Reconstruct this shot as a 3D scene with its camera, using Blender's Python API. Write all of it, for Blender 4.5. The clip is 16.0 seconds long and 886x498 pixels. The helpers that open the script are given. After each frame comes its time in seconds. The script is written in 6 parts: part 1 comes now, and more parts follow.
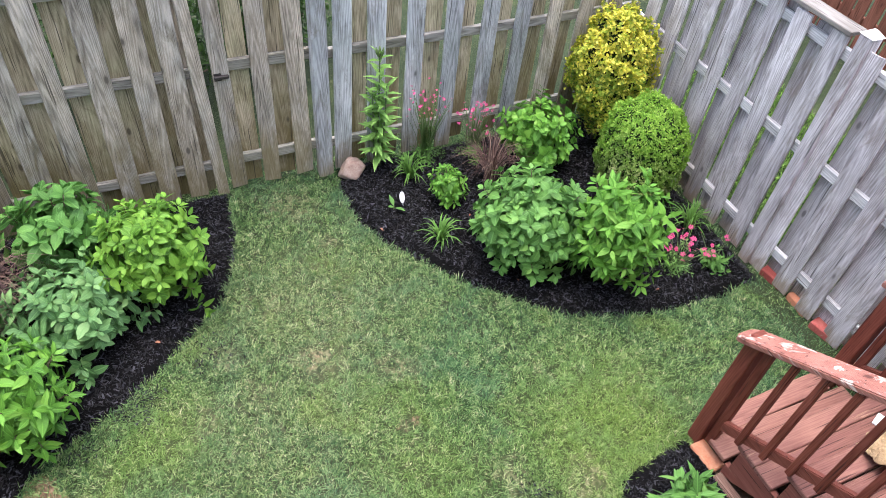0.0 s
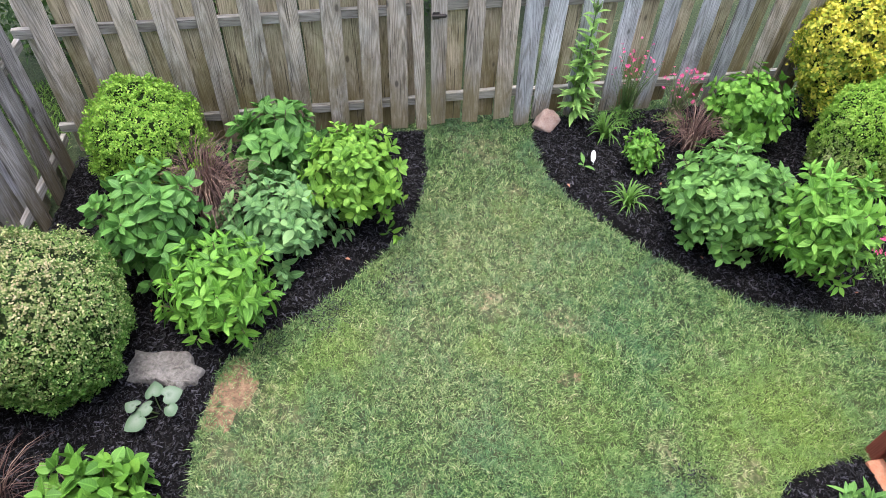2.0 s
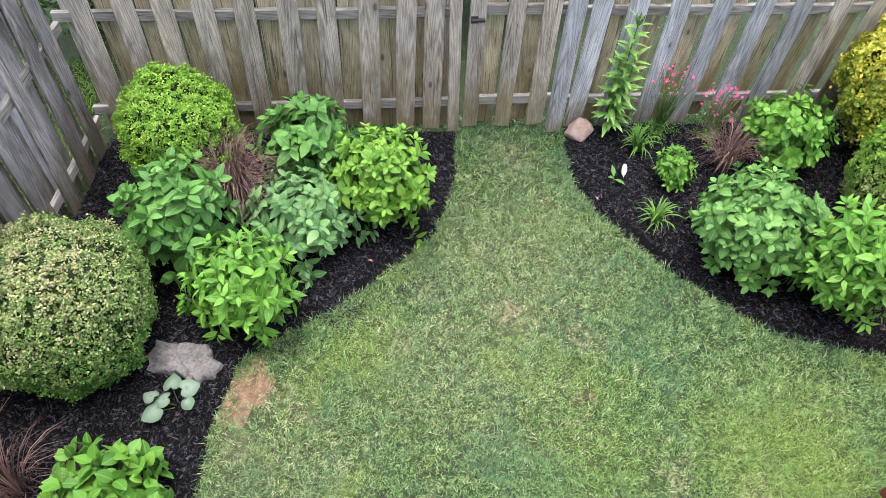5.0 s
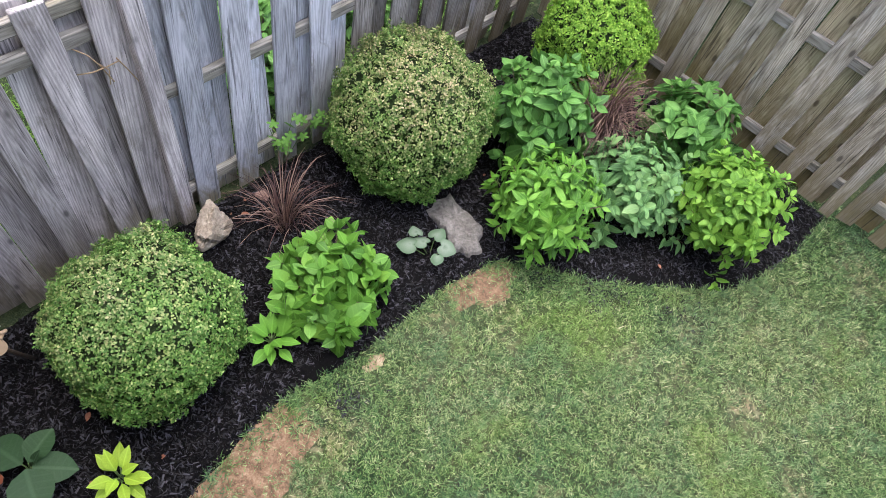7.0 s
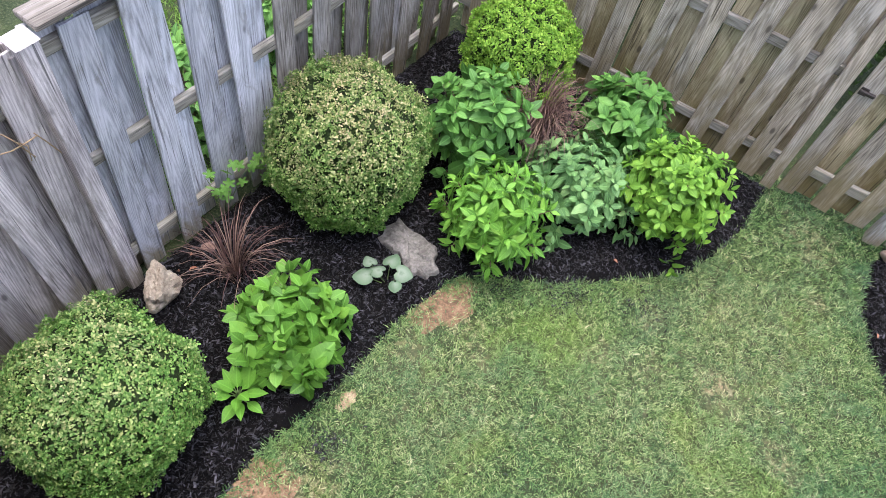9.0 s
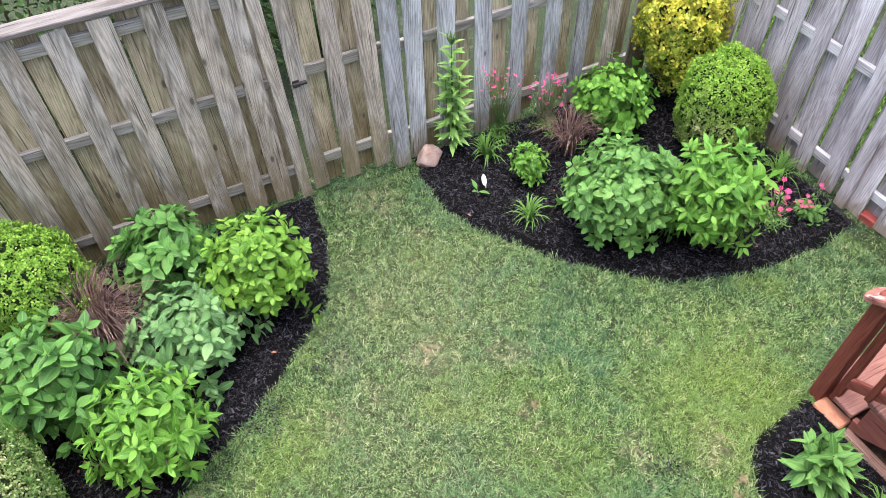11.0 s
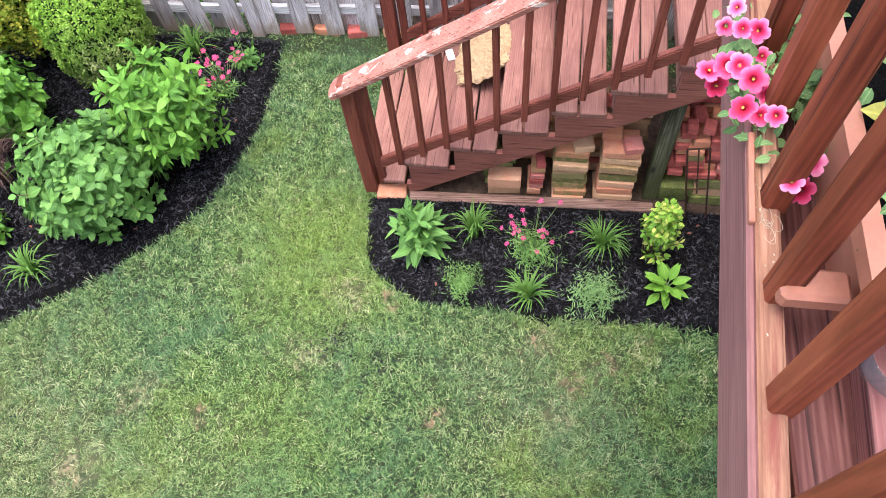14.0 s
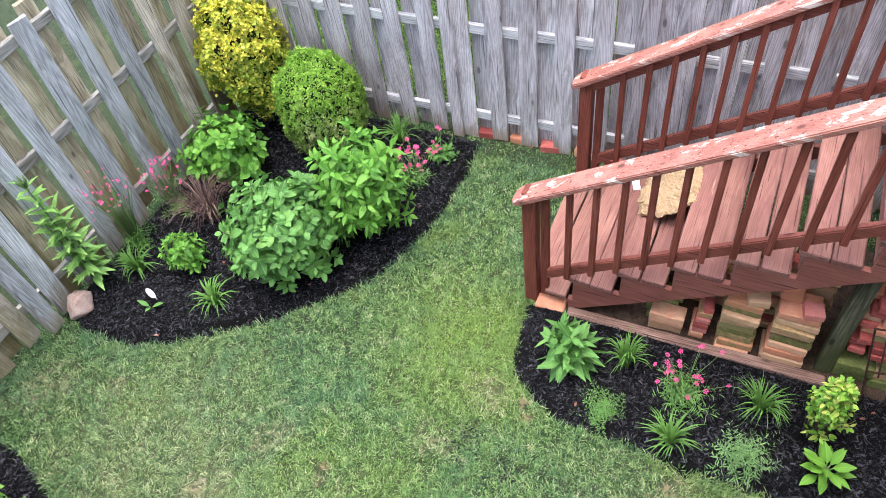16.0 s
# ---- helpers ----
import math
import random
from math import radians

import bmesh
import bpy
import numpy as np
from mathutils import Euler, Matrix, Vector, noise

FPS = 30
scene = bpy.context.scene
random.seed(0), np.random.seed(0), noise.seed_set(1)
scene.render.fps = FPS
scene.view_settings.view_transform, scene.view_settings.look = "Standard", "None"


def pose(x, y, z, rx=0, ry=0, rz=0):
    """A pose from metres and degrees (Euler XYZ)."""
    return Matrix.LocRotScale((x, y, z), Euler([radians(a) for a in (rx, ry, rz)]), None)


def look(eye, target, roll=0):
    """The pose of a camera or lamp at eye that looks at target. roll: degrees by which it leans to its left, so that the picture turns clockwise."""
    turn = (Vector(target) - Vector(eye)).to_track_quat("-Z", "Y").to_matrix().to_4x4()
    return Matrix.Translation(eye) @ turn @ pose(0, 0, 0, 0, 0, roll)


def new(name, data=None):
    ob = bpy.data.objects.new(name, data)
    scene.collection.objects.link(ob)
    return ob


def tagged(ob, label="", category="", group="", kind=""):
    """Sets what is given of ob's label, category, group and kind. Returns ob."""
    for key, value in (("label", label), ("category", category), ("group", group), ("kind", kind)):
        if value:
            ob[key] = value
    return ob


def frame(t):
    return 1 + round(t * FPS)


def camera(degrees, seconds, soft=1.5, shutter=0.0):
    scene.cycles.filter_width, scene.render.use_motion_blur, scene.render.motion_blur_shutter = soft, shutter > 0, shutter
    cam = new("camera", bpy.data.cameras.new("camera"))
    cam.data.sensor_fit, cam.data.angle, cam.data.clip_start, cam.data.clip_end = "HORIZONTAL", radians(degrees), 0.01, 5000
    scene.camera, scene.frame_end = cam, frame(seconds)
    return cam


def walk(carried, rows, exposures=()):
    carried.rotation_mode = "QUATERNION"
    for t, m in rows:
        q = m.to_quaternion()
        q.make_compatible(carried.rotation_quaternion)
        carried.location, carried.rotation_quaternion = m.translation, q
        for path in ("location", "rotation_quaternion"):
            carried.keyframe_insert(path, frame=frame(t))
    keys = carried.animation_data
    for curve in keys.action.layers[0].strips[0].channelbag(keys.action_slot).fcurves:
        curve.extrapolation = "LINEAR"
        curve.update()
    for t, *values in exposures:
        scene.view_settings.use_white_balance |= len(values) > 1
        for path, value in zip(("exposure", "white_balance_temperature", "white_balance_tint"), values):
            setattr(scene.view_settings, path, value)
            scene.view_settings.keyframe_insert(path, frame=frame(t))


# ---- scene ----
EXPOSURES = ((0.0, 1.92, 6300, 17), (1.5, 1.95, 6320, 18), (2.5, 2.06, 6330, 18), (3.2, 2.09, 6340, 19), (6.0, 2.02, 6330, 18), (6.6, 1.76, 6330, 18), (7.5, 1.96, 6320, 18), (8.2, 1.98, 6320, 18), (11.0, 2.09, 6370, 20), (12.5, 2.13, 6370, 19), (14.5, 2.16, 6340, 19), (16.0, 2.08, 6190, 15))
cam = camera(63.20, 16.0, soft=0.3)

# seconds, eye x y z, heading, downward tilt, lean
ROWS = [
    (0, 0.182, -0.144, 3.913, 28.82, 46.19, 6.94),
    (0.5, 0.143, -0.111, 3.890, 26.81, 46.74, 7.47),
    (1, 0.089, -0.115, 3.911, 22.19, 48.11, 6.61),
    (1.5, -0.001, -0.142, 3.933, 15.60, 49.45, 4.67),
    (2, -0.029, -0.149, 3.936, 11.02, 50.85, 2.71),
    (2.5, -0.027, -0.151, 3.921, 10.56, 51.19, 2.71),
    (3, 0.019, -0.117, 3.950, 14.88, 48.81, 5.30),
    (3.2, 0.033, -0.116, 3.948, 16.26, 47.71, 5.54),
    (5.3, -0.061, 0.027, 4.052, 3.21, 53.69, 3.04),
    (5.5, -0.090, 0.005, 4.026, -2.56, 54.25, 2.41),
    (6, -0.164, -0.009, 3.994, -12.79, 56.38, 5.56),
    (6.5, -0.222, -0.039, 3.952, -18.78, 58.23, 13.20),
    (7, -0.248, -0.074, 3.909, -23.98, 58.88, 17.58),
    (7.5, -0.281, -0.063, 3.906, -27.14, 59.72, 19.41),
    (8, -0.271, -0.064, 3.905, -27.82, 60.14, 19.19),
    (8.2, -0.270, -0.057, 3.907, -26.71, 60.08, 18.89),
    (10.3, -0.218, 0.133, 3.980, 3.55, 50.27, 1.81),
    (10.5, -0.195, 0.142, 3.994, 9.60, 49.62, 1.49),
    (11, -0.125, 0.166, 4.050, 24.71, 49.82, -2.17),
    (11.5, -0.017, 0.140, 4.002, 38.19, 52.66, -6.38),
    (12, 0.069, 0.122, 3.977, 49.28, 55.97, -8.05),
    (12.5, 0.172, 0.071, 3.969, 59.68, 57.46, -7.32),
    (13, 0.235, 0.056, 3.966, 68.12, 59.25, -7.10),
    (13.5, 0.232, 0.074, 3.954, 73.89, 60.08, -7.13),
    (14, 0.235, 0.073, 3.953, 75.96, 60.41, -7.86),
    (14.5, 0.236, 0.075, 3.956, 76.62, 60.53, -8.29),
    (15, 0.227, 0.076, 3.955, 73.85, 59.52, -9.68),
    (15.5, 0.181, 0.088, 3.971, 66.20, 55.59, -10.51),
    (16, 0.165, 0.114, 4.027, 57.90, 50.22, -9.99),
]


def aim(x, y, z, heading, tilt, lean):
    a, p = radians(heading), radians(tilt)
    ahead = Vector((math.sin(a) * math.cos(p), math.cos(a) * math.cos(p), -math.sin(p)))
    return look((x, y, z), Vector((x, y, z)) + ahead, lean)


walk(cam, [(r[0], aim(*r[1:])) for r in ROWS], EXPOSURES)

# ---- light: bright overcast sky ----
world = bpy.data.worlds.new("overcast_sky")
scene.world = world
world.use_nodes = True
wn = world.node_tree.nodes
sky = wn.new("ShaderNodeTexSky")
sky.sky_type = "NISHITA"
sky.sun_disc = False
sky.sun_elevation, sky.sun_rotation = radians(87), radians(345)
sky.air_density, sky.dust_density, sky.ozone_density = 1.0, 4.0, 0.6
soften = wn.new("ShaderNodeHueSaturation")
soften.inputs["Saturation"].default_value = 0.85
world.node_tree.links.new(sky.outputs["Color"], soften.inputs["Color"])
world.node_tree.links.new(soften.outputs["Color"], wn["Background"].inputs["Color"])
wn["Background"].inputs["Strength"].default_value = 0.15
sun_data = bpy.data.lights.new("sun", "SUN")
sun_data.energy, sun_data.angle, sun_data.color = 0.70, radians(60), (0.97, 0.985, 1.0)
sun = new("sun", sun_data)
sun.matrix_world = look((0, 0, 0), (0.014, -0.05, -1.0))

# ---- materials ----
def material(name, rough=0.7, metal=0.0, spec=0.5):
    m = bpy.data.materials.new(name)
    m.use_nodes = True
    b = m.node_tree.nodes["Principled BSDF"]
    b.inputs["Roughness"].default_value = rough
    b.inputs["Metallic"].default_value = metal
    b.inputs["Specular IOR Level"].default_value = spec
    return m, m.node_tree.nodes, m.node_tree.links, b


def ramp(nodes, links, fac, stops):
    r = nodes.new("ShaderNodeValToRGB")
    el = r.color_ramp.elements
    while len(el) < len(stops):
        el.new(0.5)
    for e, (p, c) in zip(el, stops):
        e.position, e.color = p, (*c, 1)
    links.new(fac, r.inputs["Fac"])
    return r.outputs["Color"]


def noise_tex(nodes, links, vec, scale, detail=4.0, rough=0.6, distort=0.0):
    n = nodes.new("ShaderNodeTexNoise")
    n.inputs["Scale"].default_value, n.inputs["Detail"].default_value = scale, detail
    n.inputs["Roughness"].default_value, n.inputs["Distortion"].default_value = rough, distort
    links.new(vec, n.inputs["Vector"])
    return n.outputs["Fac"]


def mix(nodes, links, fac, a, b, mode="MIX"):
    m = nodes.new("ShaderNodeMix")
    m.data_type, m.blend_type = "RGBA", mode
    for value, socket in ((fac, m.inputs[0]), (a, m.inputs[6]), (b, m.inputs[7])):
        if isinstance(value, (int, float)):
            socket.default_value = value
        elif isinstance(value, tuple):
            socket.default_value = (*value, 1)
        else:
            links.new(value, socket)
    return m.outputs[2]


def maths(nodes, links, op, a, b=0.0):
    m = nodes.new("ShaderNodeMath")
    m.operation, m.use_clamp = op, False
    for value, socket in ((a, m.inputs[0]), (b, m.inputs[1])):
        if isinstance(value, (int, float)):
            socket.default_value = value
        else:
            links.new(value, socket)
    return m.outputs[0]


def span(nodes, links, value, lo, hi, out_lo=0.0, out_hi=1.0):
    m = nodes.new("ShaderNodeMapRange")
    m.inputs[1].default_value, m.inputs[2].default_value = lo, hi
    m.inputs[3].default_value, m.inputs[4].default_value = out_lo, out_hi
    links.new(value, m.inputs[0])
    return m.outputs[0]


def relief(nodes, links, height, b, strength=0.4, dist=0.004):
    bump = nodes.new("ShaderNodeBump")
    bump.inputs["Strength"].default_value, bump.inputs["Distance"].default_value = strength, dist
    links.new(height, bump.inputs["Height"])
    links.new(bump.outputs["Normal"], b.inputs["Normal"])


def coords(nodes, links, scale=(1, 1, 1), shift=0.0):
    """Object coordinates, scaled, and moved apart from object to object."""
    c = nodes.new("ShaderNodeTexCoord")
    info = nodes.new("ShaderNodeObjectInfo")
    far = nodes.new("ShaderNodeVectorMath")
    far.operation = "MULTIPLY_ADD"
    far.inputs[1].default_value = scale
    links.new(c.outputs["Object"], far.inputs[0])
    if shift:
        k = maths(nodes, links, "MULTIPLY", info.outputs["Random"], shift)
        links.new(k, far.inputs[2])
    return far.outputs[0], c.outputs["Object"], info.outputs["Random"]


def wood(name, dark, mid, light, stain, stain_top=0.5, stain_amount=0.8, axis=2, paint=None, rough=0.85, knots=True, cast=None, even=0.0):
    """Weathered board: fine grain and growth rings along one axis, knots, checks, stains that climb from the foot, and flaking paint."""
    m, nodes, links, b = material(name, rough, spec=0.22)

    def along(across, length, shift):
        c = [across, across, across]
        c[axis] = length
        return coords(nodes, links, tuple(c), shift)

    v, raw, rnd = along(150.0, 7.0, 90.0)
    grain = noise_tex(nodes, links, v, 1.0, 4, 0.65, 0.3)
    v2, _, _ = along(9.0, 1.7, 50.0)
    broad = noise_tex(nodes, links, v2, 1.0, 6, 0.68, 0.5)
    # growth rings in long arches, some boards cut through their middle
    v8, _, _ = along(42.0, 1.5, 4.5)
    bands = nodes.new("ShaderNodeTexWave")
    bands.wave_type, bands.rings_direction = "RINGS", "SPHERICAL"
    bands.inputs["Scale"].default_value, bands.inputs["Distortion"].default_value = 1.0, 7.0
    bands.inputs["Detail"].default_value, bands.inputs["Detail Scale"].default_value = 2.0, 0.8
    links.new(v8, bands.inputs["Vector"])
    fac = maths(nodes, links, "ADD", maths(nodes, links, "MULTIPLY", grain, 0.30), maths(nodes, links, "MULTIPLY", broad, 0.60))
    fac = maths(nodes, links, "ADD", fac, maths(nodes, links, "MULTIPLY", bands.outputs["Fac"], 0.10))
    col = ramp(nodes, links, fac, [(0.36 - even, dark), (0.49, mid), (0.62 + even, light)])
    if cast:
        v9, _, _ = along(3.2, 1.1, 45.0)
        k = span(nodes, links, noise_tex(nodes, links, v9, 1.0, 5, 0.65, 0.5), 0.42, 0.62, 0.0, 0.75)
        col = mix(nodes, links, k, col, mix(nodes, links, 1.0, col, cast, "MULTIPLY"))
    tone = span(nodes, links, rnd, 0, 1, 0.80 if stain else 0.86, 1.24 if stain else 1.14)
    grey = nodes.new("ShaderNodeCombineColor")
    for k in range(3):
        links.new(tone, grey.inputs[k])
    col = mix(nodes, links, 1.0, col, grey.outputs[0], "MULTIPLY")
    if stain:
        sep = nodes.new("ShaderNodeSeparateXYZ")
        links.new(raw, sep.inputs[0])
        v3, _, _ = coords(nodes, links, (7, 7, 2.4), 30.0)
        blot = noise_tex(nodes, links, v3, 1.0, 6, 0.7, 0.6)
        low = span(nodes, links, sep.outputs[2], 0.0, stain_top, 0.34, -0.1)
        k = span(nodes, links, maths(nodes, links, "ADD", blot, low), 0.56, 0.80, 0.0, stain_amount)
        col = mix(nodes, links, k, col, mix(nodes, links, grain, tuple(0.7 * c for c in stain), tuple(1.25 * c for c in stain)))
    v6, _, _ = along(75.0, 2.0, 60.0)
    crack = span(nodes, links, noise_tex(nodes, links, v6, 1.0, 2, 0.5), 0.63, 0.69, 0.0, 0.8)
    col = mix(nodes, links, crack, col, tuple(0.4 * c for c in dark))
    v7, _, _ = along(12.0, 3.2, 25.0)
    mould = span(nodes, links, noise_tex(nodes, links, v7, 1.0, 8, 0.75, 0.8), 0.52, 0.68, 0.0, 0.65 if stain else 0.25)
    col = mix(nodes, links, mould, col, tuple(0.45 * c + 0.40 * q for c, q in zip(dark, stain)) if stain else tuple(0.8 * c for c in dark))
    knot = None
    if knots:
        v4, _, _ = along(7.5, 3.2, 70.0)
        cell = nodes.new("ShaderNodeTexVoronoi")
        cell.inputs["Scale"].default_value = 1.0
        links.new(v4, cell.inputs["Vector"])
        # a dark eye with a paler ring, on a few of the cells
        pick = nodes.new("ShaderNodeSeparateColor")
        links.new(cell.outputs["Color"], pick.inputs[0])
        few = span(nodes, links, pick.outputs[0], 0.40, 0.41, 0.0, 1.0)
        eye = span(nodes, links, cell.outputs["Distance"], 0.07, 0.13, 0.85, 0.0)
        halo = span(nodes, links, cell.outputs["Distance"], 0.13, 0.30, 0.45, 0.0)
        col = mix(nodes, links, maths(nodes, links, "MULTIPLY", halo, few), col, tuple(0.5 * c + 0.5 * q for c, q in zip(dark, mid)))
        knot = maths(nodes, links, "MULTIPLY", eye, few)
        col = mix(nodes, links, knot, col, tuple(c * 0.55 for c in dark))
    if paint:
        worn, amount = paint
        v5, _, _ = along(9.0, 0.9, 40.0)
        flake = noise_tex(nodes, links, v5, 1.8, 9, 0.70, 0.4)
        k = span(nodes, links, flake, 0.60 - amount, 0.66 - amount, 0.0, 0.92)
        col = mix(nodes, links, k, col, mix(nodes, links, grain, tuple(0.7 * c for c in worn), tuple(min(1.0, 1.1 * c) for c in worn)))
    links.new(col, b.inputs["Base Color"])
    relief(nodes, links, maths(nodes, links, "SUBTRACT", fac, crack), b, 0.35, 0.002)
    return m


def leafy(name, dark, light, young=None, rough=0.45, young_share=0.12, trans=0.25, patchy=0.4, fade=None):
    """Leaf: colour differs from leaf to leaf, some of them young or paler."""
    m, nodes, links, b = material(name, rough + 0.1, spec=0.28)
    g = nodes.new("ShaderNodeNewGeometry")
    v, raw, rnd = coords(nodes, links, (1, 1, 1))
    patch = noise_tex(nodes, links, v, 6.0, 3)
    fac = maths(nodes, links, "ADD", maths(nodes, links, "MULTIPLY", g.outputs["Random Per Island"], 1.15 - patchy), maths(nodes, links, "MULTIPLY", patch, patchy))
    stops = [(0.1, dark), (0.8, light)]
    if young:
        stops = [(0.1, dark), (0.95 - young_share * 1.6, light), (1.0 - young_share * 0.5, young)]
    col = ramp(nodes, links, fac, stops)
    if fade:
        # other leaf tones towards one side of the shrub: direction, where it starts and is full, the tone of such
        # leaves
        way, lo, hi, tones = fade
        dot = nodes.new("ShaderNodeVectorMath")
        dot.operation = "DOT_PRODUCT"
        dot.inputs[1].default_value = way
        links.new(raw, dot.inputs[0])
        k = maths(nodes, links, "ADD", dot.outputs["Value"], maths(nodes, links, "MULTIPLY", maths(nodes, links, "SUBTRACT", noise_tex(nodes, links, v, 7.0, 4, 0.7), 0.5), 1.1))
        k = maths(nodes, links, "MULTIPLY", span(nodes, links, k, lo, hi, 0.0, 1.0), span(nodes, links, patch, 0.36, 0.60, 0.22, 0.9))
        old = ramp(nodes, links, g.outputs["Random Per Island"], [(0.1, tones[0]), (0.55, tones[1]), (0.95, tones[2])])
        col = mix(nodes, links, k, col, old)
    fine = noise_tex(nodes, links, v, 160.0, 2)
    blade = nodes.new("ShaderNodeAttribute")
    blade.attribute_name = "leaf"
    sep = nodes.new("ShaderNodeSeparateXYZ")
    links.new(blade.outputs["Vector"], sep.inputs[0])
    across = maths(nodes, links, "ABSOLUTE", sep.outputs[1])
    rib = span(nodes, links, across, 0.04, 0.16, 0.55, 0.0)
    slant = maths(nodes, links, "SUBTRACT", maths(nodes, links, "MULTIPLY", sep.outputs[0], 44.0), maths(nodes, links, "MULTIPLY", across, 7.0))
    side = span(nodes, links, maths(nodes, links, "SINE", slant), 0.3, 1.0, 0.0, 0.12)
    vein = maths(nodes, links, "MULTIPLY", maths(nodes, links, "MAXIMUM", rib, side), sep.outputs[2])
    col = mix(nodes, links, vein, col, tuple(min(1.0, 1.3 * q + 0.015) for q in light))
    tip = maths(nodes, links, "MULTIPLY", span(nodes, links, sep.outputs[0], 0.0, 0.4, 0.22, 0.0), sep.outputs[2])
    col = mix(nodes, links, tip, col, dark)
    col = mix(nodes, links, 0.35, col, ramp(nodes, links, fine, [(0.3, (0.72, 0.72, 0.72)), (0.7, (1.12, 1.12, 1.12))]), "MULTIPLY")
    links.new(col, b.inputs["Base Color"])
    relief(nodes, links, maths(nodes, links, "SUBTRACT", fine, maths(nodes, links, "MULTIPLY", vein, 2.5)), b, 0.45, 0.003)
    if trans:
        t = nodes.new("ShaderNodeBsdfTranslucent")
        links.new(col, t.inputs["Color"])
        add = nodes.new("ShaderNodeMixShader")
        add.inputs[0].default_value = trans
        links.new(b.outputs[0], add.inputs[1])
        links.new(t.outputs[0], add.inputs[2])
        links.new(add.outputs[0], nodes["Material Output"].inputs["Surface"])
    return m


def mottled(name, stops, scale=8.0, rough=0.85, bump=0.5, dist=0.01, fine=60.0, spec=0.3, metal=0.0, islands=0.0, each=0.25):
    m, nodes, links, b = material(name, rough, metal, spec)
    v, raw, rnd = coords(nodes, links, (1, 1, 1), 20.0)
    a = noise_tex(nodes, links, v, scale, 6, 0.65)
    f = noise_tex(nodes, links, v, fine, 4, 0.7)
    fac = maths(nodes, links, "ADD", maths(nodes, links, "MULTIPLY", a, 0.6), maths(nodes, links, "MULTIPLY", f, 0.4))
    if islands:
        g = nodes.new("ShaderNodeNewGeometry")
        k = maths(nodes, links, "MULTIPLY", maths(nodes, links, "SUBTRACT", g.outputs["Random Per Island"], 0.5), islands)
        fac = maths(nodes, links, "ADD", fac, k)
    else:
        fac = maths(nodes, links, "ADD", fac, maths(nodes, links, "MULTIPLY", maths(nodes, links, "SUBTRACT", rnd, 0.5), each))
    links.new(ramp(nodes, links, fac, stops), b.inputs["Base Color"])
    relief(nodes, links, fac, b, bump, dist)
    return m


def plain(name, colour, rough=0.5, metal=0.0, spec=0.5):
    lo, hi = tuple(0.8 * c for c in colour), tuple(min(1.0, 1.12 * c) for c in colour)
    return mottled(name, [(0.3, lo), (0.7, hi)], 14.0, rough, 0.15, 0.003, 90.0, spec, metal)


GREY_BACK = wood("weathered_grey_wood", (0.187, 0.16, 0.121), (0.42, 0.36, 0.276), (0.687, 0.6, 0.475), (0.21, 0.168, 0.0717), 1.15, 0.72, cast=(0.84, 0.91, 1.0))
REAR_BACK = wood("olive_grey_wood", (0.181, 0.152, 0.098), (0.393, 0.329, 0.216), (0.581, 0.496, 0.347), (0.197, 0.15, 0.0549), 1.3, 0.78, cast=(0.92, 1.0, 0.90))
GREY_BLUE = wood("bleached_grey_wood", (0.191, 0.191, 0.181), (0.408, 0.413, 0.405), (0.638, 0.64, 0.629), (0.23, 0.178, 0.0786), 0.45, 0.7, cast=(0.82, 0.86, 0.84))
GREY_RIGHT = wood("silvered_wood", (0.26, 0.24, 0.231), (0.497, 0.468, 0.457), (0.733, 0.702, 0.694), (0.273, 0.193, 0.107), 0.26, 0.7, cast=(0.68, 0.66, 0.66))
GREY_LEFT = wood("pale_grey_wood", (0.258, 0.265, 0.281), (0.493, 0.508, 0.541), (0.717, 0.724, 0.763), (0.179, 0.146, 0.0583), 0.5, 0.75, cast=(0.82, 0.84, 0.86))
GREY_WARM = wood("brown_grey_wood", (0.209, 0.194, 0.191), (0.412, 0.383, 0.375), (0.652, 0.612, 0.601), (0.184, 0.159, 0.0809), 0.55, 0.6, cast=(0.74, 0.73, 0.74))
# Darker grey board wood for the last stretch of the left fence
GREY_DIM = wood("darker_grey_wood", (0.108, 0.097, 0.082), (0.244, 0.224, 0.196), (0.411, 0.381, 0.346), (0.137, 0.11, 0.047), 0.9, 0.7, cast=(0.8, 0.84, 0.9))
RAIL_WOOD = wood("old_rail_wood", (0.156, 0.144, 0.121), (0.296, 0.281, 0.242), (0.421, 0.406, 0.367), None, axis=0, cast=(0.72, 0.70, 0.56))
PALE_RAIL = wood("bleached_rail_wood", (0.28, 0.275, 0.265), (0.50, 0.495, 0.48), (0.70, 0.69, 0.67), None, axis=0, cast=(0.8, 0.8, 0.76))
CAP_BOARD = wood("grey_cap_board", (0.0967, 0.0864, 0.0726), (0.184, 0.169, 0.145), (0.261, 0.244, 0.22), None, axis=0, cast=(0.75, 0.74, 0.72))
RED_STAIN = wood("red_stained_wood", (0.09, 0.024, 0.015), (0.17, 0.045, 0.028), (0.25, 0.08, 0.053), None, axis=2, knots=False, rough=0.6, even=0.06)
STRINGER_WOOD = wood("faded_red_stringer_wood", (0.13, 0.0441, 0.0306), (0.224, 0.0802, 0.058), (0.319, 0.132, 0.0966), None, axis=1, paint=((0.346, 0.217, 0.153), -0.03), rough=0.65, even=0.12)
TIMBER = wood("old_timber", (0.09, 0.055, 0.04), (0.20, 0.12, 0.09), (0.31, 0.21, 0.165), None, axis=1, rough=0.85)
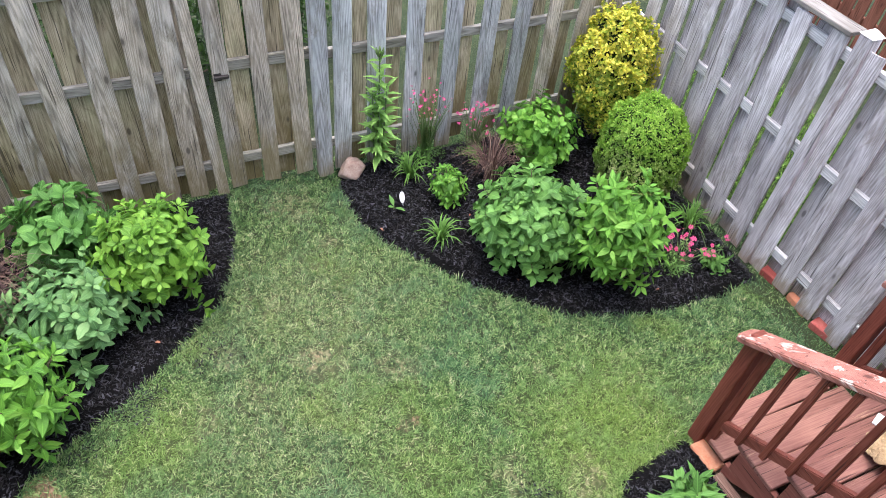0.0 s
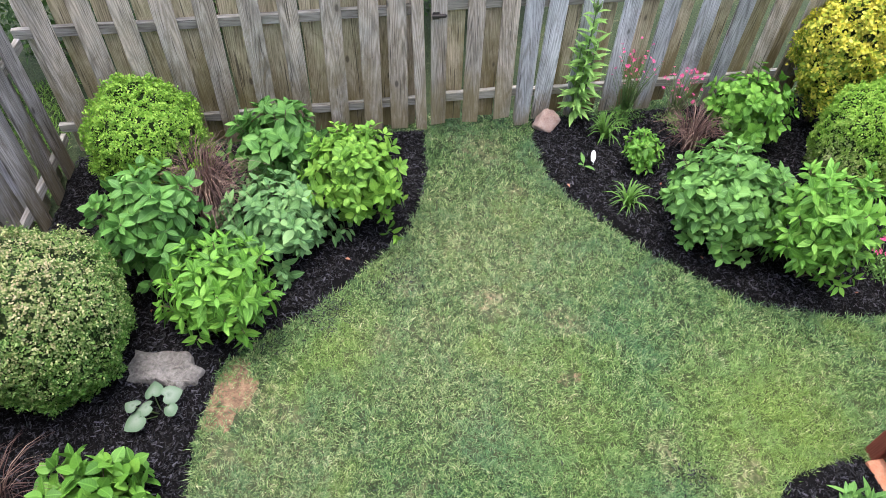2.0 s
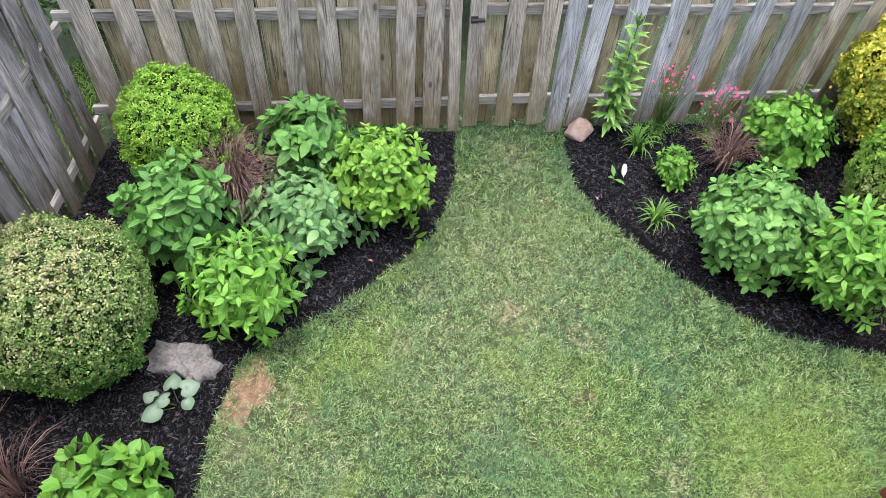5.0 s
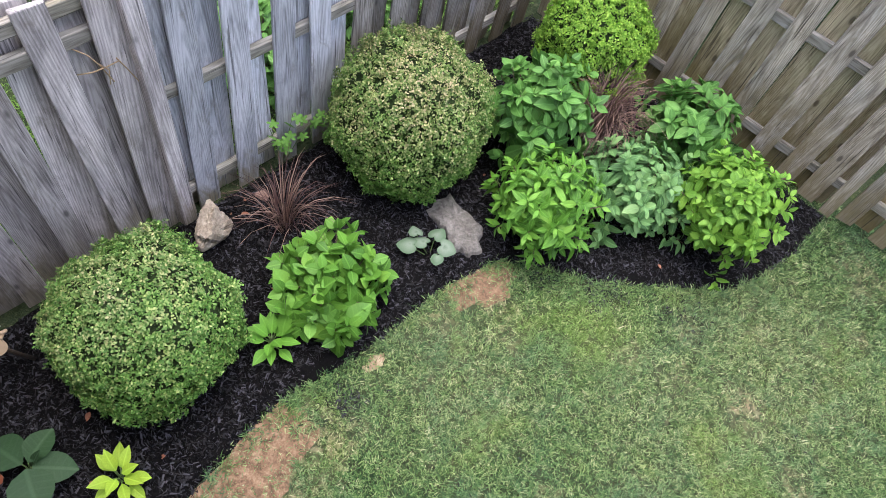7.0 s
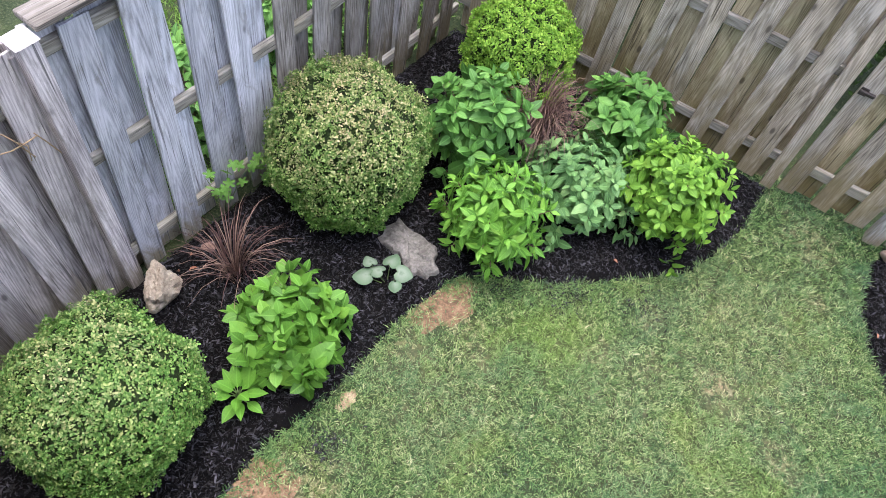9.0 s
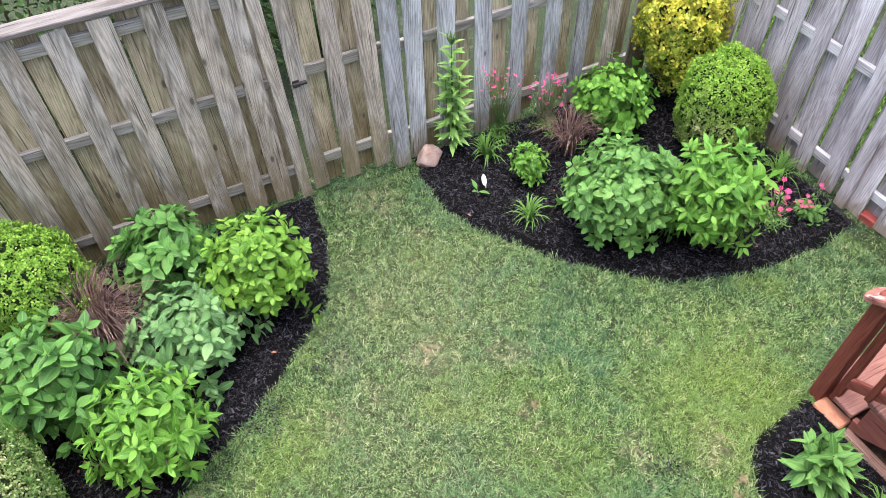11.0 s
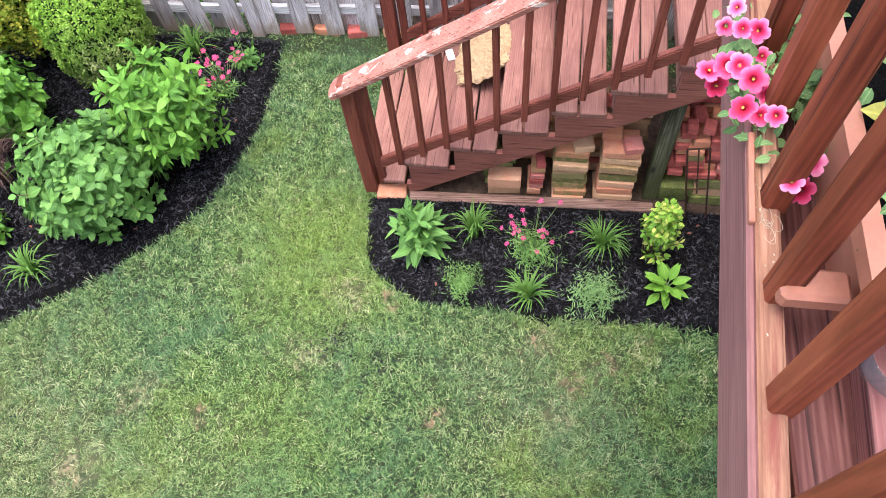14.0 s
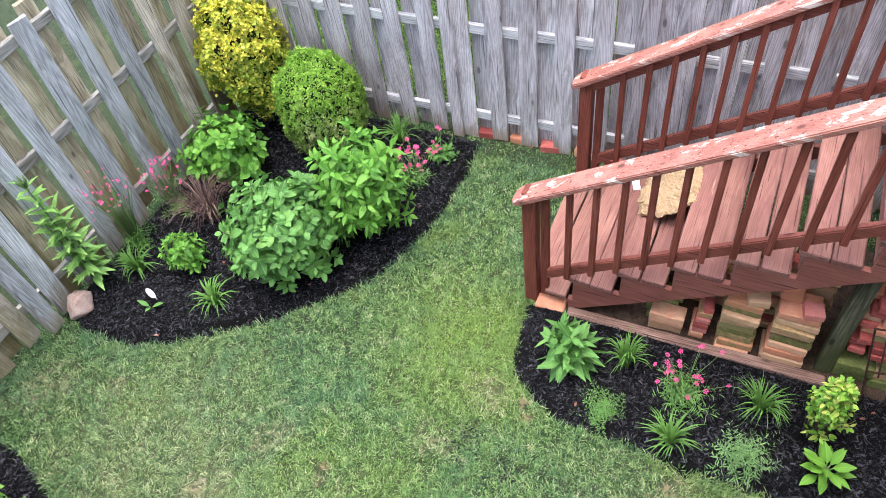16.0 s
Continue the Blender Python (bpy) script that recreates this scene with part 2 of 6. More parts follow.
RED_ALONG = wood("red_stained_board", (0.10, 0.03, 0.02), (0.20, 0.06, 0.04), (0.29, 0.105, 0.075), None, axis=1, rough=0.6, even=0.06)
TREAD_WOOD = wood("worn_red_tread_wood", (0.126, 0.0546, 0.0429), (0.214, 0.101, 0.0764), (0.311, 0.168, 0.121), None, axis=0, knots=False, paint=((0.386, 0.235, 0.156), -0.03), rough=0.7, cast=(0.74, 0.66, 0.72), even=0.10)
CAP_WOOD = wood("flaking_red_rail_wood", (0.15, 0.055, 0.04), (0.27, 0.11, 0.08), (0.38, 0.19, 0.145), None, axis=1, paint=((0.64, 0.55, 0.47), 0.045), rough=0.75, even=0.05)
DECK_WOOD = wood("flaking_deck_wood", (0.187, 0.0888, 0.0525), (0.323, 0.174, 0.105), (0.451, 0.274, 0.182), None, axis=0, paint=((0.204, 0.0629, 0.0455), 0.02), rough=0.8)
DECK_FLOOR = wood("dark_red_deck_floor", (0.06, 0.02, 0.016), (0.12, 0.042, 0.034), (0.19, 0.085, 0.07), None, axis=0, knots=False, rough=0.6)
NEIGHBOUR_WOOD = wood("red_brown_fence_wood", (0.11, 0.04, 0.022), (0.20, 0.075, 0.045), (0.27, 0.11, 0.07), None)
MULCH = mottled("black_mulch", [(0.3, (0.0024, 0.0024, 0.0024)), (0.55, (0.0056, 0.0052, 0.0056)), (0.8, (0.0128, 0.012, 0.0128))], 30, 0.9, 1.0, 0.03, 140, 0.08)
CHIP = mottled("mulch_shreds", [(0.15, (0.00216, 0.00216, 0.00216)), (0.6, (0.00936, 0.00936, 0.0112)), (0.98, (0.0634, 0.0634, 0.0756))], 60, 0.6, 0.5, 0.003, 300, 0.22, islands=0.9)
STONE = mottled("weathered_stone", [(0.3, (0.0518, 0.0495, 0.0438)), (0.48, (0.156, 0.15, 0.135)), (0.66, (0.265, 0.259, 0.236))], 14, 0.95, 1.0, 0.03, 60, 0.1)
ROCK = mottled("pink_brown_rock", [(0.3, (0.16, 0.095, 0.07)), (0.5, (0.30, 0.20, 0.155)), (0.7, (0.42, 0.33, 0.27))], 12, 0.9, 0.9, 0.015, 80)
BEIGE_ROCK = mottled("beige_rock", [(0.3, (0.16, 0.13, 0.09)), (0.48, (0.36, 0.31, 0.24)), (0.66, (0.55, 0.50, 0.41))], 12, 0.95, 0.9, 0.02, 70, 0.1)
BRICK = mottled("old_brick", [(0.20, (0.246, 0.216, 0.0805)), (0.34, (0.471, 0.225, 0.113)), (0.52, (0.594, 0.234, 0.129)), (0.80, (0.635, 0.36, 0.21))], 14, 0.9, 0.9, 0.015, 70, each=0.7)
BRICK_MOSS = mottled("mossy_block", [(0.26, (0.154, 0.154, 0.0427)), (0.42, (0.369, 0.239, 0.111)), (0.66, (0.594, 0.364, 0.205))], 16, 0.95, 0.9, 0.015, 60, each=0.5)
BRICK_GREEN = mottled("moss_covered_brick", [(0.3, (0.0672, 0.092, 0.0184)), (0.48, (0.163, 0.184, 0.0506)), (0.7, (0.326, 0.248, 0.138))], 16, 0.95, 0.9, 0.012, 70, each=0.3)
BRICK_RED = mottled("red_brick", [(0.3, (0.288, 0.0622, 0.0479)), (0.5, (0.459, 0.11, 0.086)), (0.75, (0.526, 0.21, 0.164))], 12, 0.85, 0.5, 0.008, 90, each=0.45)
SOIL = mottled("bare_soil", [(0.3, (0.09, 0.056, 0.033)), (0.44, (0.23, 0.148, 0.088)), (0.56, (0.35, 0.25, 0.16)), (0.68, (0.54, 0.44, 0.30))], 22, 0.95, 1.0, 0.02, 110)
BARK = mottled("twig_bark", [(0.3, (0.05, 0.035, 0.022)), (0.7, (0.16, 0.12, 0.085))], 40, 0.9, 0.6, 0.004)
# Shade among a shrub's inner twigs is put into this dark colour
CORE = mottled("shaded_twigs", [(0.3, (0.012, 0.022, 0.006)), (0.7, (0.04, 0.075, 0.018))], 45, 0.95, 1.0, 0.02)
STEM = plain("green_stem", (0.10, 0.17, 0.045), 0.5)
POT = plain("pale_clay_pot", (0.34, 0.30, 0.24), 0.7)
TERRACOTTA = plain("terracotta_plastic", (0.40, 0.165, 0.10), 0.55)
STRAW = mottled("straw_sack", [(0.3, (0.23, 0.15, 0.078)), (0.7, (0.43, 0.30, 0.165))], 50, 0.95, 0.9, 0.01, 200)
WHITE = plain("white_plastic", (0.72, 0.72, 0.70), 0.45)
RUST = mottled("rusty_iron", [(0.3, (0.03, 0.0125, 0.0075)), (0.7, (0.085, 0.0375, 0.0175))], 40, 0.85, 0.5, 0.003)
DARK_IRON = plain("dark_iron", (0.03, 0.024, 0.02), 0.6)
CAP_METAL = plain("white_post_cap", (0.70, 0.69, 0.67), 0.4)
SIDING = plain("pale_siding", (0.70, 0.69, 0.66), 0.7)

BOX_LEAF = leafy("boxwood_leaf", (0.092, 0.237, 0.02), (0.23, 0.437, 0.05), (0.35, 0.551, 0.09), 0.45, 0.16, 0.3, 0.45)
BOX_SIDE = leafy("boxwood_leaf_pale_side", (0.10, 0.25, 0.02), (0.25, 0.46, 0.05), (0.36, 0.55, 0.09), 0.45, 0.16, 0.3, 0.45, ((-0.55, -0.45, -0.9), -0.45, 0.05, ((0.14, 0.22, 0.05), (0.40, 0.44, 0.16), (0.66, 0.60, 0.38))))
BOX_PALE = leafy("pale_topped_boxwood_leaf", (0.035, 0.12, 0.018), (0.17, 0.36, 0.065), (0.36, 0.48, 0.16), 0.42, 0.14, 0.3, 0.45, ((0.0, 0.0, 1.0), 0.30, 0.85, ((0.09, 0.16, 0.04), (0.30, 0.34, 0.13), (0.62, 0.50, 0.32))))
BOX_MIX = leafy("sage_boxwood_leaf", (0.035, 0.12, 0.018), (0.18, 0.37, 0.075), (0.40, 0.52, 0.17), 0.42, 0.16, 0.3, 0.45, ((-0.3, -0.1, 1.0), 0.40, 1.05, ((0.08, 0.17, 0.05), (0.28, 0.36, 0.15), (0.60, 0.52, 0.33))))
HYD_MID = leafy("hydrangea_leaf", (0.0535, 0.148, 0.0299), (0.143, 0.323, 0.0701), (0.197, 0.388, 0.0841), 0.42, 0.1)
HYD_DEEP = leafy("deep_green_leaf", (0.0437, 0.13, 0.0262), (0.113, 0.286, 0.0561), (0.166, 0.361, 0.0748), 0.42, 0.1)
HYD_LIME = leafy("lime_green_leaf", (0.0624, 0.168, 0.0187), (0.156, 0.344, 0.0382), (0.218, 0.412, 0.0553), 0.42, 0.2)
HYD_BLUE = leafy("cool_green_leaf", (0.0538, 0.141, 0.0468), (0.153, 0.32, 0.103), (0.224, 0.395, 0.141), 0.45, 0.12)
HYD_FRESH = leafy("fresh_green_leaf", (0.0468, 0.143, 0.017), (0.133, 0.336, 0.0382), (0.195, 0.403, 0.0595), 0.42, 0.15)
BIG_LEAF = leafy("broad_green_leaf", (0.048, 0.145, 0.017), (0.122, 0.299, 0.0382), (0.175, 0.372, 0.051), 0.4, 0.12)
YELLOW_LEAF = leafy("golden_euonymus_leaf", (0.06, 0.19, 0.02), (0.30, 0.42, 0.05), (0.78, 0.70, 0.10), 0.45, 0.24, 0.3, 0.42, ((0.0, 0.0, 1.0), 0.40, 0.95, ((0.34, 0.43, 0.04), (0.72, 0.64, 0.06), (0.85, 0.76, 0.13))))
EUON_LEAF = leafy("variegated_euonymus_leaf", (0.12, 0.30, 0.03), (0.28, 0.50, 0.06), (0.66, 0.62, 0.16), 0.4, 0.14)
LILY_LEAF = leafy("lily_leaf", (0.15, 0.32, 0.055), (0.30, 0.52, 0.13), None, 0.4)
TUFT_LEAF = leafy("strappy_leaf", (0.045, 0.125, 0.02), (0.13, 0.28, 0.05), None, 0.45)
PURPLE = leafy("purple_grass_blade", (0.045, 0.022, 0.024), (0.11, 0.064, 0.054), (0.30, 0.215, 0.16), 0.5, 0.25)
FEATHER = leafy("feathery_leaf", (0.08, 0.20, 0.045), (0.22, 0.42, 0.11), None, 0.5)
SAGE = leafy("sage_green_leaf", (0.10, 0.22, 0.07), (0.26, 0.44, 0.16), None, 0.5)
PINK = leafy("pink_petal", (0.50, 0.04, 0.14), (0.75, 0.10, 0.28), None, 0.5)


def petal(name, throat, body, rim):
    """Petal that pales from its throat to its rim."""
    m, nodes, links, b = material(name, 0.6, spec=0.2)
    at = nodes.new("ShaderNodeAttribute")
    at.attribute_name = "leaf"
    sep = nodes.new("ShaderNodeSeparateXYZ")
    links.new(at.outputs["Vector"], sep.inputs[0])
    v, raw, rnd = coords(nodes, links, (1, 1, 1), 20.0)
    f = maths(nodes, links, "MULTIPLY", maths(nodes, links, "SUBTRACT", noise_tex(nodes, links, v, 150.0, 4, 0.7), 0.5), 0.3)
    k = maths(nodes, links, "ADD", maths(nodes, links, "ADD", sep.outputs[0], f), maths(nodes, links, "MULTIPLY", maths(nodes, links, "SUBTRACT", rnd, 0.5), 0.3))
    links.new(ramp(nodes, links, k, [(0.3, throat), (0.6, body), (0.98, rim)]), b.inputs["Base Color"])
    relief(nodes, links, f, b, 0.4, 0.002)
    return m


PETUNIA = petal("petunia_petal", (0.30, 0.005, 0.025), (0.62, 0.025, 0.09), (0.80, 0.13, 0.26))
PETUNIA_EYE = plain("petunia_throat", (0.42, 0.26, 0.03), 0.6)
COLEUS = leafy("coleus_leaf", (0.22, 0.28, 0.03), (0.50, 0.50, 0.10), (0.20, 0.03, 0.05), 0.45, 0.2)
WEED = leafy("vine_leaf", (0.06, 0.17, 0.03), (0.15, 0.33, 0.06), None, 0.45)
SILVER = petal("silver_green_leaf", (0.0578, 0.103, 0.0568), (0.156, 0.202, 0.15), (0.0809, 0.136, 0.0775))
HOSTA_LIME = leafy("yellow_hosta_leaf", (0.17, 0.34, 0.03), (0.36, 0.54, 0.05), (0.50, 0.62, 0.09), 0.4, 0.15)
EAR_LEAF = leafy("dark_glossy_leaf", (0.010, 0.040, 0.012), (0.030, 0.075, 0.026), None, 0.5, trans=0.05)
FAR_LEAF = leafy("hedge_leaf", (0.012, 0.035, 0.008), (0.05, 0.11, 0.02), None, 0.5)


FAR_GRASS = leafy("bright_grass_blade", (0.051, 0.128, 0.018), (0.17, 0.304, 0.054), None, 0.5)


# straw-coloured spots in the lawn: x, y, radius, strength
DRY = ((0.82, 2.50, 0.20, 0.9), (1.22, 3.47, 0.10, 0.8), (0.69, 3.01, 0.13, 0.6), (0.40, 2.41, 0.14, 0.7), (1.28, 2.26, 0.15, 0.7), (0.10, 2.33, 0.12, 0.6), (0.27, 2.73, 0.12, 0.6),
       (1.63, 1.34, 0.12, 0.6), (1.85, -0.03, 0.12, 0.8), (-0.55, 1.91, 0.13, 0.7), (-0.90, 1.68, 0.14, 0.8), (-0.89, 0.74, 0.20, 0.8), (0.20, 1.32, 0.12, 0.4), (-0.72, 2.02, 0.13, 0.8),
       (-0.85, 0.35, 0.28, 0.8), (1.05, 3.95, 0.24, 0.6), (2.05, 1.15, 0.16, 0.8), (1.86, -0.6, 0.12, 0.7), (1.40, -0.10, 0.16, 0.6), (0.55, 0.55, 0.12, 0.4))
BARE = ((1.335, 0.526, 0.06, 0.9), (1.21, 1.89, 0.06, 0.9), (1.84, 0.02, 0.07, 0.9), (1.60, -0.22, 0.08, 0.8), (1.74, -0.42, 0.09, 0.7), (2.04, 0.90, 0.06, 0.7), (0.80, 2.52, 0.05, 0.6))


def spots(nodes, links, v, places):
    """How far a place lies inside ragged round spots, 0 to 1."""
    n = nodes.new("ShaderNodeTexNoise")
    n.inputs["Scale"].default_value, n.inputs["Detail"].default_value = 9.0, 5.0
    links.new(v, n.inputs["Vector"])
    shift = nodes.new("ShaderNodeVectorMath")
    shift.operation = "MULTIPLY_ADD"
    shift.inputs[1].default_value = (0.42, 0.42, 0)
    links.new(n.outputs["Color"], shift.inputs[0])
    links.new(v, shift.inputs[2])
    total = None
    for x, y, r, amount in places:
        d = nodes.new("ShaderNodeVectorMath")
        d.operation = "DISTANCE"
        links.new(shift.outputs[0], d.inputs[0])
        d.inputs[1].default_value = (x + 0.21, y + 0.21, 0)
        k = span(nodes, links, d.outputs["Value"], 0.3 * r, 1.1 * r, amount, 0.0)
        total = k if total is None else maths(nodes, links, "MAXIMUM", total, k)
    return total


def make_lawn_colour(name, blade):
    """Patchy lawn: green, yellow-green and straw-coloured areas, the same for the blades and the thatch."""
    m, nodes, links, b = material(name, 0.5 if blade else 0.95, spec=0.35)
    c = nodes.new("ShaderNodeTexCoord")
    v = c.outputs["Object"]
    big = noise_tex(nodes, links, v, 1.3, 5, 0.6, 0.5)
    mid = noise_tex(nodes, links, v, 13.0, 5, 0.72, 0.4)
    g = nodes.new("ShaderNodeNewGeometry")
    rnd = g.outputs["Random Per Island"]
    if blade:
        fac = maths(nodes, links, "ADD", maths(nodes, links, "MULTIPLY", rnd, 0.62), maths(nodes, links, "MULTIPLY", mid, 0.56))
        base = ramp(nodes, links, fac, [(0.30, (0.010, 0.038, 0.011)), (0.50, (0.051, 0.135, 0.037)), (0.70, (0.162, 0.294, 0.090)), (0.86, (0.30, 0.41, 0.155)), (0.97, (0.60, 0.57, 0.38))])
    else:
        # Self-shadow of the blades is put into this near-black thatch colour
        base = ramp(nodes, links, noise_tex(nodes, links, v, 60, 5, 0.7), [(0.32, (0.008, 0.018, 0.005)), (0.54, (0.026, 0.044, 0.014)), (0.74, (0.12, 0.115, 0.06))])
    # bluish and yellowish stretches
    cool = span(nodes, links, noise_tex(nodes, links, v, 2.1, 5, 0.65, 0.8), 0.48, 0.62, 0.0, 0.40)
    base = mix(nodes, links, cool, base, (0.075, 0.19, 0.095) if blade else (0.05, 0.07, 0.03))
    lush = span(nodes, links, noise_tex(nodes, links, v, 1.5, 5, 0.65, 1.0), 0.52, 0.66, 0.0, 0.27)
    warm = spots(nodes, links, v, ((2.35, 1.35, 0.75, 0.42), (1.2, 1.5, 0.5, 0.22), (-0.2, 2.3, 0.4, 0.3)))
    base = mix(nodes, links, maths(nodes, links, "MAXIMUM", lush, warm), base, (0.25, 0.37, 0.05) if blade else (0.10, 0.13, 0.03))
    dry = span(nodes, links, maths(nodes, links, "ADD", maths(nodes, links, "MULTIPLY", mid, 0.65), maths(nodes, links, "MULTIPLY", big, 0.35)), 0.56, 0.68, 0.0, 0.45)
    blotch = span(nodes, links, noise_tex(nodes, links, v, 21.0, 4, 0.7, 0.6), 0.46, 0.58, 0.05, 0.95)
    dry = maths(nodes, links, "MAXIMUM", dry, maths(nodes, links, "MULTIPLY", spots(nodes, links, v, DRY), blotch))
    worn = spots(nodes, links, v, ((0.9, 2.9, 0.95, 0.32), (0.5, 2.1, 0.8, 0.25), (-0.6, 1.5, 0.7, 0.28), (1.5, 0.0, 0.7, 0.25)))
    dry = maths(nodes, links, "MAXIMUM", dry, maths(nodes, links, "MULTIPLY", worn, span(nodes, links, noise_tex(nodes, links, v, 34.0, 4, 0.7), 0.40, 0.60, 0.1, 1.0)))
    straw = ramp(nodes, links, rnd if blade else mid, [(0.15, (0.20, 0.24, 0.085)), (0.5, (0.40, 0.37, 0.20)), (0.85, (0.58, 0.52, 0.34))])
    base = mix(nodes, links, dry if blade else maths(nodes, links, "MULTIPLY", dry, 0.55), base, straw)
    base = mix(nodes, links, maths(nodes, links, "MULTIPLY", spots(nodes, links, v, BARE), blotch), base, mix(nodes, links, mid, (0.22, 0.13, 0.08), (0.50, 0.34, 0.23)))
    links.new(base, b.inputs["Base Color"])
    if blade:
        t = nodes.new("ShaderNodeBsdfTranslucent")
        links.new(base, t.inputs["Color"])
        add = nodes.new("ShaderNodeMixShader")
        add.inputs[0].default_value = 0.25
        links.new(b.outputs[0], add.inputs[1])
        links.new(t.outputs[0], add.inputs[2])
        links.new(add.outputs[0], nodes["Material Output"].inputs["Surface"])
    else:
        relief(nodes, links, noise_tex(nodes, links, v, 90, 5, 0.7), b, 0.8, 0.02)
    return m


GRASS_BLADE = make_lawn_colour("grass_blade", True)
LAWN = make_lawn_colour("lawn_thatch", False)

# ---- mesh tools ----
def mesh_of(name, verts, faces, mat, smooth=False):
    me = bpy.data.meshes.new(name)
    me.from_pydata([tuple(v) for v in verts], [], faces)
    me.materials.append(mat)
    if smooth:
        me.polygons.foreach_set("use_smooth", [True] * len(me.polygons))
    me.update()
    return me


def array_mesh(name, verts, faces, mat, smooth=False):
    """A mesh from arrays: verts (n, 3) and faces (m, k), all with the same number of corners."""
    me = bpy.data.meshes.new(name)
    n, (m, k) = len(verts), faces.shape
    me.vertices.add(n)
    me.vertices.foreach_set("co", np.asarray(verts, np.float32).ravel())
    me.loops.add(m * k)
    me.loops.foreach_set("vertex_index", faces.astype(np.int32).ravel())
    me.polygons.add(m)
    me.polygons.foreach_set("loop_start", np.arange(0, m * k, k, dtype=np.int32))
    me.polygons.foreach_set("loop_total", np.full(m, k, np.int32))
    if smooth:
        me.polygons.foreach_set("use_smooth", np.ones(m, bool))
    me.materials.append(mat)
    me.update(calc_edges=True)
    me.validate()
    return me


def part(name, data, parent, label="", m=None):
    ob = new(name, data)
    ob.parent = parent
    if m is not None:
        ob.matrix_basis = m
    return tagged(ob, label)


def thing(name, x, y, z, label, category, group="", turn=0.0, kind=""):
    ob = new(name)
    ob.empty_display_size = 0.1
    ob.matrix_basis = pose(x, y, z, 0, 0, turn)
    return tagged(ob, label, category, group, kind)


def bevel_box(sx, sy, sz, bevel=0.004, name="box", mat=None, centre=(0, 0, 0), rough=0.0, seed=0, cuts=0, taper=0.0):
    """A block with worn edges; cuts along its longest side let it warp a little."""
    bm = bmesh.new()
    bmesh.ops.create_cube(bm, size=1)
    bmesh.ops.scale(bm, vec=(sx, sy, sz), verts=bm.verts)
    if cuts:
        long = max(range(3), key=lambda k: (sx, sy, sz)[k])
        edges = [e for e in bm.edges if abs((e.verts[0].co - e.verts[1].co)[long]) > 1e-6]
        bmesh.ops.subdivide_edges(bm, edges=edges, cuts=cuts, use_grid_fill=True)
    if bevel:
        edges = [e for e in bm.edges if len(e.link_faces) == 2 and e.calc_face_angle(0) > 0.5]
        bmesh.ops.bevel(bm, geom=edges, offset=bevel, segments=1, affect="EDGES")
    r = random.Random(seed)
    off = Vector((r.random() * 50, r.random() * 50, r.random() * 50))
    for v in bm.verts:
        if rough:
            v.co += rough * noise.noise_vector(v.co * 2.5 + off)
        if taper:
            v.co.x *= 1 - taper * (v.co.z / sz + 0.5)
        v.co += Vector(centre)
    me = bpy.data.meshes.new(name)
    bm.to_mesh(me)
    bm.free()
    if mat:
        me.materials.append(mat)
    return me


def tube(points, radii, sides=6):
    """Verts and quads of a round stem along points."""
    pts = [Vector(p) for p in points]
    verts, faces = [], []
    for i, p in enumerate(pts):
        d = (pts[min(i + 1, len(pts) - 1)] - pts[max(i - 1, 0)]).normalized()
        q = d.to_track_quat("Z", "Y")
        for s in range(sides):
            a = 2 * math.pi * s / sides
            verts.append(p + q @ Vector((math.cos(a), math.sin(a), 0)) * radii[i])
    for i in range(len(pts) - 1):
        for s in range(sides):
            a, b = i * sides + s, i * sides + (s + 1) % sides
            faces.append((a, b, b + sides, a + sides))
    faces.append(tuple(range(sides))[::-1])
    faces.append(tuple(range(len(verts) - sides, len(verts))))
    return verts, faces


def gather(pieces):
    verts, faces = [], []
    for v, f in pieces:
        n = len(verts)
        verts += list(v)
        faces += [tuple(i + n for i in q) for q in f]
    return verts, faces


def leaf_shape(rows=5, width=0.5, point=1.2, fold=0.25, droop=0.25, wave=0.0):
    """A leaf of length 1 along +x, face up, folded along its midrib, widest near its base and drawn out to a tip."""
    verts, faces = [], []
    line_u = (0.0, 0.10, 0.26, 0.44, 0.62, 0.80, 1.0)
    line_w = (0.03, 0.62, 0.96, 1.0, 0.90, 0.60, 0.03) if width > 0.55 else (0.03, 0.52, 0.94, 1.0, 0.82, 0.47, 0.02)
    for i in range(rows):
        u = i / (rows - 1)
        w = 0.5 * width * float(np.interp(u ** (1.2 / point), line_u, line_w))
        z = -droop * u * u
        for s in (-1, 0, 1):
            verts.append((u, s * w, z + fold * abs(s) * w + wave * math.sin(7 * u + s) * abs(s)))
    for i in range(rows - 1):
        for s in (0, 1):
            a = 3 * i + s
            faces.append((a, a + 3, a + 4, a + 1))
    return np.array(verts), np.array(faces)


def basis(out, up):
    """Rotation matrices (n, 3, 3) whose columns are: along out, sideways, and the rest, with the face towards up."""
    x = out / np.linalg.norm(out, axis=1)[:, None]
    y = np.cross(up, x)
    y /= np.maximum(np.linalg.norm(y, axis=1), 1e-6)[:, None]
    z = np.cross(x, y)
    return np.stack([x, y, z], -1)


def leaf_marks(me, sv, count):
    """Keeps where on its leaf each vertex lies: along, across, and 1 for a leaf."""
    sv = np.asarray(sv)
    half = max(1e-6, np.abs(sv[:, 1]).max())
    mark = np.stack([sv[:, 0], sv[:, 1] / half, np.ones(len(sv))], -1)
    me.attributes.new("leaf", "FLOAT_VECTOR", "POINT").data.foreach_set("vector", np.tile(mark, (count, 1)).astype(np.float32).ravel())
    return me


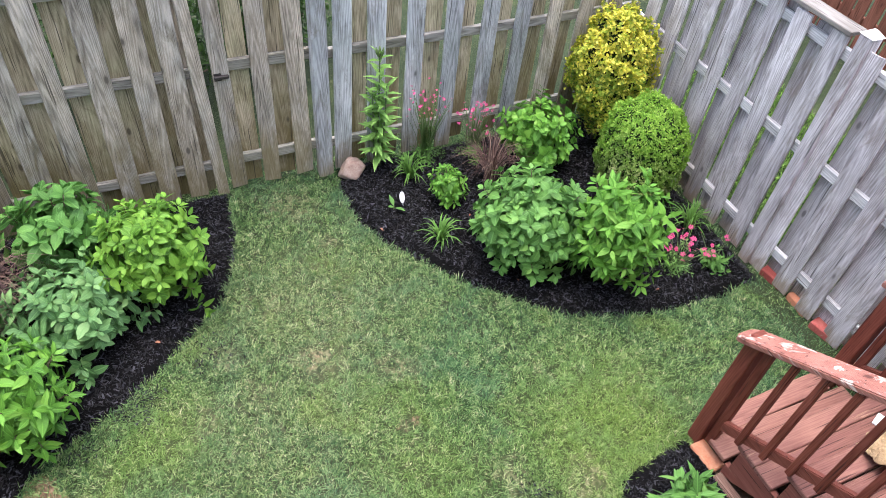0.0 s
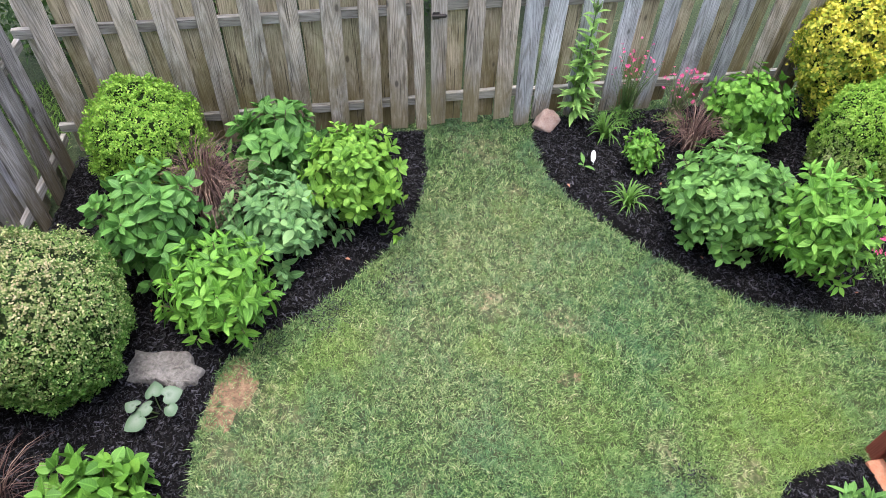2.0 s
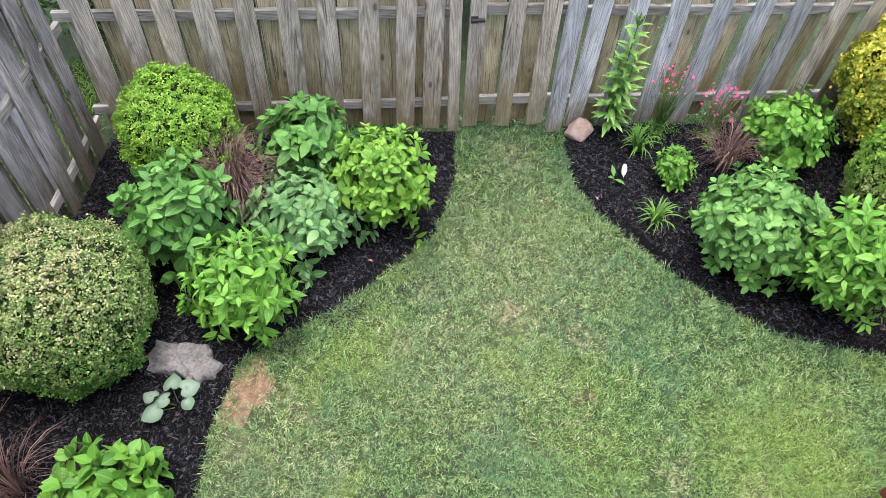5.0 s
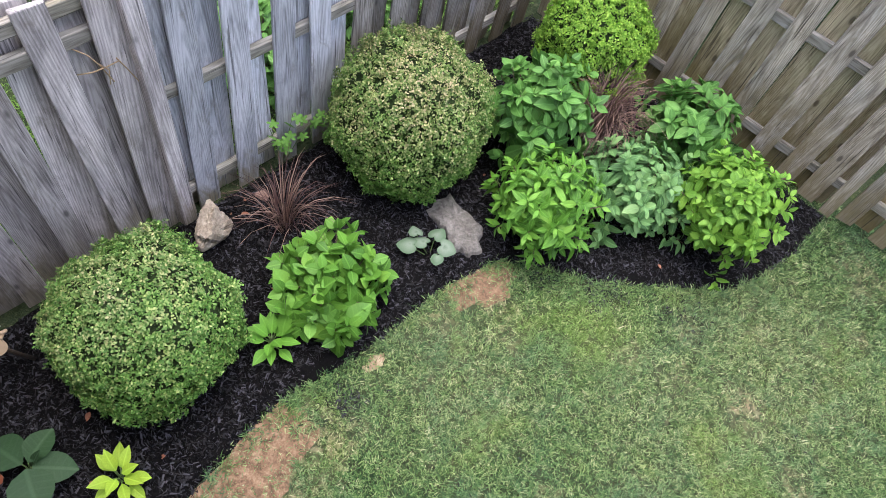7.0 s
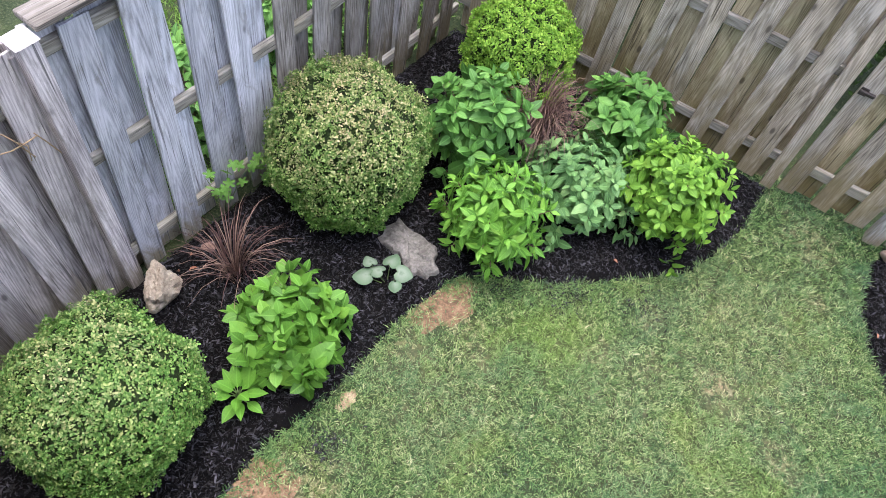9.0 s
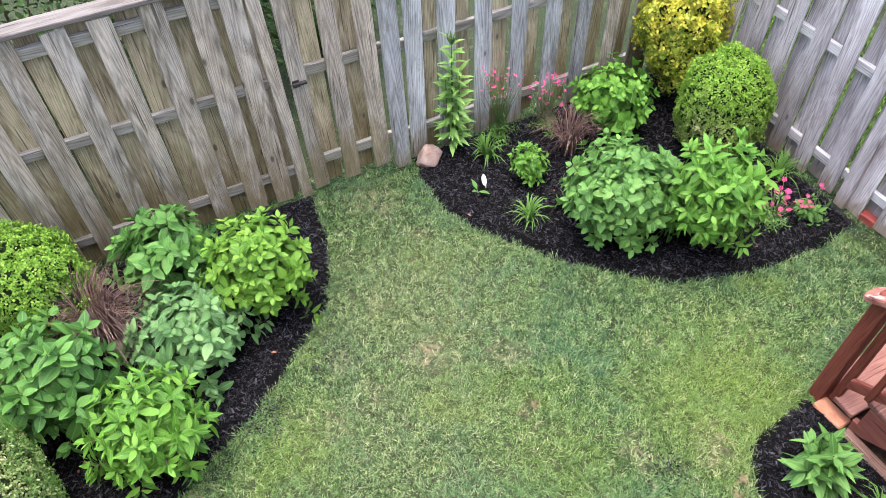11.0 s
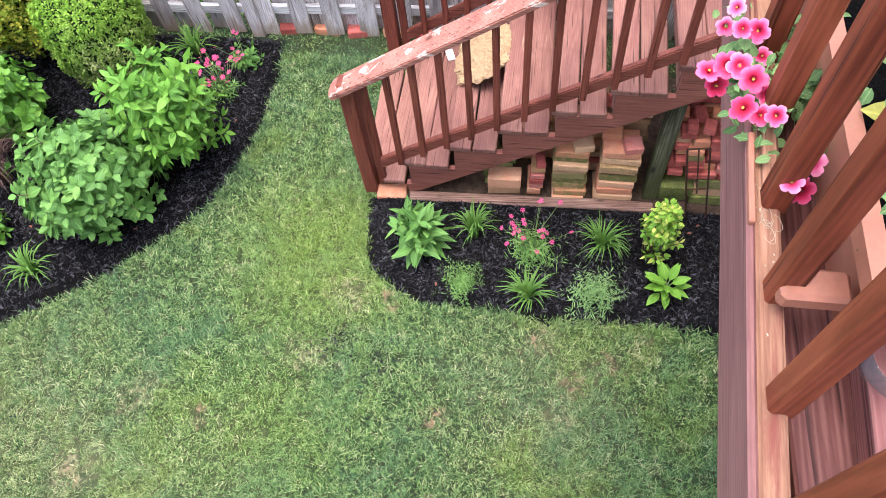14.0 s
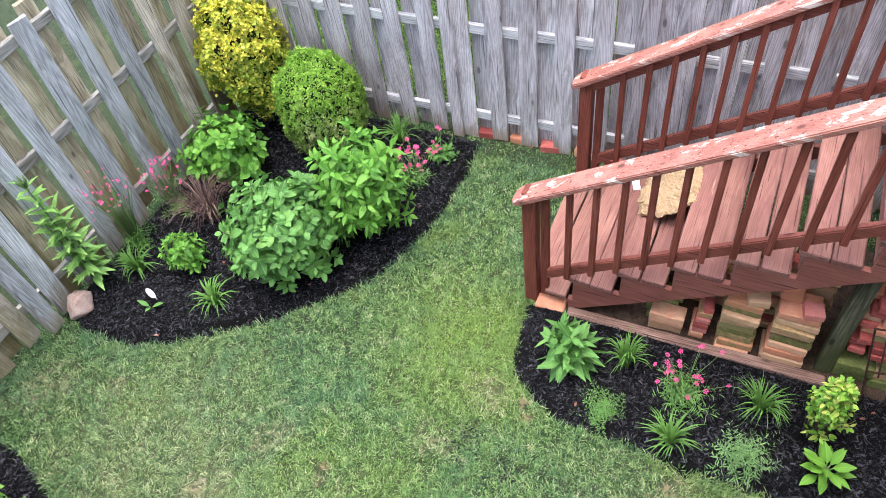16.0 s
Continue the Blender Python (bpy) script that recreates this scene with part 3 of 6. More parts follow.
def scatter(name, shape, places, turns, sizes, mat, smooth=True):
    """One mesh of many copies of a small shape."""
    sv, sf = shape
    v = np.einsum("nij,kj->nki", turns, sv) * np.asarray(sizes)[:, None, None] + places[:, None, :]
    f = sf[None] + (np.arange(len(places)) * len(sv))[:, None, None]
    me = array_mesh(name, v.reshape(-1, 3), f.reshape(-1, sf.shape[1]), mat, smooth)
    return leaf_marks(me, sv, len(places)) if len(sv) > 10 else me


def unit(a):
    return a / np.maximum(np.linalg.norm(a, axis=-1, keepdims=True), 1e-9)


def lumpy(directions, amount, scale, seed):
    return np.array([1 + amount * noise.noise(Vector(d) * scale + Vector((seed * 3.1, seed, -seed))) for d in directions])

# ---- ground, lawn and planting beds ----
LEFT_EDGE = [(0.64, 4.25), (0.60, 3.79), (0.49, 3.43), (0.33, 3.13), (0.10, 2.92), (-0.15, 2.72), (-0.42, 2.53), (-0.69, 2.39), (-0.90, 2.25), (-0.97, 2.02), (-1.03, 1.82),
             (-1.05, 1.60), (-1.06, 1.42), (-1.10, 1.24), (-1.17, 1.00), (-1.22, 0.78), (-1.24, 0.50), (-1.24, 0.30), (-1.20, 0.05), (-1.15, -0.60), (-2.70, -0.60), (-2.42, 1.50), (-2.06, 4.26)]
RIGHT_EDGE = [(1.52, 4.27), (1.44, 3.95), (1.46, 3.60), (1.62, 3.28), (1.85, 2.97), (2.04, 2.71), (2.27, 2.50), (2.50, 2.26), (2.73, 2.17), (3.05, 2.06), (3.30, 2.02), (3.65, 2.01), (4.14, 2.05), (4.16, 4.27)]
STAIR_EDGE = [(2.73, 1.17), (2.46, 1.12), (2.22, 1.05), (2.09, 0.89), (2.00, 0.70), (2.00, 0.50), (2.01, 0.29), (1.97, 0.05), (1.97, -0.20), (1.99, -0.50), (1.99, -0.80), (1.98, -1.00), (1.95, -1.70), (2.82, -1.70), (2.82, 1.05)]
BEDS = (LEFT_EDGE, RIGHT_EDGE, STAIR_EDGE)


def inside(poly, pts):
    """Signed distance to a polygon, positive inside."""
    p = np.asarray(poly)
    q = np.roll(p, -1, 0)
    best, odd = np.full(len(pts), 1e9), np.zeros(len(pts), bool)
    for a, b in zip(p, q):
        e, w = b - a, pts - a
        k = np.clip(w @ e / (e @ e), 0, 1)
        best = np.minimum(best, np.linalg.norm(w - k[:, None] * e, axis=1))
        cross = (a[1] > pts[:, 1]) != (b[1] > pts[:, 1])
        with np.errstate(divide="ignore", invalid="ignore"):
            odd ^= cross & (pts[:, 0] < (b[0] - a[0]) * (pts[:, 1] - a[1]) / (b[1] - a[1]) + a[0])
    return np.where(odd, best, -best)


def bed_height(x, y, dist):
    n = noise.noise(Vector((x * 3, y * 3, 1.7))) * 0.012 + noise.noise(Vector((x * 22, y * 22, 4.0))) * 0.007
    return min(0.045, dist * 0.5) + (n if dist > 0 else 0.0) - (0.012 if dist < 0 else 0.0)


def build_ground():
    verts, faces = [], []
    xs = [-400, -60, -12] + [-4 + 0.5 * i for i in range(21)] + [14, 60, 400]
    ys = [-400, -60, -12] + [-4 + 0.5 * i for i in range(21)] + [14, 60, 400]
    for y in ys:
        for x in xs:
            verts.append((x, y, 0.0))
    w = len(xs)
    for j in range(len(ys) - 1):
        for i in range(w - 1):
            faces.append((j * w + i, j * w + i + 1, (j + 1) * w + i + 1, (j + 1) * w + i))
    tagged(new("ground", mesh_of("ground", verts, faces, LAWN)), "patchy green and straw-coloured lawn ground", "ground", kind="structure")


def build_bed(poly, seed):
    p = np.asarray(poly)
    step = 0.035
    gx = np.arange(p[:, 0].min() - 0.1, p[:, 0].max() + 0.1, step)
    gy = np.arange(p[:, 1].min() - 0.1, p[:, 1].max() + 0.1, step)
    X, Y = np.meshgrid(gx, gy)
    pts = np.stack([X.ravel(), Y.ravel()], -1)
    wob = np.array([[noise.noise(Vector((a * 5, b * 5, 0.3))), noise.noise(Vector((a * 5, b * 5, 9.3)))] for a, b in pts]) * 0.035
    dist = inside(poly, pts + wob)
    z = np.array([bed_height(a, b, s) for (a, b), s in zip(pts, dist)])
    w = len(gx)
    idx = np.arange(len(pts)).reshape(len(gy), w)
    quads = np.stack([idx[:-1, :-1], idx[:-1, 1:], idx[1:, 1:], idx[1:, :-1]], -1).reshape(-1, 4)
    quads = quads[(dist[quads] > -0.05).all(1) & (dist[quads] > 0).any(1)]
    used = np.unique(quads)
    remap = np.full(len(pts), -1)
    remap[used] = np.arange(len(used))
    me = array_mesh("mulch_bed", np.c_[pts, z][used], remap[quads], MULCH, True)
    bed = tagged(new("mulch_bed", me), "planting bed of black shredded bark mulch", "mulch bed", "planting beds", "structure")
    # loose shreds on top
    rng = np.random.RandomState(seed)
    area = (dist > 0).sum() * step * step
    n = int(area * 7500)
    c = np.c_[rng.uniform(gx[0], gx[-1], n * 4), rng.uniform(gy[0], gy[-1], n * 4)]
    s = inside(poly, c)
    c, s = c[s > 0.005][:n], s[s > 0.005][:n]
    h = np.array([bed_height(a, b, k) for (a, b), k in zip(c, s)])
    yaw, tilt = rng.uniform(0, 6.283, len(c)), rng.normal(0, 0.3, len(c))
    out = np.stack([np.cos(yaw) * np.cos(tilt), np.sin(yaw) * np.cos(tilt), np.sin(tilt)], -1)
    turns = basis(out, unit(np.array([0, 0, 1]) + rng.normal(0, 0.5, (len(c), 3))))
    size = 0.007 + 0.032 * rng.rand(len(c)) ** 2.2
    wide = 0.12 + 0.28 * rng.rand(len(c))
    turns = turns * np.stack([np.ones(len(c)), wide, wide], -1)[:, None, :]
    shape = np.array([(-0.5, -0.3, 0), (0.45, -0.5, 0.05), (0.5, 0.4, 0), (-0.4, 0.45, 0.05), (0.05, 0, 0.45)])
    tri = np.array([(0, 1, 4), (1, 2, 4), (2, 3, 4), (3, 0, 4)])
    me = scatter("bark_shreds", (shape, tri), np.c_[c, h + 0.004], turns, size, CHIP, False)
    ob = part("bark_shreds", me, bed, "black bark shreds")
    tagged(ob, kind="stuff")


# Darker copy of the soil, with the shade below the stairs painted in
SHADED_SOIL = mottled("shaded_brown_soil", [(0.3, (0.035, 0.022, 0.014)), (0.5, (0.09, 0.058, 0.036)), (0.7, (0.17, 0.115, 0.075))], 20, 0.95, 1.0, 0.02, 90)


def build_stair_soil():
    verts, faces = [], []
    nx, ny = 14, 34
    for j in range(ny + 1):
        for i in range(nx + 1):
            x, y = 2.72 + 1.25 * i / nx, 1.02 - 2.8 * j / ny
            edge = min(i, nx - i, j, ny - j) == 0
            verts.append((x + 0.03 * noise.noise(Vector((y * 4, 1, 0))) * edge, y, -0.01 if edge else 0.014 + 0.012 * noise.noise(Vector((x * 9, y * 9, 2)))))
    for j in range(ny):
        for i in range(nx):
            a = j * (nx + 1) + i
            faces.append((a, a + nx + 1, a + nx + 2, a + 1))
    tagged(new("soil_bed", mesh_of("soil_bed", verts, faces, SHADED_SOIL, True)), "brown bare soil under the garden stairs, shade put into its colour", "soil", kind="structure")


DIRT = [(-0.87, 2.05, 0.13, 0.21, -20), (-1.05, 0.30, 0.20, 0.42, 8), (-1.02, 1.22, 0.035, 0.07, 0)]


def build_dirt():
    for k, (x, y, rx, ry, turn) in enumerate(DIRT):
        verts, faces = [(0, 0, 0.012)], []
        for ring, rad in enumerate((0.35, 0.8, 1.25)):
            for i in range(28):
                a = 2 * math.pi * i / 28
                r = rad * (1 + 0.35 * noise.noise(Vector((math.cos(a) * 2.5, math.sin(a) * 2.5, k + 0.5))) + 0.3 * noise.noise(Vector((math.cos(a) * 7, math.sin(a) * 7, k + 3.5))))
                verts.append((rx * r * math.cos(a), ry * r * math.sin(a), (0.010, 0.006, -0.004)[ring] + 0.004 * noise.noise(Vector((i, ring, k)))))
        for i in range(28):
            j = (i + 1) % 28
            faces.append((0, 1 + i, 1 + j))
            for ring in (0, 1):
                a = 1 + 28 * ring
                faces.append((a + i, a + 28 + i, a + 28 + j, a + j))
        ob = new("soil_patch", mesh_of("soil_patch", verts, faces, SOIL, True))
        ob.matrix_basis = pose(x, y, 0, 0, 0, turn)
        tagged(ob, "bare reddish-brown soil patch in the lawn", "soil patch", "bare patches", "structure")


def build_grass():
    rng = np.random.RandomState(5)
    n = 1500000
    c = np.c_[rng.uniform(-1.4, 4.35, n), rng.uniform(-1.9, 4.4, n)]
    keep = ((c[:, 1] > -1.0) & (c[:, 0] < 4.0)) | (rng.rand(n) < 0.25)
    c = c[keep]
    keep = np.ones(len(c), bool)
    for poly in BEDS:
        keep &= inside(poly, c) < 0.012 + 0.02 * rng.rand(len(c)) ** 3
    keep &= ~((c[:, 0] > 2.78) & (c[:, 1] < 1.08) & (c[:, 0] < 4.0))
    for x, y, rx, ry, turn in DIRT:
        a = radians(-turn)
        dx, dy = c[:, 0] - x, c[:, 1] - y
        near = np.nonzero(np.hypot(dx, dy) < 2.2 * max(rx, ry))[0]
        u, v = dx[near] * math.cos(a) - dy[near] * math.sin(a), dx[near] * math.sin(a) + dy[near] * math.cos(a)
        ragged = np.array([noise.noise(Vector((p * 9, q * 9, 3.0))) + 0.6 * noise.noise(Vector((p * 31, q * 31, 5.0))) for p, q in zip(u, v)])
        keep[near] &= ((u / rx) ** 2 + (v / ry) ** 2 > 0.15 + 1.3 * rng.rand(len(near)) + 2.0 * ragged) | (rng.rand(len(near)) < 0.22)
    c = c[keep]
    n = len(c)

    def field(scale, k):
        return np.array([noise.noise(Vector((a * scale, b * scale, k))) for a, b in c])

    clump, thin = field(16, 2.0), field(2.2, 7.0)
    bald = np.zeros(n)
    for x, y, r, amount in DRY + BARE:
        bald = np.maximum(bald, 0.55 * amount * np.exp(-((c[:, 0] - x) ** 2 + (c[:, 1] - y) ** 2) / (0.6 * r * r)))
    keep = rng.rand(n) < np.clip(0.72 + 0.75 * clump + 0.3 * thin, 0.22, 1) - bald
    c, clump, bald = c[keep], clump[keep], bald[keep]
    n = len(c)
    edge = np.max([inside(poly, c) for poly in BEDS], axis=0)
    length = (0.018 + 0.044 * rng.rand(n) ** 1.6) * (1 + 0.5 * clump) * np.where(edge > -0.05, 1.35, 1.0) * (1 - 0.4 * bald)
    yaw = field(13, 5.0) * 6.0 + rng.normal(0, 1.2, n)
    lean = np.clip(rng.normal(0.85, 0.38, n), 0.05, 1.45)
    d = np.stack([np.cos(yaw) * np.sin(lean), np.sin(yaw) * np.sin(lean), np.cos(lean)], -1)
    side = np.stack([-np.sin(yaw), np.cos(yaw), np.zeros(n)], -1) * (0.0012 + 0.0018 * rng.rand(n) ** 1.6)[:, None]
    p0 = np.c_[c, np.full(n, -0.003)]
    midp = p0 + d * length[:, None] * 0.5
    tip = p0 + d * length[:, None] * np.array([1.05, 1.05, 0.72])
    v = np.stack([p0, midp + side, tip, midp - side], 1)
    f = (np.arange(n) * 4)[:, None] + np.arange(4)[None]
    me = array_mesh("grass", v.reshape(-1, 3), f, GRASS_BLADE, True)
    tagged(new("grass", me), "short patchy lawn grass with dry straw-coloured spots", "grass", kind="stuff")
    # longer grass beyond the side fences
    for x0, x1, y0, y1 in ((-4.2, -2.15, 0.2, 5.2), (4.35, 6.2, 0.5, 4.6)):
        n = 26000
        c = np.c_[rng.uniform(x0, x1, n), rng.uniform(y0, y1, n), np.zeros(n)]
        c = c[(c[:, 0] > 0) | (c[:, 0] < -2.72 + 0.141 * c[:, 1])]
        n = len(c)
        yaw, lean = rng.uniform(0, 6.283, n), rng.uniform(0.1, 1.1, n)
        d = np.stack([np.cos(yaw) * np.sin(lean), np.sin(yaw) * np.sin(lean), np.cos(lean)], -1) * rng.uniform(0.04, 0.09, n)[:, None]
        side = np.stack([-np.sin(yaw), np.cos(yaw), np.zeros(n)], -1) * 0.005
        v = np.stack([c, c + 0.5 * d + side, c + d * np.array([1, 1, 0.8]), c + 0.5 * d - side], 1)
        me = array_mesh("grass", v.reshape(-1, 3), (np.arange(n) * 4)[:, None] + np.arange(4)[None], FAR_GRASS, True)
        tagged(new("grass", me), "longer green grass beyond the fence", "grass", kind="stuff")


build_ground()
for k, poly in enumerate(BEDS):
    build_bed(poly, 40 + k)
build_dirt()
build_stair_soil()
build_grass()


def stray_shreds():
    """Bark kicked out of the beds onto the grass."""
    rng = np.random.RandomState(77)
    spread = [rng.normal((x, y), r, (n, 2)) for x, y, r, n in ((-0.27, 2.58, 0.09, 420), (-0.98, 0.93, 0.06, 200), (0.20, 2.80, 0.08, 160), (1.72, 1.16, 0.06, 130), (1.62, 0.86, 0.05, 90), (-0.62, 2.38, 0.07, 120), (1.0, 2.9, 0.4, 60), (0.3, 1.6, 0.7, 90))]
    c = np.concatenate(spread)
    n = len(c)
    yaw, tilt = rng.uniform(0, 6.283, n), rng.normal(0, 0.4, n)
    out = np.stack([np.cos(yaw) * np.cos(tilt), np.sin(yaw) * np.cos(tilt), np.sin(tilt)], -1)
    turns = basis(out, unit(np.array([0, 0, 1]) + rng.normal(0, 0.4, (n, 3)))) * np.array([1, 0.3, 0.25])
    shape = (np.array([(-0.5, -0.3, 0), (0.45, -0.5, 0.05), (0.5, 0.4, 0), (-0.4, 0.45, 0.05), (0.05, 0, 0.45)]), np.array([(0, 1, 4), (1, 2, 4), (2, 3, 4), (3, 0, 4)]))
    me = scatter("bark_shreds", shape, np.c_[c, rng.uniform(0.008, 0.024, n)], turns, rng.uniform(0.010, 0.028, n), CHIP, False)
    tagged(new("bark_shreds", me), "stray black bark shreds lying in the grass", "bark mulch", kind="stuff")


stray_shreds()

# ---- fences ----
def board_mesh(name, w, h, t, mat, seed):
    """Rough-sawn board standing on its foot, slightly bowed, with an uneven top and foot."""
    r = random.Random(seed)
    verts, faces = [], []
    rows = 7
    for i in range(rows):
        u = i / (rows - 1)
        bow = 0.006 * math.sin(3 * u + seed) * r.uniform(0.5, 1)
        for sx, sy in ((-1, -1), (1, -1), (1, 1), (-1, 1)):
            cut = (0.012 * sx * r.uniform(-1, 1) if i in (0, rows - 1) else 0.0)
            verts.append((sx * (w / 2 + r.uniform(-0.002, 0.001)), sy * t / 2 + bow, u * h + cut))
    for i in range(rows - 1):
        for s in range(4):
            a, b = 4 * i + s, 4 * i + (s + 1) % 4
            faces.append((a, b, b + 4, a + 4))
    faces += [(3, 2, 1, 0), tuple(range(4 * rows - 4, 4 * rows))]
    me = mesh_of(name, verts, faces, mat)
    bm = bmesh.new()
    bm.from_mesh(me)
    edges = [e for e in bm.edges if len(e.link_faces) == 2 and e.calc_face_angle(0) > 0.8]
    bmesh.ops.bevel(bm, geom=edges, offset=0.003, segments=1, affect="EDGES")
    bm.to_mesh(me)
    bm.free()
    return me


def post_mesh(h, mat, w=0.09):
    return bevel_box(w, w, h, 0.006, "post", mat, (0, 0, h / 2), 0.004, 3, 3)


def build_fence(name, a, b, label, height, fronts, front_mat, rear_mat, seed, posts=(), post_mat=None, cap=None, gaps=(), foot=0.03, lean=1.0, slant=None, rail_z=(0.27, 1.08), rail_gaps=None, rear_width=0.0, rail_mat=None):
    """Board-on-board fence from a to b. Fronts: places of the garden-side boards along it; a rear board closes each space between. Local x runs along it, -y is the garden side."""
    a, b = Vector(a), Vector(b)
    run = (b - a).length
    turn = math.degrees(math.atan2(b.y - a.y, b.x - a.x))
    r = random.Random(seed)
    f = thing(name, a.x, a.y, 0, label, "fence", "garden fence", turn)
    cuts = [0.0] + [q for g in gaps for q in g] + [run]
    for z in (*rail_z, height - 0.10):
        for x0, x1 in zip(cuts[::2], cuts[1::2]):
            # a rail may begin, or (negative) end, at the joint of two panels
            joint = (rail_gaps or {}).get(z, 0)
            x0, x1 = (joint if joint > 0 else x0), (-joint if joint < 0 else x1)
            part("rail", bevel_box(x1 - x0, 0.038, 0.074, 0.004, "rail", rail_mat or RAIL_WOOD, ((x0 + x1) / 2, 0, 0), 0.008, seed + int(z * 10), 14), f, "", pose(0, 0, z))
    for x in posts:
        part("post", post_mesh(height + 0.05, post_mat), f, "", pose(x, 0.068, 0))
    store = {}

    def board(x, y, mat, w, tip):
        k = (mat.name, round(w, 3), r.randrange(4))
        if k not in store:
            store[k] = board_mesh("board", w, height + r.uniform(-0.02, 0.02), 0.019, mat, seed * 10 + len(store))
        part("board", store[k], f, "", pose(x, y, foot + r.uniform(-0.02, 0.02), r.uniform(-0.4, 0.4), tip, 180 if r.random() < 0.5 else 0))

    for k, x in enumerate(fronts):
        tip = (slant(x) if slant else 0.0) + lean * r.uniform(-0.5, 0.5)
        board(x, -0.031 + r.uniform(-0.003, 0.003), front_mat(x), r.choice((0.134, 0.138, 0.142)), tip)
        if k and fronts[k] - fronts[k - 1] < 0.4:
            rear = rear_mat(x)
            board((x + fronts[k - 1]) / 2 + r.uniform(-0.012, 0.012), 0.031, rear, rear_width or r.choice((0.134, 0.140)), lean * r.uniform(-0.5, 0.5) + (slant(x) if slant else 0.0))
    if cap:
        part("top_cap", bevel_box(cap[1] - cap[0], 0.135, 0.032, 0.005, "top_cap", CAP_BOARD, ((cap[0] + cap[1]) / 2, 0, height + 0.045), 0.006, seed, 10), f, "flat weathered cap board")
    return f


BACK_Y, HIGH = 4.30, 1.84
BACK_X = -2.10
back_fronts = [-1.90, -1.62, -1.375, -1.12, -0.86, -0.575, -0.31, -0.035, 0.225, 0.43, 1.585, 1.86, 2.16, 2.465, 2.77, 3.06, 3.37, 3.65, 3.93]
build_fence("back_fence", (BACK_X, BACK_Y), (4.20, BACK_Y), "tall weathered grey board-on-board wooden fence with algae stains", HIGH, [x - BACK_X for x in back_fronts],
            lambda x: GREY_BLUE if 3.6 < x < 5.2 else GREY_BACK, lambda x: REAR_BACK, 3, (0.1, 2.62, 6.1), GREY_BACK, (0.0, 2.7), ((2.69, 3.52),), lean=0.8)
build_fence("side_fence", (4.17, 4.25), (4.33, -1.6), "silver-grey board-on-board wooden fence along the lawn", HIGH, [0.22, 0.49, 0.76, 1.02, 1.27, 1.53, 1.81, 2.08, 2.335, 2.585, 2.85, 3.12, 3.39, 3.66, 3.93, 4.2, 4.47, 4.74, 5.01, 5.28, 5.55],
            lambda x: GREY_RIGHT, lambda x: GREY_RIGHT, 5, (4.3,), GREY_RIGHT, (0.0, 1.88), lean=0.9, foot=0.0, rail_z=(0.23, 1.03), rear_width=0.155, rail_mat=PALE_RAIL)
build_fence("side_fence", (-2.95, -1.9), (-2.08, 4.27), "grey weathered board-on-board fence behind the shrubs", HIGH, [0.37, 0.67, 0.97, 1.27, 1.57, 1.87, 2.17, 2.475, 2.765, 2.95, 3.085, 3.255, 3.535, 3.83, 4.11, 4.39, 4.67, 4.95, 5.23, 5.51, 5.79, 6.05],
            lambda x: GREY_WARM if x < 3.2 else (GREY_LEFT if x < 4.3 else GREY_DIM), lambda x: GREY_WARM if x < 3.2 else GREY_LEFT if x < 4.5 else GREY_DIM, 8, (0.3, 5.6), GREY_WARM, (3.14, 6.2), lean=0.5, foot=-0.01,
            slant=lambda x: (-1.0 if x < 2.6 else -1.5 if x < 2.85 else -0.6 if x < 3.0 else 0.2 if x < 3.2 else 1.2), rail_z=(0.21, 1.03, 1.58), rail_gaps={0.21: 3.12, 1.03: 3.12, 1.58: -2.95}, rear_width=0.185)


def left_post():
    t = thing("fence_post", -2.47, 1.14, 0, "grey fence post with a white cap between two fence panels", "post")
    part("shaft", bevel_box(0.09, 0.09, 1.87, 0.006, "shaft", GREY_WARM, (0, 0, 0.935), 0.003, 6, 4), t)
    part("cap", pyramid_cap(), t, "low white pyramid cap", pose(0, 0, 1.89, 0, 0, 37))


def pyramid_cap():
    bm = bmesh.new()
    bmesh.ops.create_cone(bm, cap_ends=True, segments=4, radius1=0.075, radius2=0.02, depth=0.035)
    me = bpy.data.meshes.new("cap")
    bm.to_mesh(me)
    bm.free()
    me.materials.append(CAP_METAL)
    return me


left_post()

# ---- gate ----
def build_gate():
    g = thing("wooden_gate", 0.665, BACK_Y, 0, "closed weathered grey board gate with a dark latch", "gate")
    wide = 0.69
    for z in (0.29, 1.10, 1.70):
        part("rail", bevel_box(wide, 0.038, 0.085, 0.006, "rail", RAIL_WOOD, (wide / 2 + 0.02, 0, 0), 0.005, int(z * 7), 4), g, "", pose(0, 0, z))
    for k, (x, y, w) in enumerate(((0.075, -0.031, 0.118), (0.20, 0.031, 0.13), (0.335, -0.031, 0.128), (0.465, 0.031, 0.14), (0.60, -0.031, 0.135))):
        part("board", board_mesh("board", w, HIGH, 0.019, (GREY_BACK, REAR_BACK)[k % 2], 60 + k), g, "", pose(x, y, 0.04, 0, (-0.9, -0.3, -0.3, 0.2, -1.2)[k], 0))
    part("latch", bevel_box(0.10, 0.022, 0.026, 0.005, "latch", DARK_IRON, (0.06, -0.052, 1.045), 0.004, 4), g, "dark rusty latch bar")
    part("latch_plate", bevel_box(0.05, 0.006, 0.06, 0.002, "latch_plate", DARK_IRON, (0.035, -0.044, 1.045), 0.002, 5), g, "dark rusty latch plate")


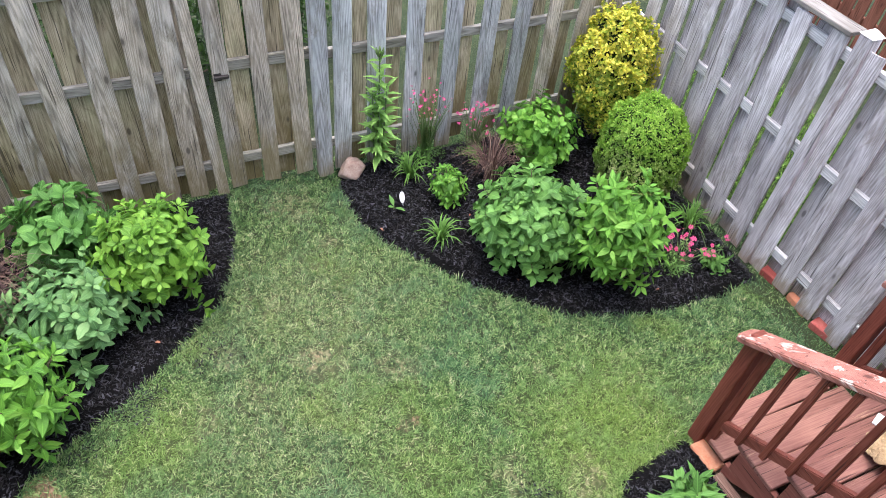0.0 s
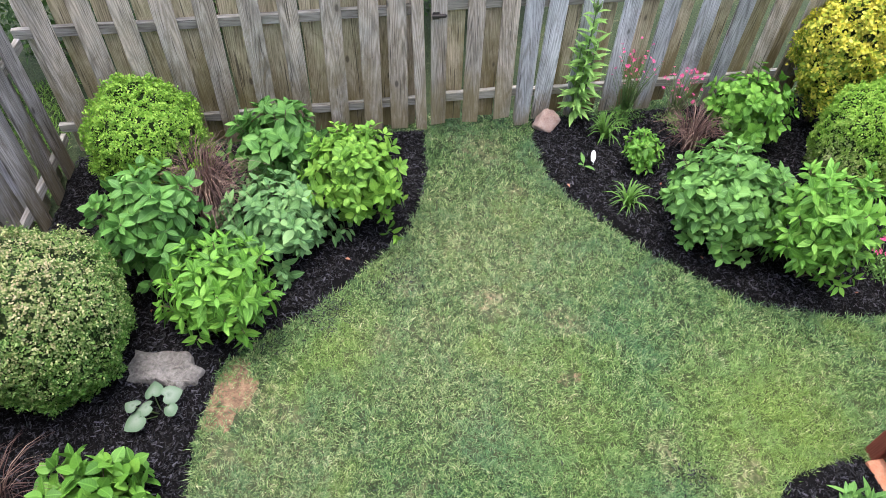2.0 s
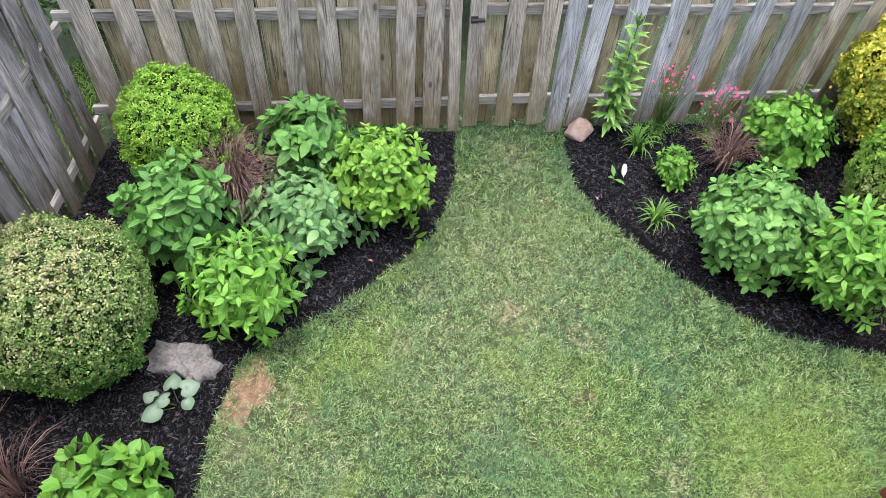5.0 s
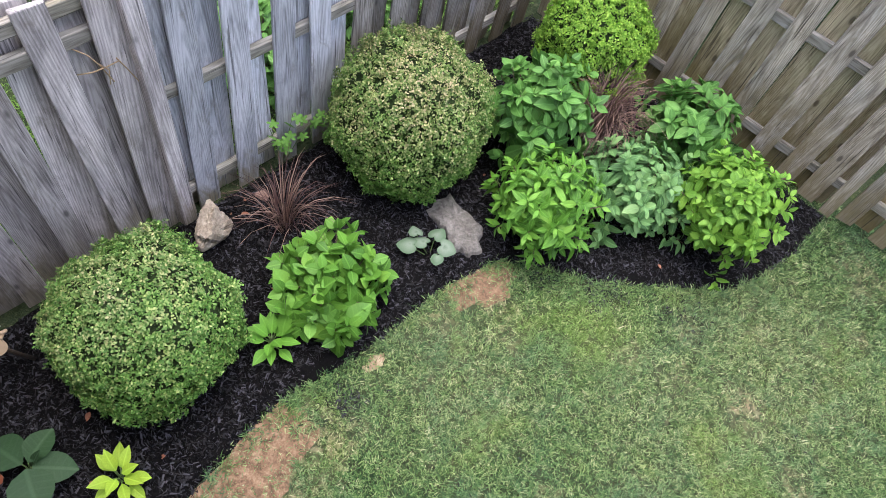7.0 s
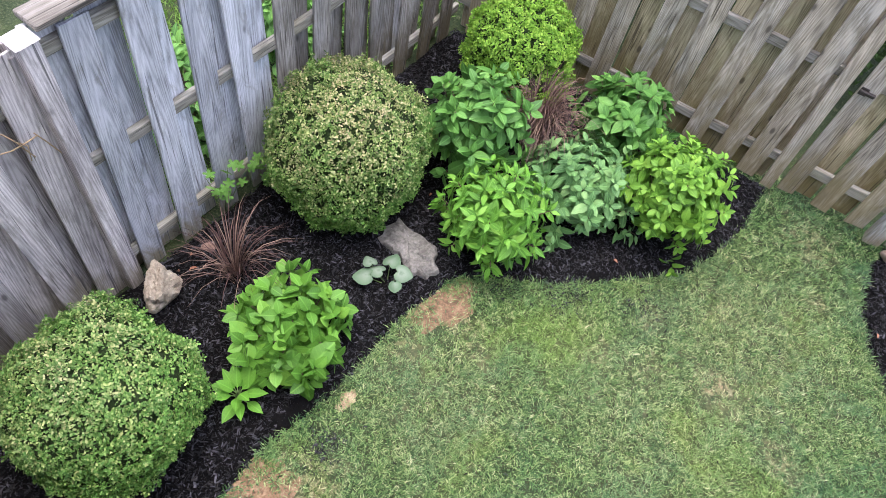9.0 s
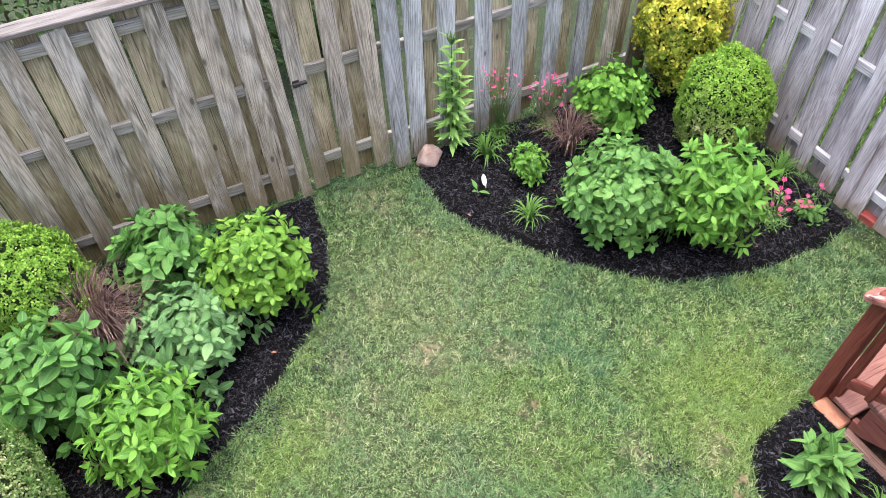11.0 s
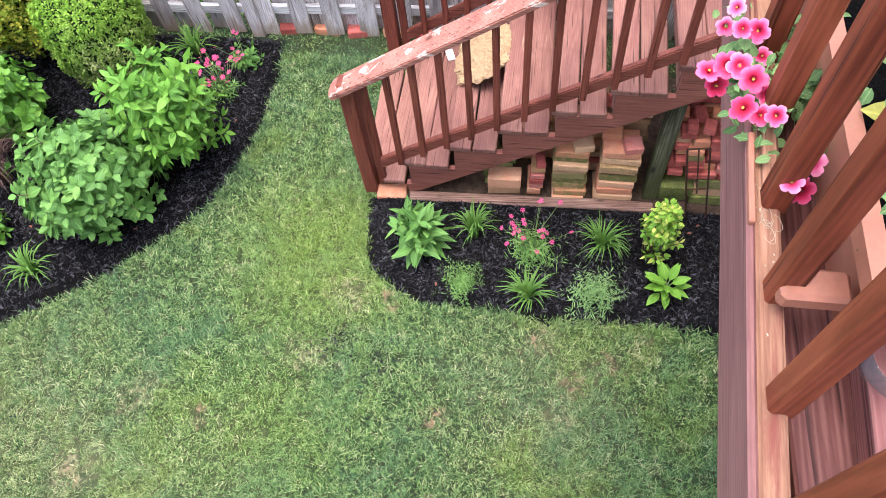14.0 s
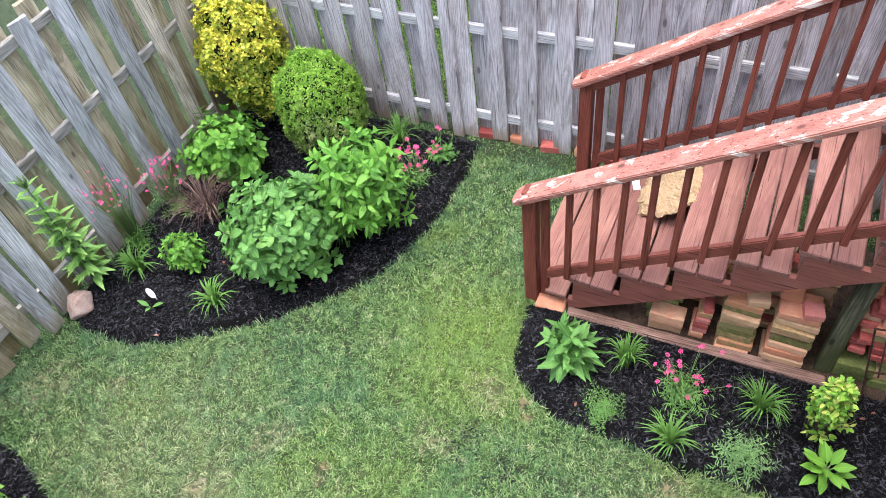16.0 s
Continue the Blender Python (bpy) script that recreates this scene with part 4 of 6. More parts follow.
def gate_posts():
    t = thing("gate_post", 1.425, BACK_Y - 0.05, 0, "stout grey post beside the gate", "post", "gate posts")
    part("shaft", bevel_box(0.115, 0.09, 1.86, 0.007, "shaft", GREY_BLUE, (0, 0, 0.93), 0.004, 3, 6), t, "", pose(0, 0, 0, 0, -0.8, 0))
    t = thing("gate_post", 0.594, BACK_Y - 0.045, 0, "narrow leaning grey board beside the gate", "post", "gate posts")
    part("shaft", bevel_box(0.085, 0.03, 1.84, 0.005, "shaft", GREY_BACK, (0, 0, 0.92), 0.004, 5, 6), t, "", pose(0.012, 0, 0, 0, -2.0, 0))


build_gate()
gate_posts()

# ---- stairs ----
RISE, RUN, NOSE, BASE = 0.187, 0.293, 1.185, -0.02
SX0, SX1 = 2.79, 3.88


def slope_z(y, z0):
    return z0 + 0.648 * (1.14 - y)


def sloped_bar(name, y0, y1, zlow, height, x0, x1, mat, seed=0, rounded=False):
    """A bar that climbs with the stairs, plumb-cut at its ends."""
    bm = bmesh.new()
    marks = [y0 + (y1 - y0) * i / 10 for i in range(11)]
    if rounded:
        marks[1:1] = [y0 - 0.01, y0 - 0.03, y0 - 0.07]
    middle, half = (x0 + x1) / 2, (x1 - x0) / 2
    rings = []
    for i, y in enumerate(marks):
        w = half * ((0.45, 0.68, 0.9, 1.0)[min(i, 3)] if rounded else 1.0)
        x0, x1 = middle - w, middle + w
        z = slope_z(y, zlow) + 0.003 * noise.noise(Vector((y * 4, seed, 0)))
        rings.append([bm.verts.new(p) for p in ((x0, y, z), (x1, y, z), (x1, y, z + height), (x0, y, z + height))])
    for p, q in zip(rings, rings[1:]):
        for s in range(4):
            bm.faces.new((p[s], p[(s + 1) % 4], q[(s + 1) % 4], q[s]))
    bm.faces.new(rings[0][::-1])
    bm.faces.new(rings[-1])
    bmesh.ops.recalc_face_normals(bm, faces=bm.faces)
    edges = [e for e in bm.edges if e.calc_face_angle(0) > 0.8]
    bmesh.ops.bevel(bm, geom=edges, offset=0.006, segments=2, affect="EDGES")
    me = bpy.data.meshes.new(name)
    bm.to_mesh(me)
    bm.free()
    me.materials.append(mat)
    return me


def stringer_mesh(x0, x1):
    """Saw-toothed side board."""
    line = [(0.885, 0.035), (0.895, BASE + RISE - 0.041)]
    for k in range(1, 14):
        y = NOSE - 0.03 - RUN * k
        line += [(y, BASE + RISE * k - 0.041), (y, BASE + RISE * (k + 1) - 0.041)]
    line += [(NOSE - RUN * 14, BASE + RISE * 14 - 0.041), (NOSE - RUN * 14, slope_z(NOSE - RUN * 14, -0.155)), (0.80, slope_z(0.80, -0.155))]
    verts = [(x0, y, z) for y, z in line] + [(x1, y, z) for y, z in line]
    n = len(line)
    faces = [tuple(range(n)), tuple(range(2 * n - 1, n - 1, -1))]
    faces += [(i, i + n, (i + 1) % n + n, (i + 1) % n) for i in range(n)]
    bm = bmesh.new()
    bm.from_mesh(mesh_of("stringer", verts, faces, STRINGER_WOOD))
    bmesh.ops.recalc_face_normals(bm, faces=bm.faces)
    bmesh.ops.triangulate(bm, faces=[f for f in bm.faces if len(f.verts) > 4])
    me = bpy.data.meshes.new("stringer")
    bm.to_mesh(me)
    bm.free()
    me.materials.append(STRINGER_WOOD)
    return me


def build_stairs():
    s = thing("wooden_stairs", SX0, NOSE, 0, "worn red-stained wooden garden stairs with flaking handrails", "stairs")
    inv = pose(-SX0, -NOSE, 0)
    for x0 in (SX0 + 0.016, SX1 - 0.041):
        part("stringer", stringer_mesh(x0, x0 + 0.036), s, "red-brown saw-toothed side board under the treads", inv)
    boards = [bevel_box(SX1 - SX0 - 0.01, 0.140, 0.038, 0.006, "tread_board", TREAD_WOOD, (0, 0, 0), 0.006, k, 6) for k in range(4)]
    short = bevel_box(SX1 - SX0 - 0.20, 0.138, 0.038, 0.006, "tread_board", TREAD_WOOD, (0, 0, 0), 0.006, 9, 6)
    r = random.Random(2)
    for k in range(14):
        for j in (0, 1):
            m = inv @ pose((SX0 + SX1) / 2 + 0.005 + r.uniform(-0.004, 0.004), NOSE - RUN * k - 0.069 - 0.145 * j, BASE + RISE * (k + 1) - 0.019, 0, 0, r.uniform(-0.5, 0.5))
            part("tread_board", short if k + j == 0 else boards[r.randrange(4)], s, "", m)
        part("riser", bevel_box(SX1 - SX0 - 0.09, 0.02, RISE - 0.04, 0.003, "riser", TREAD_WOOD, (0, 0, 0), 0.003, k, 4), s, "", inv @ pose((SX0 + SX1) / 2, NOSE - RUN * k - 0.035, BASE + RISE * (k + 0.5) - 0.022))
    baluster = bevel_box(0.036, 0.036, 0.77, 0.004, "baluster", RED_STAIN, (0, 0, 0.385))
    for x, far in ((SX0, False), (SX1, True)):
        side = -1 if not far else 1
        part("newel_post", bevel_box(0.088, 0.088, 1.06, 0.007, "newel_post", RED_STAIN, (0, 0, 0.53), 0.003, 1, 4), s, "square red-brown newel post", inv @ pose(x + 0.044, 1.14, -0.02))
        part("post_brace", bevel_box(0.04, 0.05, 0.95, 0.005, "post_brace", RED_STAIN, (0, 0, 0.475), 0.003, 2, 4), s, "", inv @ pose(x + 0.04, 1.052, 0.1))
        part("handrail_cap", sloped_bar("handrail_cap", 1.235, -3.0, 1.005, 0.042, x - 0.05, x + 0.10, CAP_WOOD, x, True), s, "red handrail with flaking pale paint", inv)
        if far:
            part("handrail", sloped_bar("handrail", 1.10, -3.0, 0.905, 0.10, x + 0.01, x + 0.05, RED_ALONG, x), s, "", inv)
        part("bottom_rail", sloped_bar("bottom_rail", 1.03, -3.0, 0.232, 0.088, x - 0.004, x + 0.034, RED_ALONG, x + 1), s, "", inv)
        for k in range(26):
            y = 0.895 - 0.1472 * k
            part("baluster", baluster, s, "", inv @ pose(x - 0.012, y, slope_z(y, 0.225), r.uniform(-0.4, 0.4), r.uniform(-0.4, 0.4), 0))


build_stairs()

# ---- plants ----
def fibonacci(n, lowest, rng, jitter=0.5):
    """Directions spread over a sphere, down to the given height of the unit sphere."""
    i = np.arange(n) + 0.5
    z = 1 - (1 - lowest) * i / n
    a = i * 2.399963
    r = np.sqrt(np.maximum(0, 1 - z * z))
    d = np.stack([r * np.cos(a), r * np.sin(a), z], -1)
    return unit(d + rng.normal(0, jitter / math.sqrt(n), d.shape) * 2)


def stems_mesh(tips, rng, mat, base_r=0.06, thick=0.006):
    pieces = []
    for tip in tips:
        a = rng.uniform(0, 6.283)
        foot = Vector((base_r * math.cos(a) * rng.rand(), base_r * math.sin(a) * rng.rand(), -0.01))
        t = Vector(tip)
        mid = foot.lerp(t, 0.5) + Vector((0, 0, 0.12 * t.z))
        pieces.append(tube([foot, mid, t], [thick, thick * 0.75, thick * 0.4], 5))
    v, f = gather(pieces)
    return mesh_of("stems", v, f, mat, True)


def rosettes(tips, axes, rng, length, width, nodes, fold=0.3, droop=0.3, grow=(0.62, 1.0), spread=(38, -2), wild=0.0):
    """Leaves in crossed pairs down each shoot: small and upright at the tip, larger and flatter below."""
    n = len(tips)
    P, T, S = [], [], []
    ref = unit(np.cross(axes, unit(rng.normal(0, 1, axes.shape))))
    other = np.cross(axes, ref)
    start = rng.uniform(0, 6.283, n)
    for k in range(nodes):
        u = k / max(1, nodes - 1)
        elev = np.radians(spread[0] + (spread[1] - spread[0]) * u)
        for side in range(2 if k else 4):
            a = start + k * math.pi / 2 + side * (math.pi if k else math.pi / 2) + rng.normal(0, 0.2, n)
            rad = np.cos(a)[:, None] * ref + np.sin(a)[:, None] * other
            e = elev + rng.normal(0, 0.18 + wild, n)
            out = np.cos(e)[:, None] * rad + np.sin(e)[:, None] * axes
            P.append(tips - axes * (0.30 * length * k) + rad * 0.008)
            T.append(basis(out, unit(axes + rng.normal(0, 0.2 + wild, axes.shape))))
            S.append(length * (grow[0] + (grow[1] - grow[0]) * min(1, u * 1.6)) * rng.uniform(0.8, 1.15, n))
    return np.concatenate(P), np.concatenate(T), np.concatenate(S)


def leaf_shrub(name, x, y, r, h, mat, label, category="shrub", length=0.085, width=0.5, shoots=90, nodes=4, seed=1, lump=0.38, lowest=-0.6, group="garden shrubs", flat=1.0, droop=0.2, turn=0.0, upward=0.45, squeeze=1.0, wild=0.0):
    rng = np.random.RandomState(seed)
    t = thing(name, x, y, 0.03, label, category, group, turn)
    inner = int(shoots * 0.35)
    d = np.concatenate([fibonacci(shoots, lowest, rng), fibonacci(inner, lowest, rng)])
    rad = lumpy(d, lump, 2.3, seed) * np.concatenate([rng.uniform(0.76, 1.08, shoots), rng.uniform(0.5, 0.72, inner)])
    pull = 1 - 0.32 * length / max(r, 0.05)
    low = np.clip(-d[:, 2], 0, 0.98)
    fuller = np.where(d[:, 2] < 0, (1 - low ** 3) ** (1 / 3) / np.sqrt(1 - low ** 2), 1.0)
    tips = d * rad[:, None] * np.stack([fuller, fuller, np.ones(len(d))], -1) * np.array([r * pull, r * pull * squeeze, h * 0.5 * pull]) + np.array([0, 0, h * 0.5])
    tips[:, 2] = np.maximum(tips[:, 2], 0.03)
    axes = unit(d * np.array([1, 1, 0.8]) + np.array([0, 0, upward]) + rng.normal(0, 0.15, d.shape))
    p, tr, s = rosettes(tips, axes, rng, length, width, nodes, droop=droop, wild=wild)
    ok = p[:, 2] > 0.01
    me = scatter("foliage", leaf_shape(7, width, 1.2, 0.16, droop), p[ok], tr[ok], s[ok], mat)
    tagged(part("foliage", me, t, "dense leaves"), kind="stuff")
    tagged(part("branchwork", stems_mesh(tips[:: max(1, len(tips) // 34)], rng, BARK), t, "thin brown stems"), kind="stuff")
    return t


def clipped_shrub(name, x, y, r, h, mat, label, leaves=20000, size=0.021, seed=1, power=2.3, lump=0.12, group="clipped shrubs", squeeze=1.0, turn=0.0, lift=0.0, ragged=0.085, category="boxwood", narrow=0.0):
    """Clipped evergreen: a solid core painted as dark as shaded twigs, and small leaves in a deep uneven skin."""
    rng = np.random.RandomState(seed)
    t = thing(name, x, y, 0.02, label, category, group, turn)

    def surface(d):
        k = (np.abs(d) ** power).sum(1) ** (-1 / power)
        return d * (k * lumpy(d, lump, 2.2, seed) * lumpy(d, lump * 0.65, 7.0, seed + 3))[:, None]

    radii = np.array([r, r * squeeze, h / 2])
    centre = np.array([0, 0, h / 2 + lift])
    # leaves gather in sprigs, each at a depth of its own
    count = leaves // 16
    sprig = fibonacci(count, -1.0, rng, 0.9)
    reach = 1 - ragged * 1.1 * rng.rand(count) ** 1.6 + 0.045 * rng.rand(count) ** 4
    pick = rng.randint(0, count, leaves)
    off = rng.normal(0, 1.0, (leaves, 3))
    d = unit(sprig[pick] + off * 1.15 / math.sqrt(count))
    depth = reach[pick] - 0.022 * (off ** 2).sum(1) ** 0.5 + 0.012 * rng.normal(0, 1, leaves)
    base = surface(d) * depth[:, None]
    base[:, :2] *= (1 - narrow * (base[:, 2] * 0.5 + 0.5))[:, None]
    p = base * radii + centre
    # broad little leaves that lie in all directions, most of them turned outwards
    across = unit(np.cross(d, rng.normal(0, 1, d.shape)))
    out = unit(across + d * rng.normal(0.35, 0.5, (leaves, 1)) + 0.25 * off)
    up = unit(d + rng.normal(0, 0.45, d.shape) + np.array([0, 0, 0.25]))
    s = size * rng.uniform(0.65, 1.25, leaves)
    shape = (np.array([(0, 0, 0), (0.3, -0.29, 0.06), (0.75, -0.24, 0.03), (1, 0, -0.03), (0.75, 0.24, 0.03), (0.3, 0.29, 0.06)]), np.array([(0, 1, 2, 3), (0, 3, 4, 5)]))
    ok = p[:, 2] > 0.02
    tagged(part("foliage", scatter("foliage", shape, p[ok], basis(out, up)[ok], s[ok], mat, False), t, "small clipped leaves"), kind="stuff")
    # solid core, seen as shade through the gaps in the leaves
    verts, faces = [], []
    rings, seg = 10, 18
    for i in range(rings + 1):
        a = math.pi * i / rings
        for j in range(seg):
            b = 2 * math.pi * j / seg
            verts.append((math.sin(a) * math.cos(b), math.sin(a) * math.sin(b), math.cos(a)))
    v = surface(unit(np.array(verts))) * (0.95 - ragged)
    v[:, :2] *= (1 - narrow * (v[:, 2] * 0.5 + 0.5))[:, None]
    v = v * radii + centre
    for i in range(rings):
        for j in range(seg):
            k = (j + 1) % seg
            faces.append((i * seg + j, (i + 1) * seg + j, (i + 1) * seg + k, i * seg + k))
    part("twig_core", mesh_of("twig_core", v, faces, CORE, True), t, "solid core coloured like shaded inner twigs")
    tips = [(0.05 * math.cos(a), 0.05 * math.sin(a), 0.25 + lift) for a in (0, 2, 4)]
    part("trunk", stems_mesh(tips, rng, BARK, 0.05, 0.012), t)
    return t


def blade_tuft(name, x, y, r, h, mat, label, blades=60, width=0.008, seed=1, category="grass plant", group="grassy plants", arch=1.0, upright=0.5):
    """Narrow arching blades from one foot."""
    rng = np.random.RandomState(seed)
    t = thing(name, x, y, 0.03, label, category, group)
    V, F = [], []
    for k in range(blades):
        a, reach = rng.uniform(0, 6.283), r * rng.uniform(0.35, 1.1)
        top = h * rng.uniform(0.55, 1.05) * (1 - 0.35 * reach / r * (1 - upright))
        w = width * rng.uniform(0.6, 1.2)
        foot = np.array([math.cos(a + 1), math.sin(a + 1), 0]) * r * 0.14 * rng.rand()
        d, side = np.array([math.cos(a), math.sin(a), 0]), np.array([-math.sin(a), math.cos(a), 0])
        n = len(V)
        for i, u in enumerate((0, 0.25, 0.5, 0.75, 1.0)):
            p = foot + d * reach * u ** 1.4 + np.array([0, 0, top * (math.sin(u * (1.5 + 0.7 * arch * rng.uniform(0.7, 1.2))))])
            ww = w * (0.7, 1.0, 0.9, 0.6, 0.08)[i] / 2
            V += [p - side * ww + [0, 0, 0.3 * ww], p, p + side * ww + [0, 0, 0.3 * ww]]
        for i in range(4):
            for s in (0, 1):
                F.append((n + 3 * i + s, n + 3 * i + s + 1, n + 3 * i + s + 4, n + 3 * i + s + 3))
    if blades > 100:
        tagged(part("foliage", array_mesh("foliage", np.array(V), np.array(F), mat, True), t), kind="stuff")
        return t
    V, F = np.array(V), np.array(F)[:8]
    for k in range(blades):
        part("blade", array_mesh("blade", V[15 * k : 15 * k + 15], F, mat, True), t)
    return t


def separate_leaves(t, leaves, mats, seed, smooth=True):
    """Each leaf an object of its own under the plant. Leaves: heading, reach, height, length, width, pitch."""
    r = random.Random(seed)
    for k, (heading, reach, height, length, width, pitch) in enumerate(leaves):
        v, f = leaf_shape(7, width / length, 1.0, 0.22, 0.22, 0.006)
        me = leaf_marks(mesh_of("leaf", v * length, [tuple(q) for q in f], mats[k % len(mats)], smooth), v, 1)
        a = radians(heading)
        base = Vector((math.cos(a) * reach, math.sin(a) * reach, height))
        part("leaf", me, t, "", pose(base.x, base.y, base.z, r.uniform(-12, 12), -pitch, heading))
        sv, sf = tube([(0.01 * math.cos(a), 0.01 * math.sin(a), -0.01), (base.x * 0.5, base.y * 0.5, height * 0.75), base], [0.005, 0.004, 0.003], 5)
        part("stalk", mesh_of("stalk", sv, sf, STEM, True), t)


def rosette_plant(name, x, y, size, count, mat, label, category, seed, width=0.5, height=0.16, group="leafy perennials", pitch=(15, 55)):
    r = random.Random(seed)
    t = thing(name, x, y, 0.035, label, category, group)
    leaves = []
    for k in range(count):
        u = k / count
        leaves.append((k * 137.5 + r.uniform(-15, 15), size * (0.08 + 0.25 * (1 - u)), height * (0.35 + 0.65 * u), size * r.uniform(0.6, 0.8), size * width * r.uniform(0.62, 0.8), pitch[0] + (pitch[1] - pitch[0]) * u + r.uniform(-8, 8)))
    separate_leaves(t, leaves, [mat], seed)
    return t


def blossoms(t, places, size, mat, seed, petals=5, name="blossom", label="pink blossom"):
    r = random.Random(seed)
    verts, faces = [(0, 0, 0)], []
    for k in range(petals):
        a = 2 * math.pi * k / petals
        n = len(verts)
        for rad, da, z in ((0.45, -0.35, 0.06), (0.95, -0.5, 0.12), (1.0, 0.0, 0.08), (0.95, 0.5, 0.12), (0.45, 0.35, 0.06)):
            verts.append((rad * math.cos(a + da), rad * math.sin(a + da), z))
        faces += [(0, n, n + 4), (n, n + 1, n + 2), (n, n + 2, n + 4), (n + 2, n + 3, n + 4)]
    me = mesh_of(name, [Vector(v) * size for v in verts], faces, mat)
    for p in places:
        part(name, me, t, label, pose(*p, r.uniform(-40, 40), r.uniform(-40, 40), r.uniform(0, 360)))


def flowering(name, x, y, r, h, leaf, label, seed, flowers=16, stem_h=1.0, size=0.016, shoots=34, length=0.045, width=0.22, flower=None, category="flowering plant", lean=(0, 0)):
    """Fine-leaved plant whose thin stems carry blossoms above it."""
    flower = flower or PINK
    rng = np.random.RandomState(seed)
    t = thing(name, x, y, 0.03, label, category, "pink flowering plants")
    d = fibonacci(shoots, 0.05, rng)
    tips = d * np.array([r * 0.8, r * 0.8, h * 0.75]) * rng.uniform(0.35, 1.2, (shoots, 1)) * lumpy(d, 0.5, 1.8, seed)[:, None]
    axes = unit(d * np.array([1.3, 1.3, 1]) + np.array([0, 0, 0.45]) + rng.normal(0, 0.25, d.shape))
    p, tr, s = rosettes(tips, axes, rng, length, width, 5, droop=0.2)
    p[:, 2] = np.maximum(p[:, 2], 0.01)
    tagged(part("foliage", scatter("foliage", leaf_shape(4, width, 1.1, 0.2, 0.2), p, tr, s, leaf), t), kind="stuff")
    ends = []
    for k in range(flowers):
        a, q = rng.uniform(0, 6.283), rng.uniform(0.2, 1.1)
        ends.append((r * q * math.cos(a) + lean[0], r * q * math.sin(a) + lean[1], h * stem_h * rng.uniform(0.65, 1.05)))
    for tip in list(ends) + [tuple(q) for q in tips[::4]]:
        part("stem", stems_mesh([tip], rng, STEM, 0.03, 0.0028), t)
    blossoms(t, ends, size, flower, seed)
    return t


# left bed
clipped_shrub("boxwood", -1.34, 3.78, 0.38, 0.94, BOX_LEAF, "bright green clipped round boxwood in the corner", 44000, 0.0175, 11, lump=0.16, ragged=0.07)
clipped_shrub("boxwood", -1.83, 2.40, 0.48, 0.97, BOX_PALE, "clipped round boxwood with pale tips and paler leaves towards the top", 60000, 0.0165, 12, lump=0.15, ragged=0.06)
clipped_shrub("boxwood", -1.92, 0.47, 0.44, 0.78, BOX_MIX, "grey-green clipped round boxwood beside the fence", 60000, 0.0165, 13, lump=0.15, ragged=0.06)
leaf_shrub("hydrangea", -0.50, 3.80, 0.36, 0.72, HYD_DEEP, "deep green hydrangea shrub without flowers", length=0.13, width=0.58, shoots=52, seed=21, nodes=3)
leaf_shrub("shrub", 0.02, 3.36, 0.35, 0.84, HYD_LIME, "lime green leafy shrub at the bed's edge", length=0.09, width=0.56, shoots=110, seed=22)
leaf_shrub("hydrangea", -1.30, 3.06, 0.37, 0.88, HYD_DEEP, "tall loose green hydrangea with large leaves", length=0.14, width=0.58, shoots=56, seed=23, lump=0.35, upward=0.7, nodes=3, wild=0.12)
leaf_shrub("shrub", -0.51, 3.20, 0.41, 0.54, HYD_BLUE, "blue-green rounded leafy shrub", length=0.10, width=0.56, shoots=88, seed=24, upward=0.6)
leaf_shrub("shrub", -0.87, 2.58, 0.36, 0.66, HYD_FRESH, "fresh green shrub with narrow pointed leaves", length=0.12, width=0.42, shoots=78, seed=25)
leaf_shrub("hydrangea", -1.46, 1.34, 0.36, 0.42, BIG_LEAF, "low hydrangea with broad bright green leaves", length=0.145, width=0.74, shoots=52, nodes=2, seed=26, upward=0.7, wild=0.3)
blade_tuft("fountain_grass", -1.99, 1.50, 0.40, 0.44, PURPLE, "purple fountain grass with arching blades", 104, 0.0055, 31, category="ornamental grass")
rosette_plant("hosta", -1.50, 0.90, 0.175, 15, HYD_FRESH, "small green hosta in the mulch", "hosta", 41, 0.5, 0.13)
rosette_plant("hosta", -1.52, -0.09, 0.17, 12, HOSTA_LIME, "small yellow-green hosta in the mulch", "hosta", 42, 0.5, 0.12)


def elephant_ear():
    t = thing("elephant_ear", -1.86, -0.34, 0.035, "dark green plant with few very large glossy leaves", "leafy plant", "leafy perennials")
    separate_leaves(t, [(-20, 0.02, 0.14, 0.22, 0.20, 5), (40, 0.03, 0.12, 0.20, 0.15, 0), (110, 0.02, 0.12, 0.18, 0.15, 8), (190, 0.03, 0.10, 0.22, 0.19, 0), (80, 0.01, 0.06, 0.16, 0.05, 70)], [EAR_LEAF], 43)


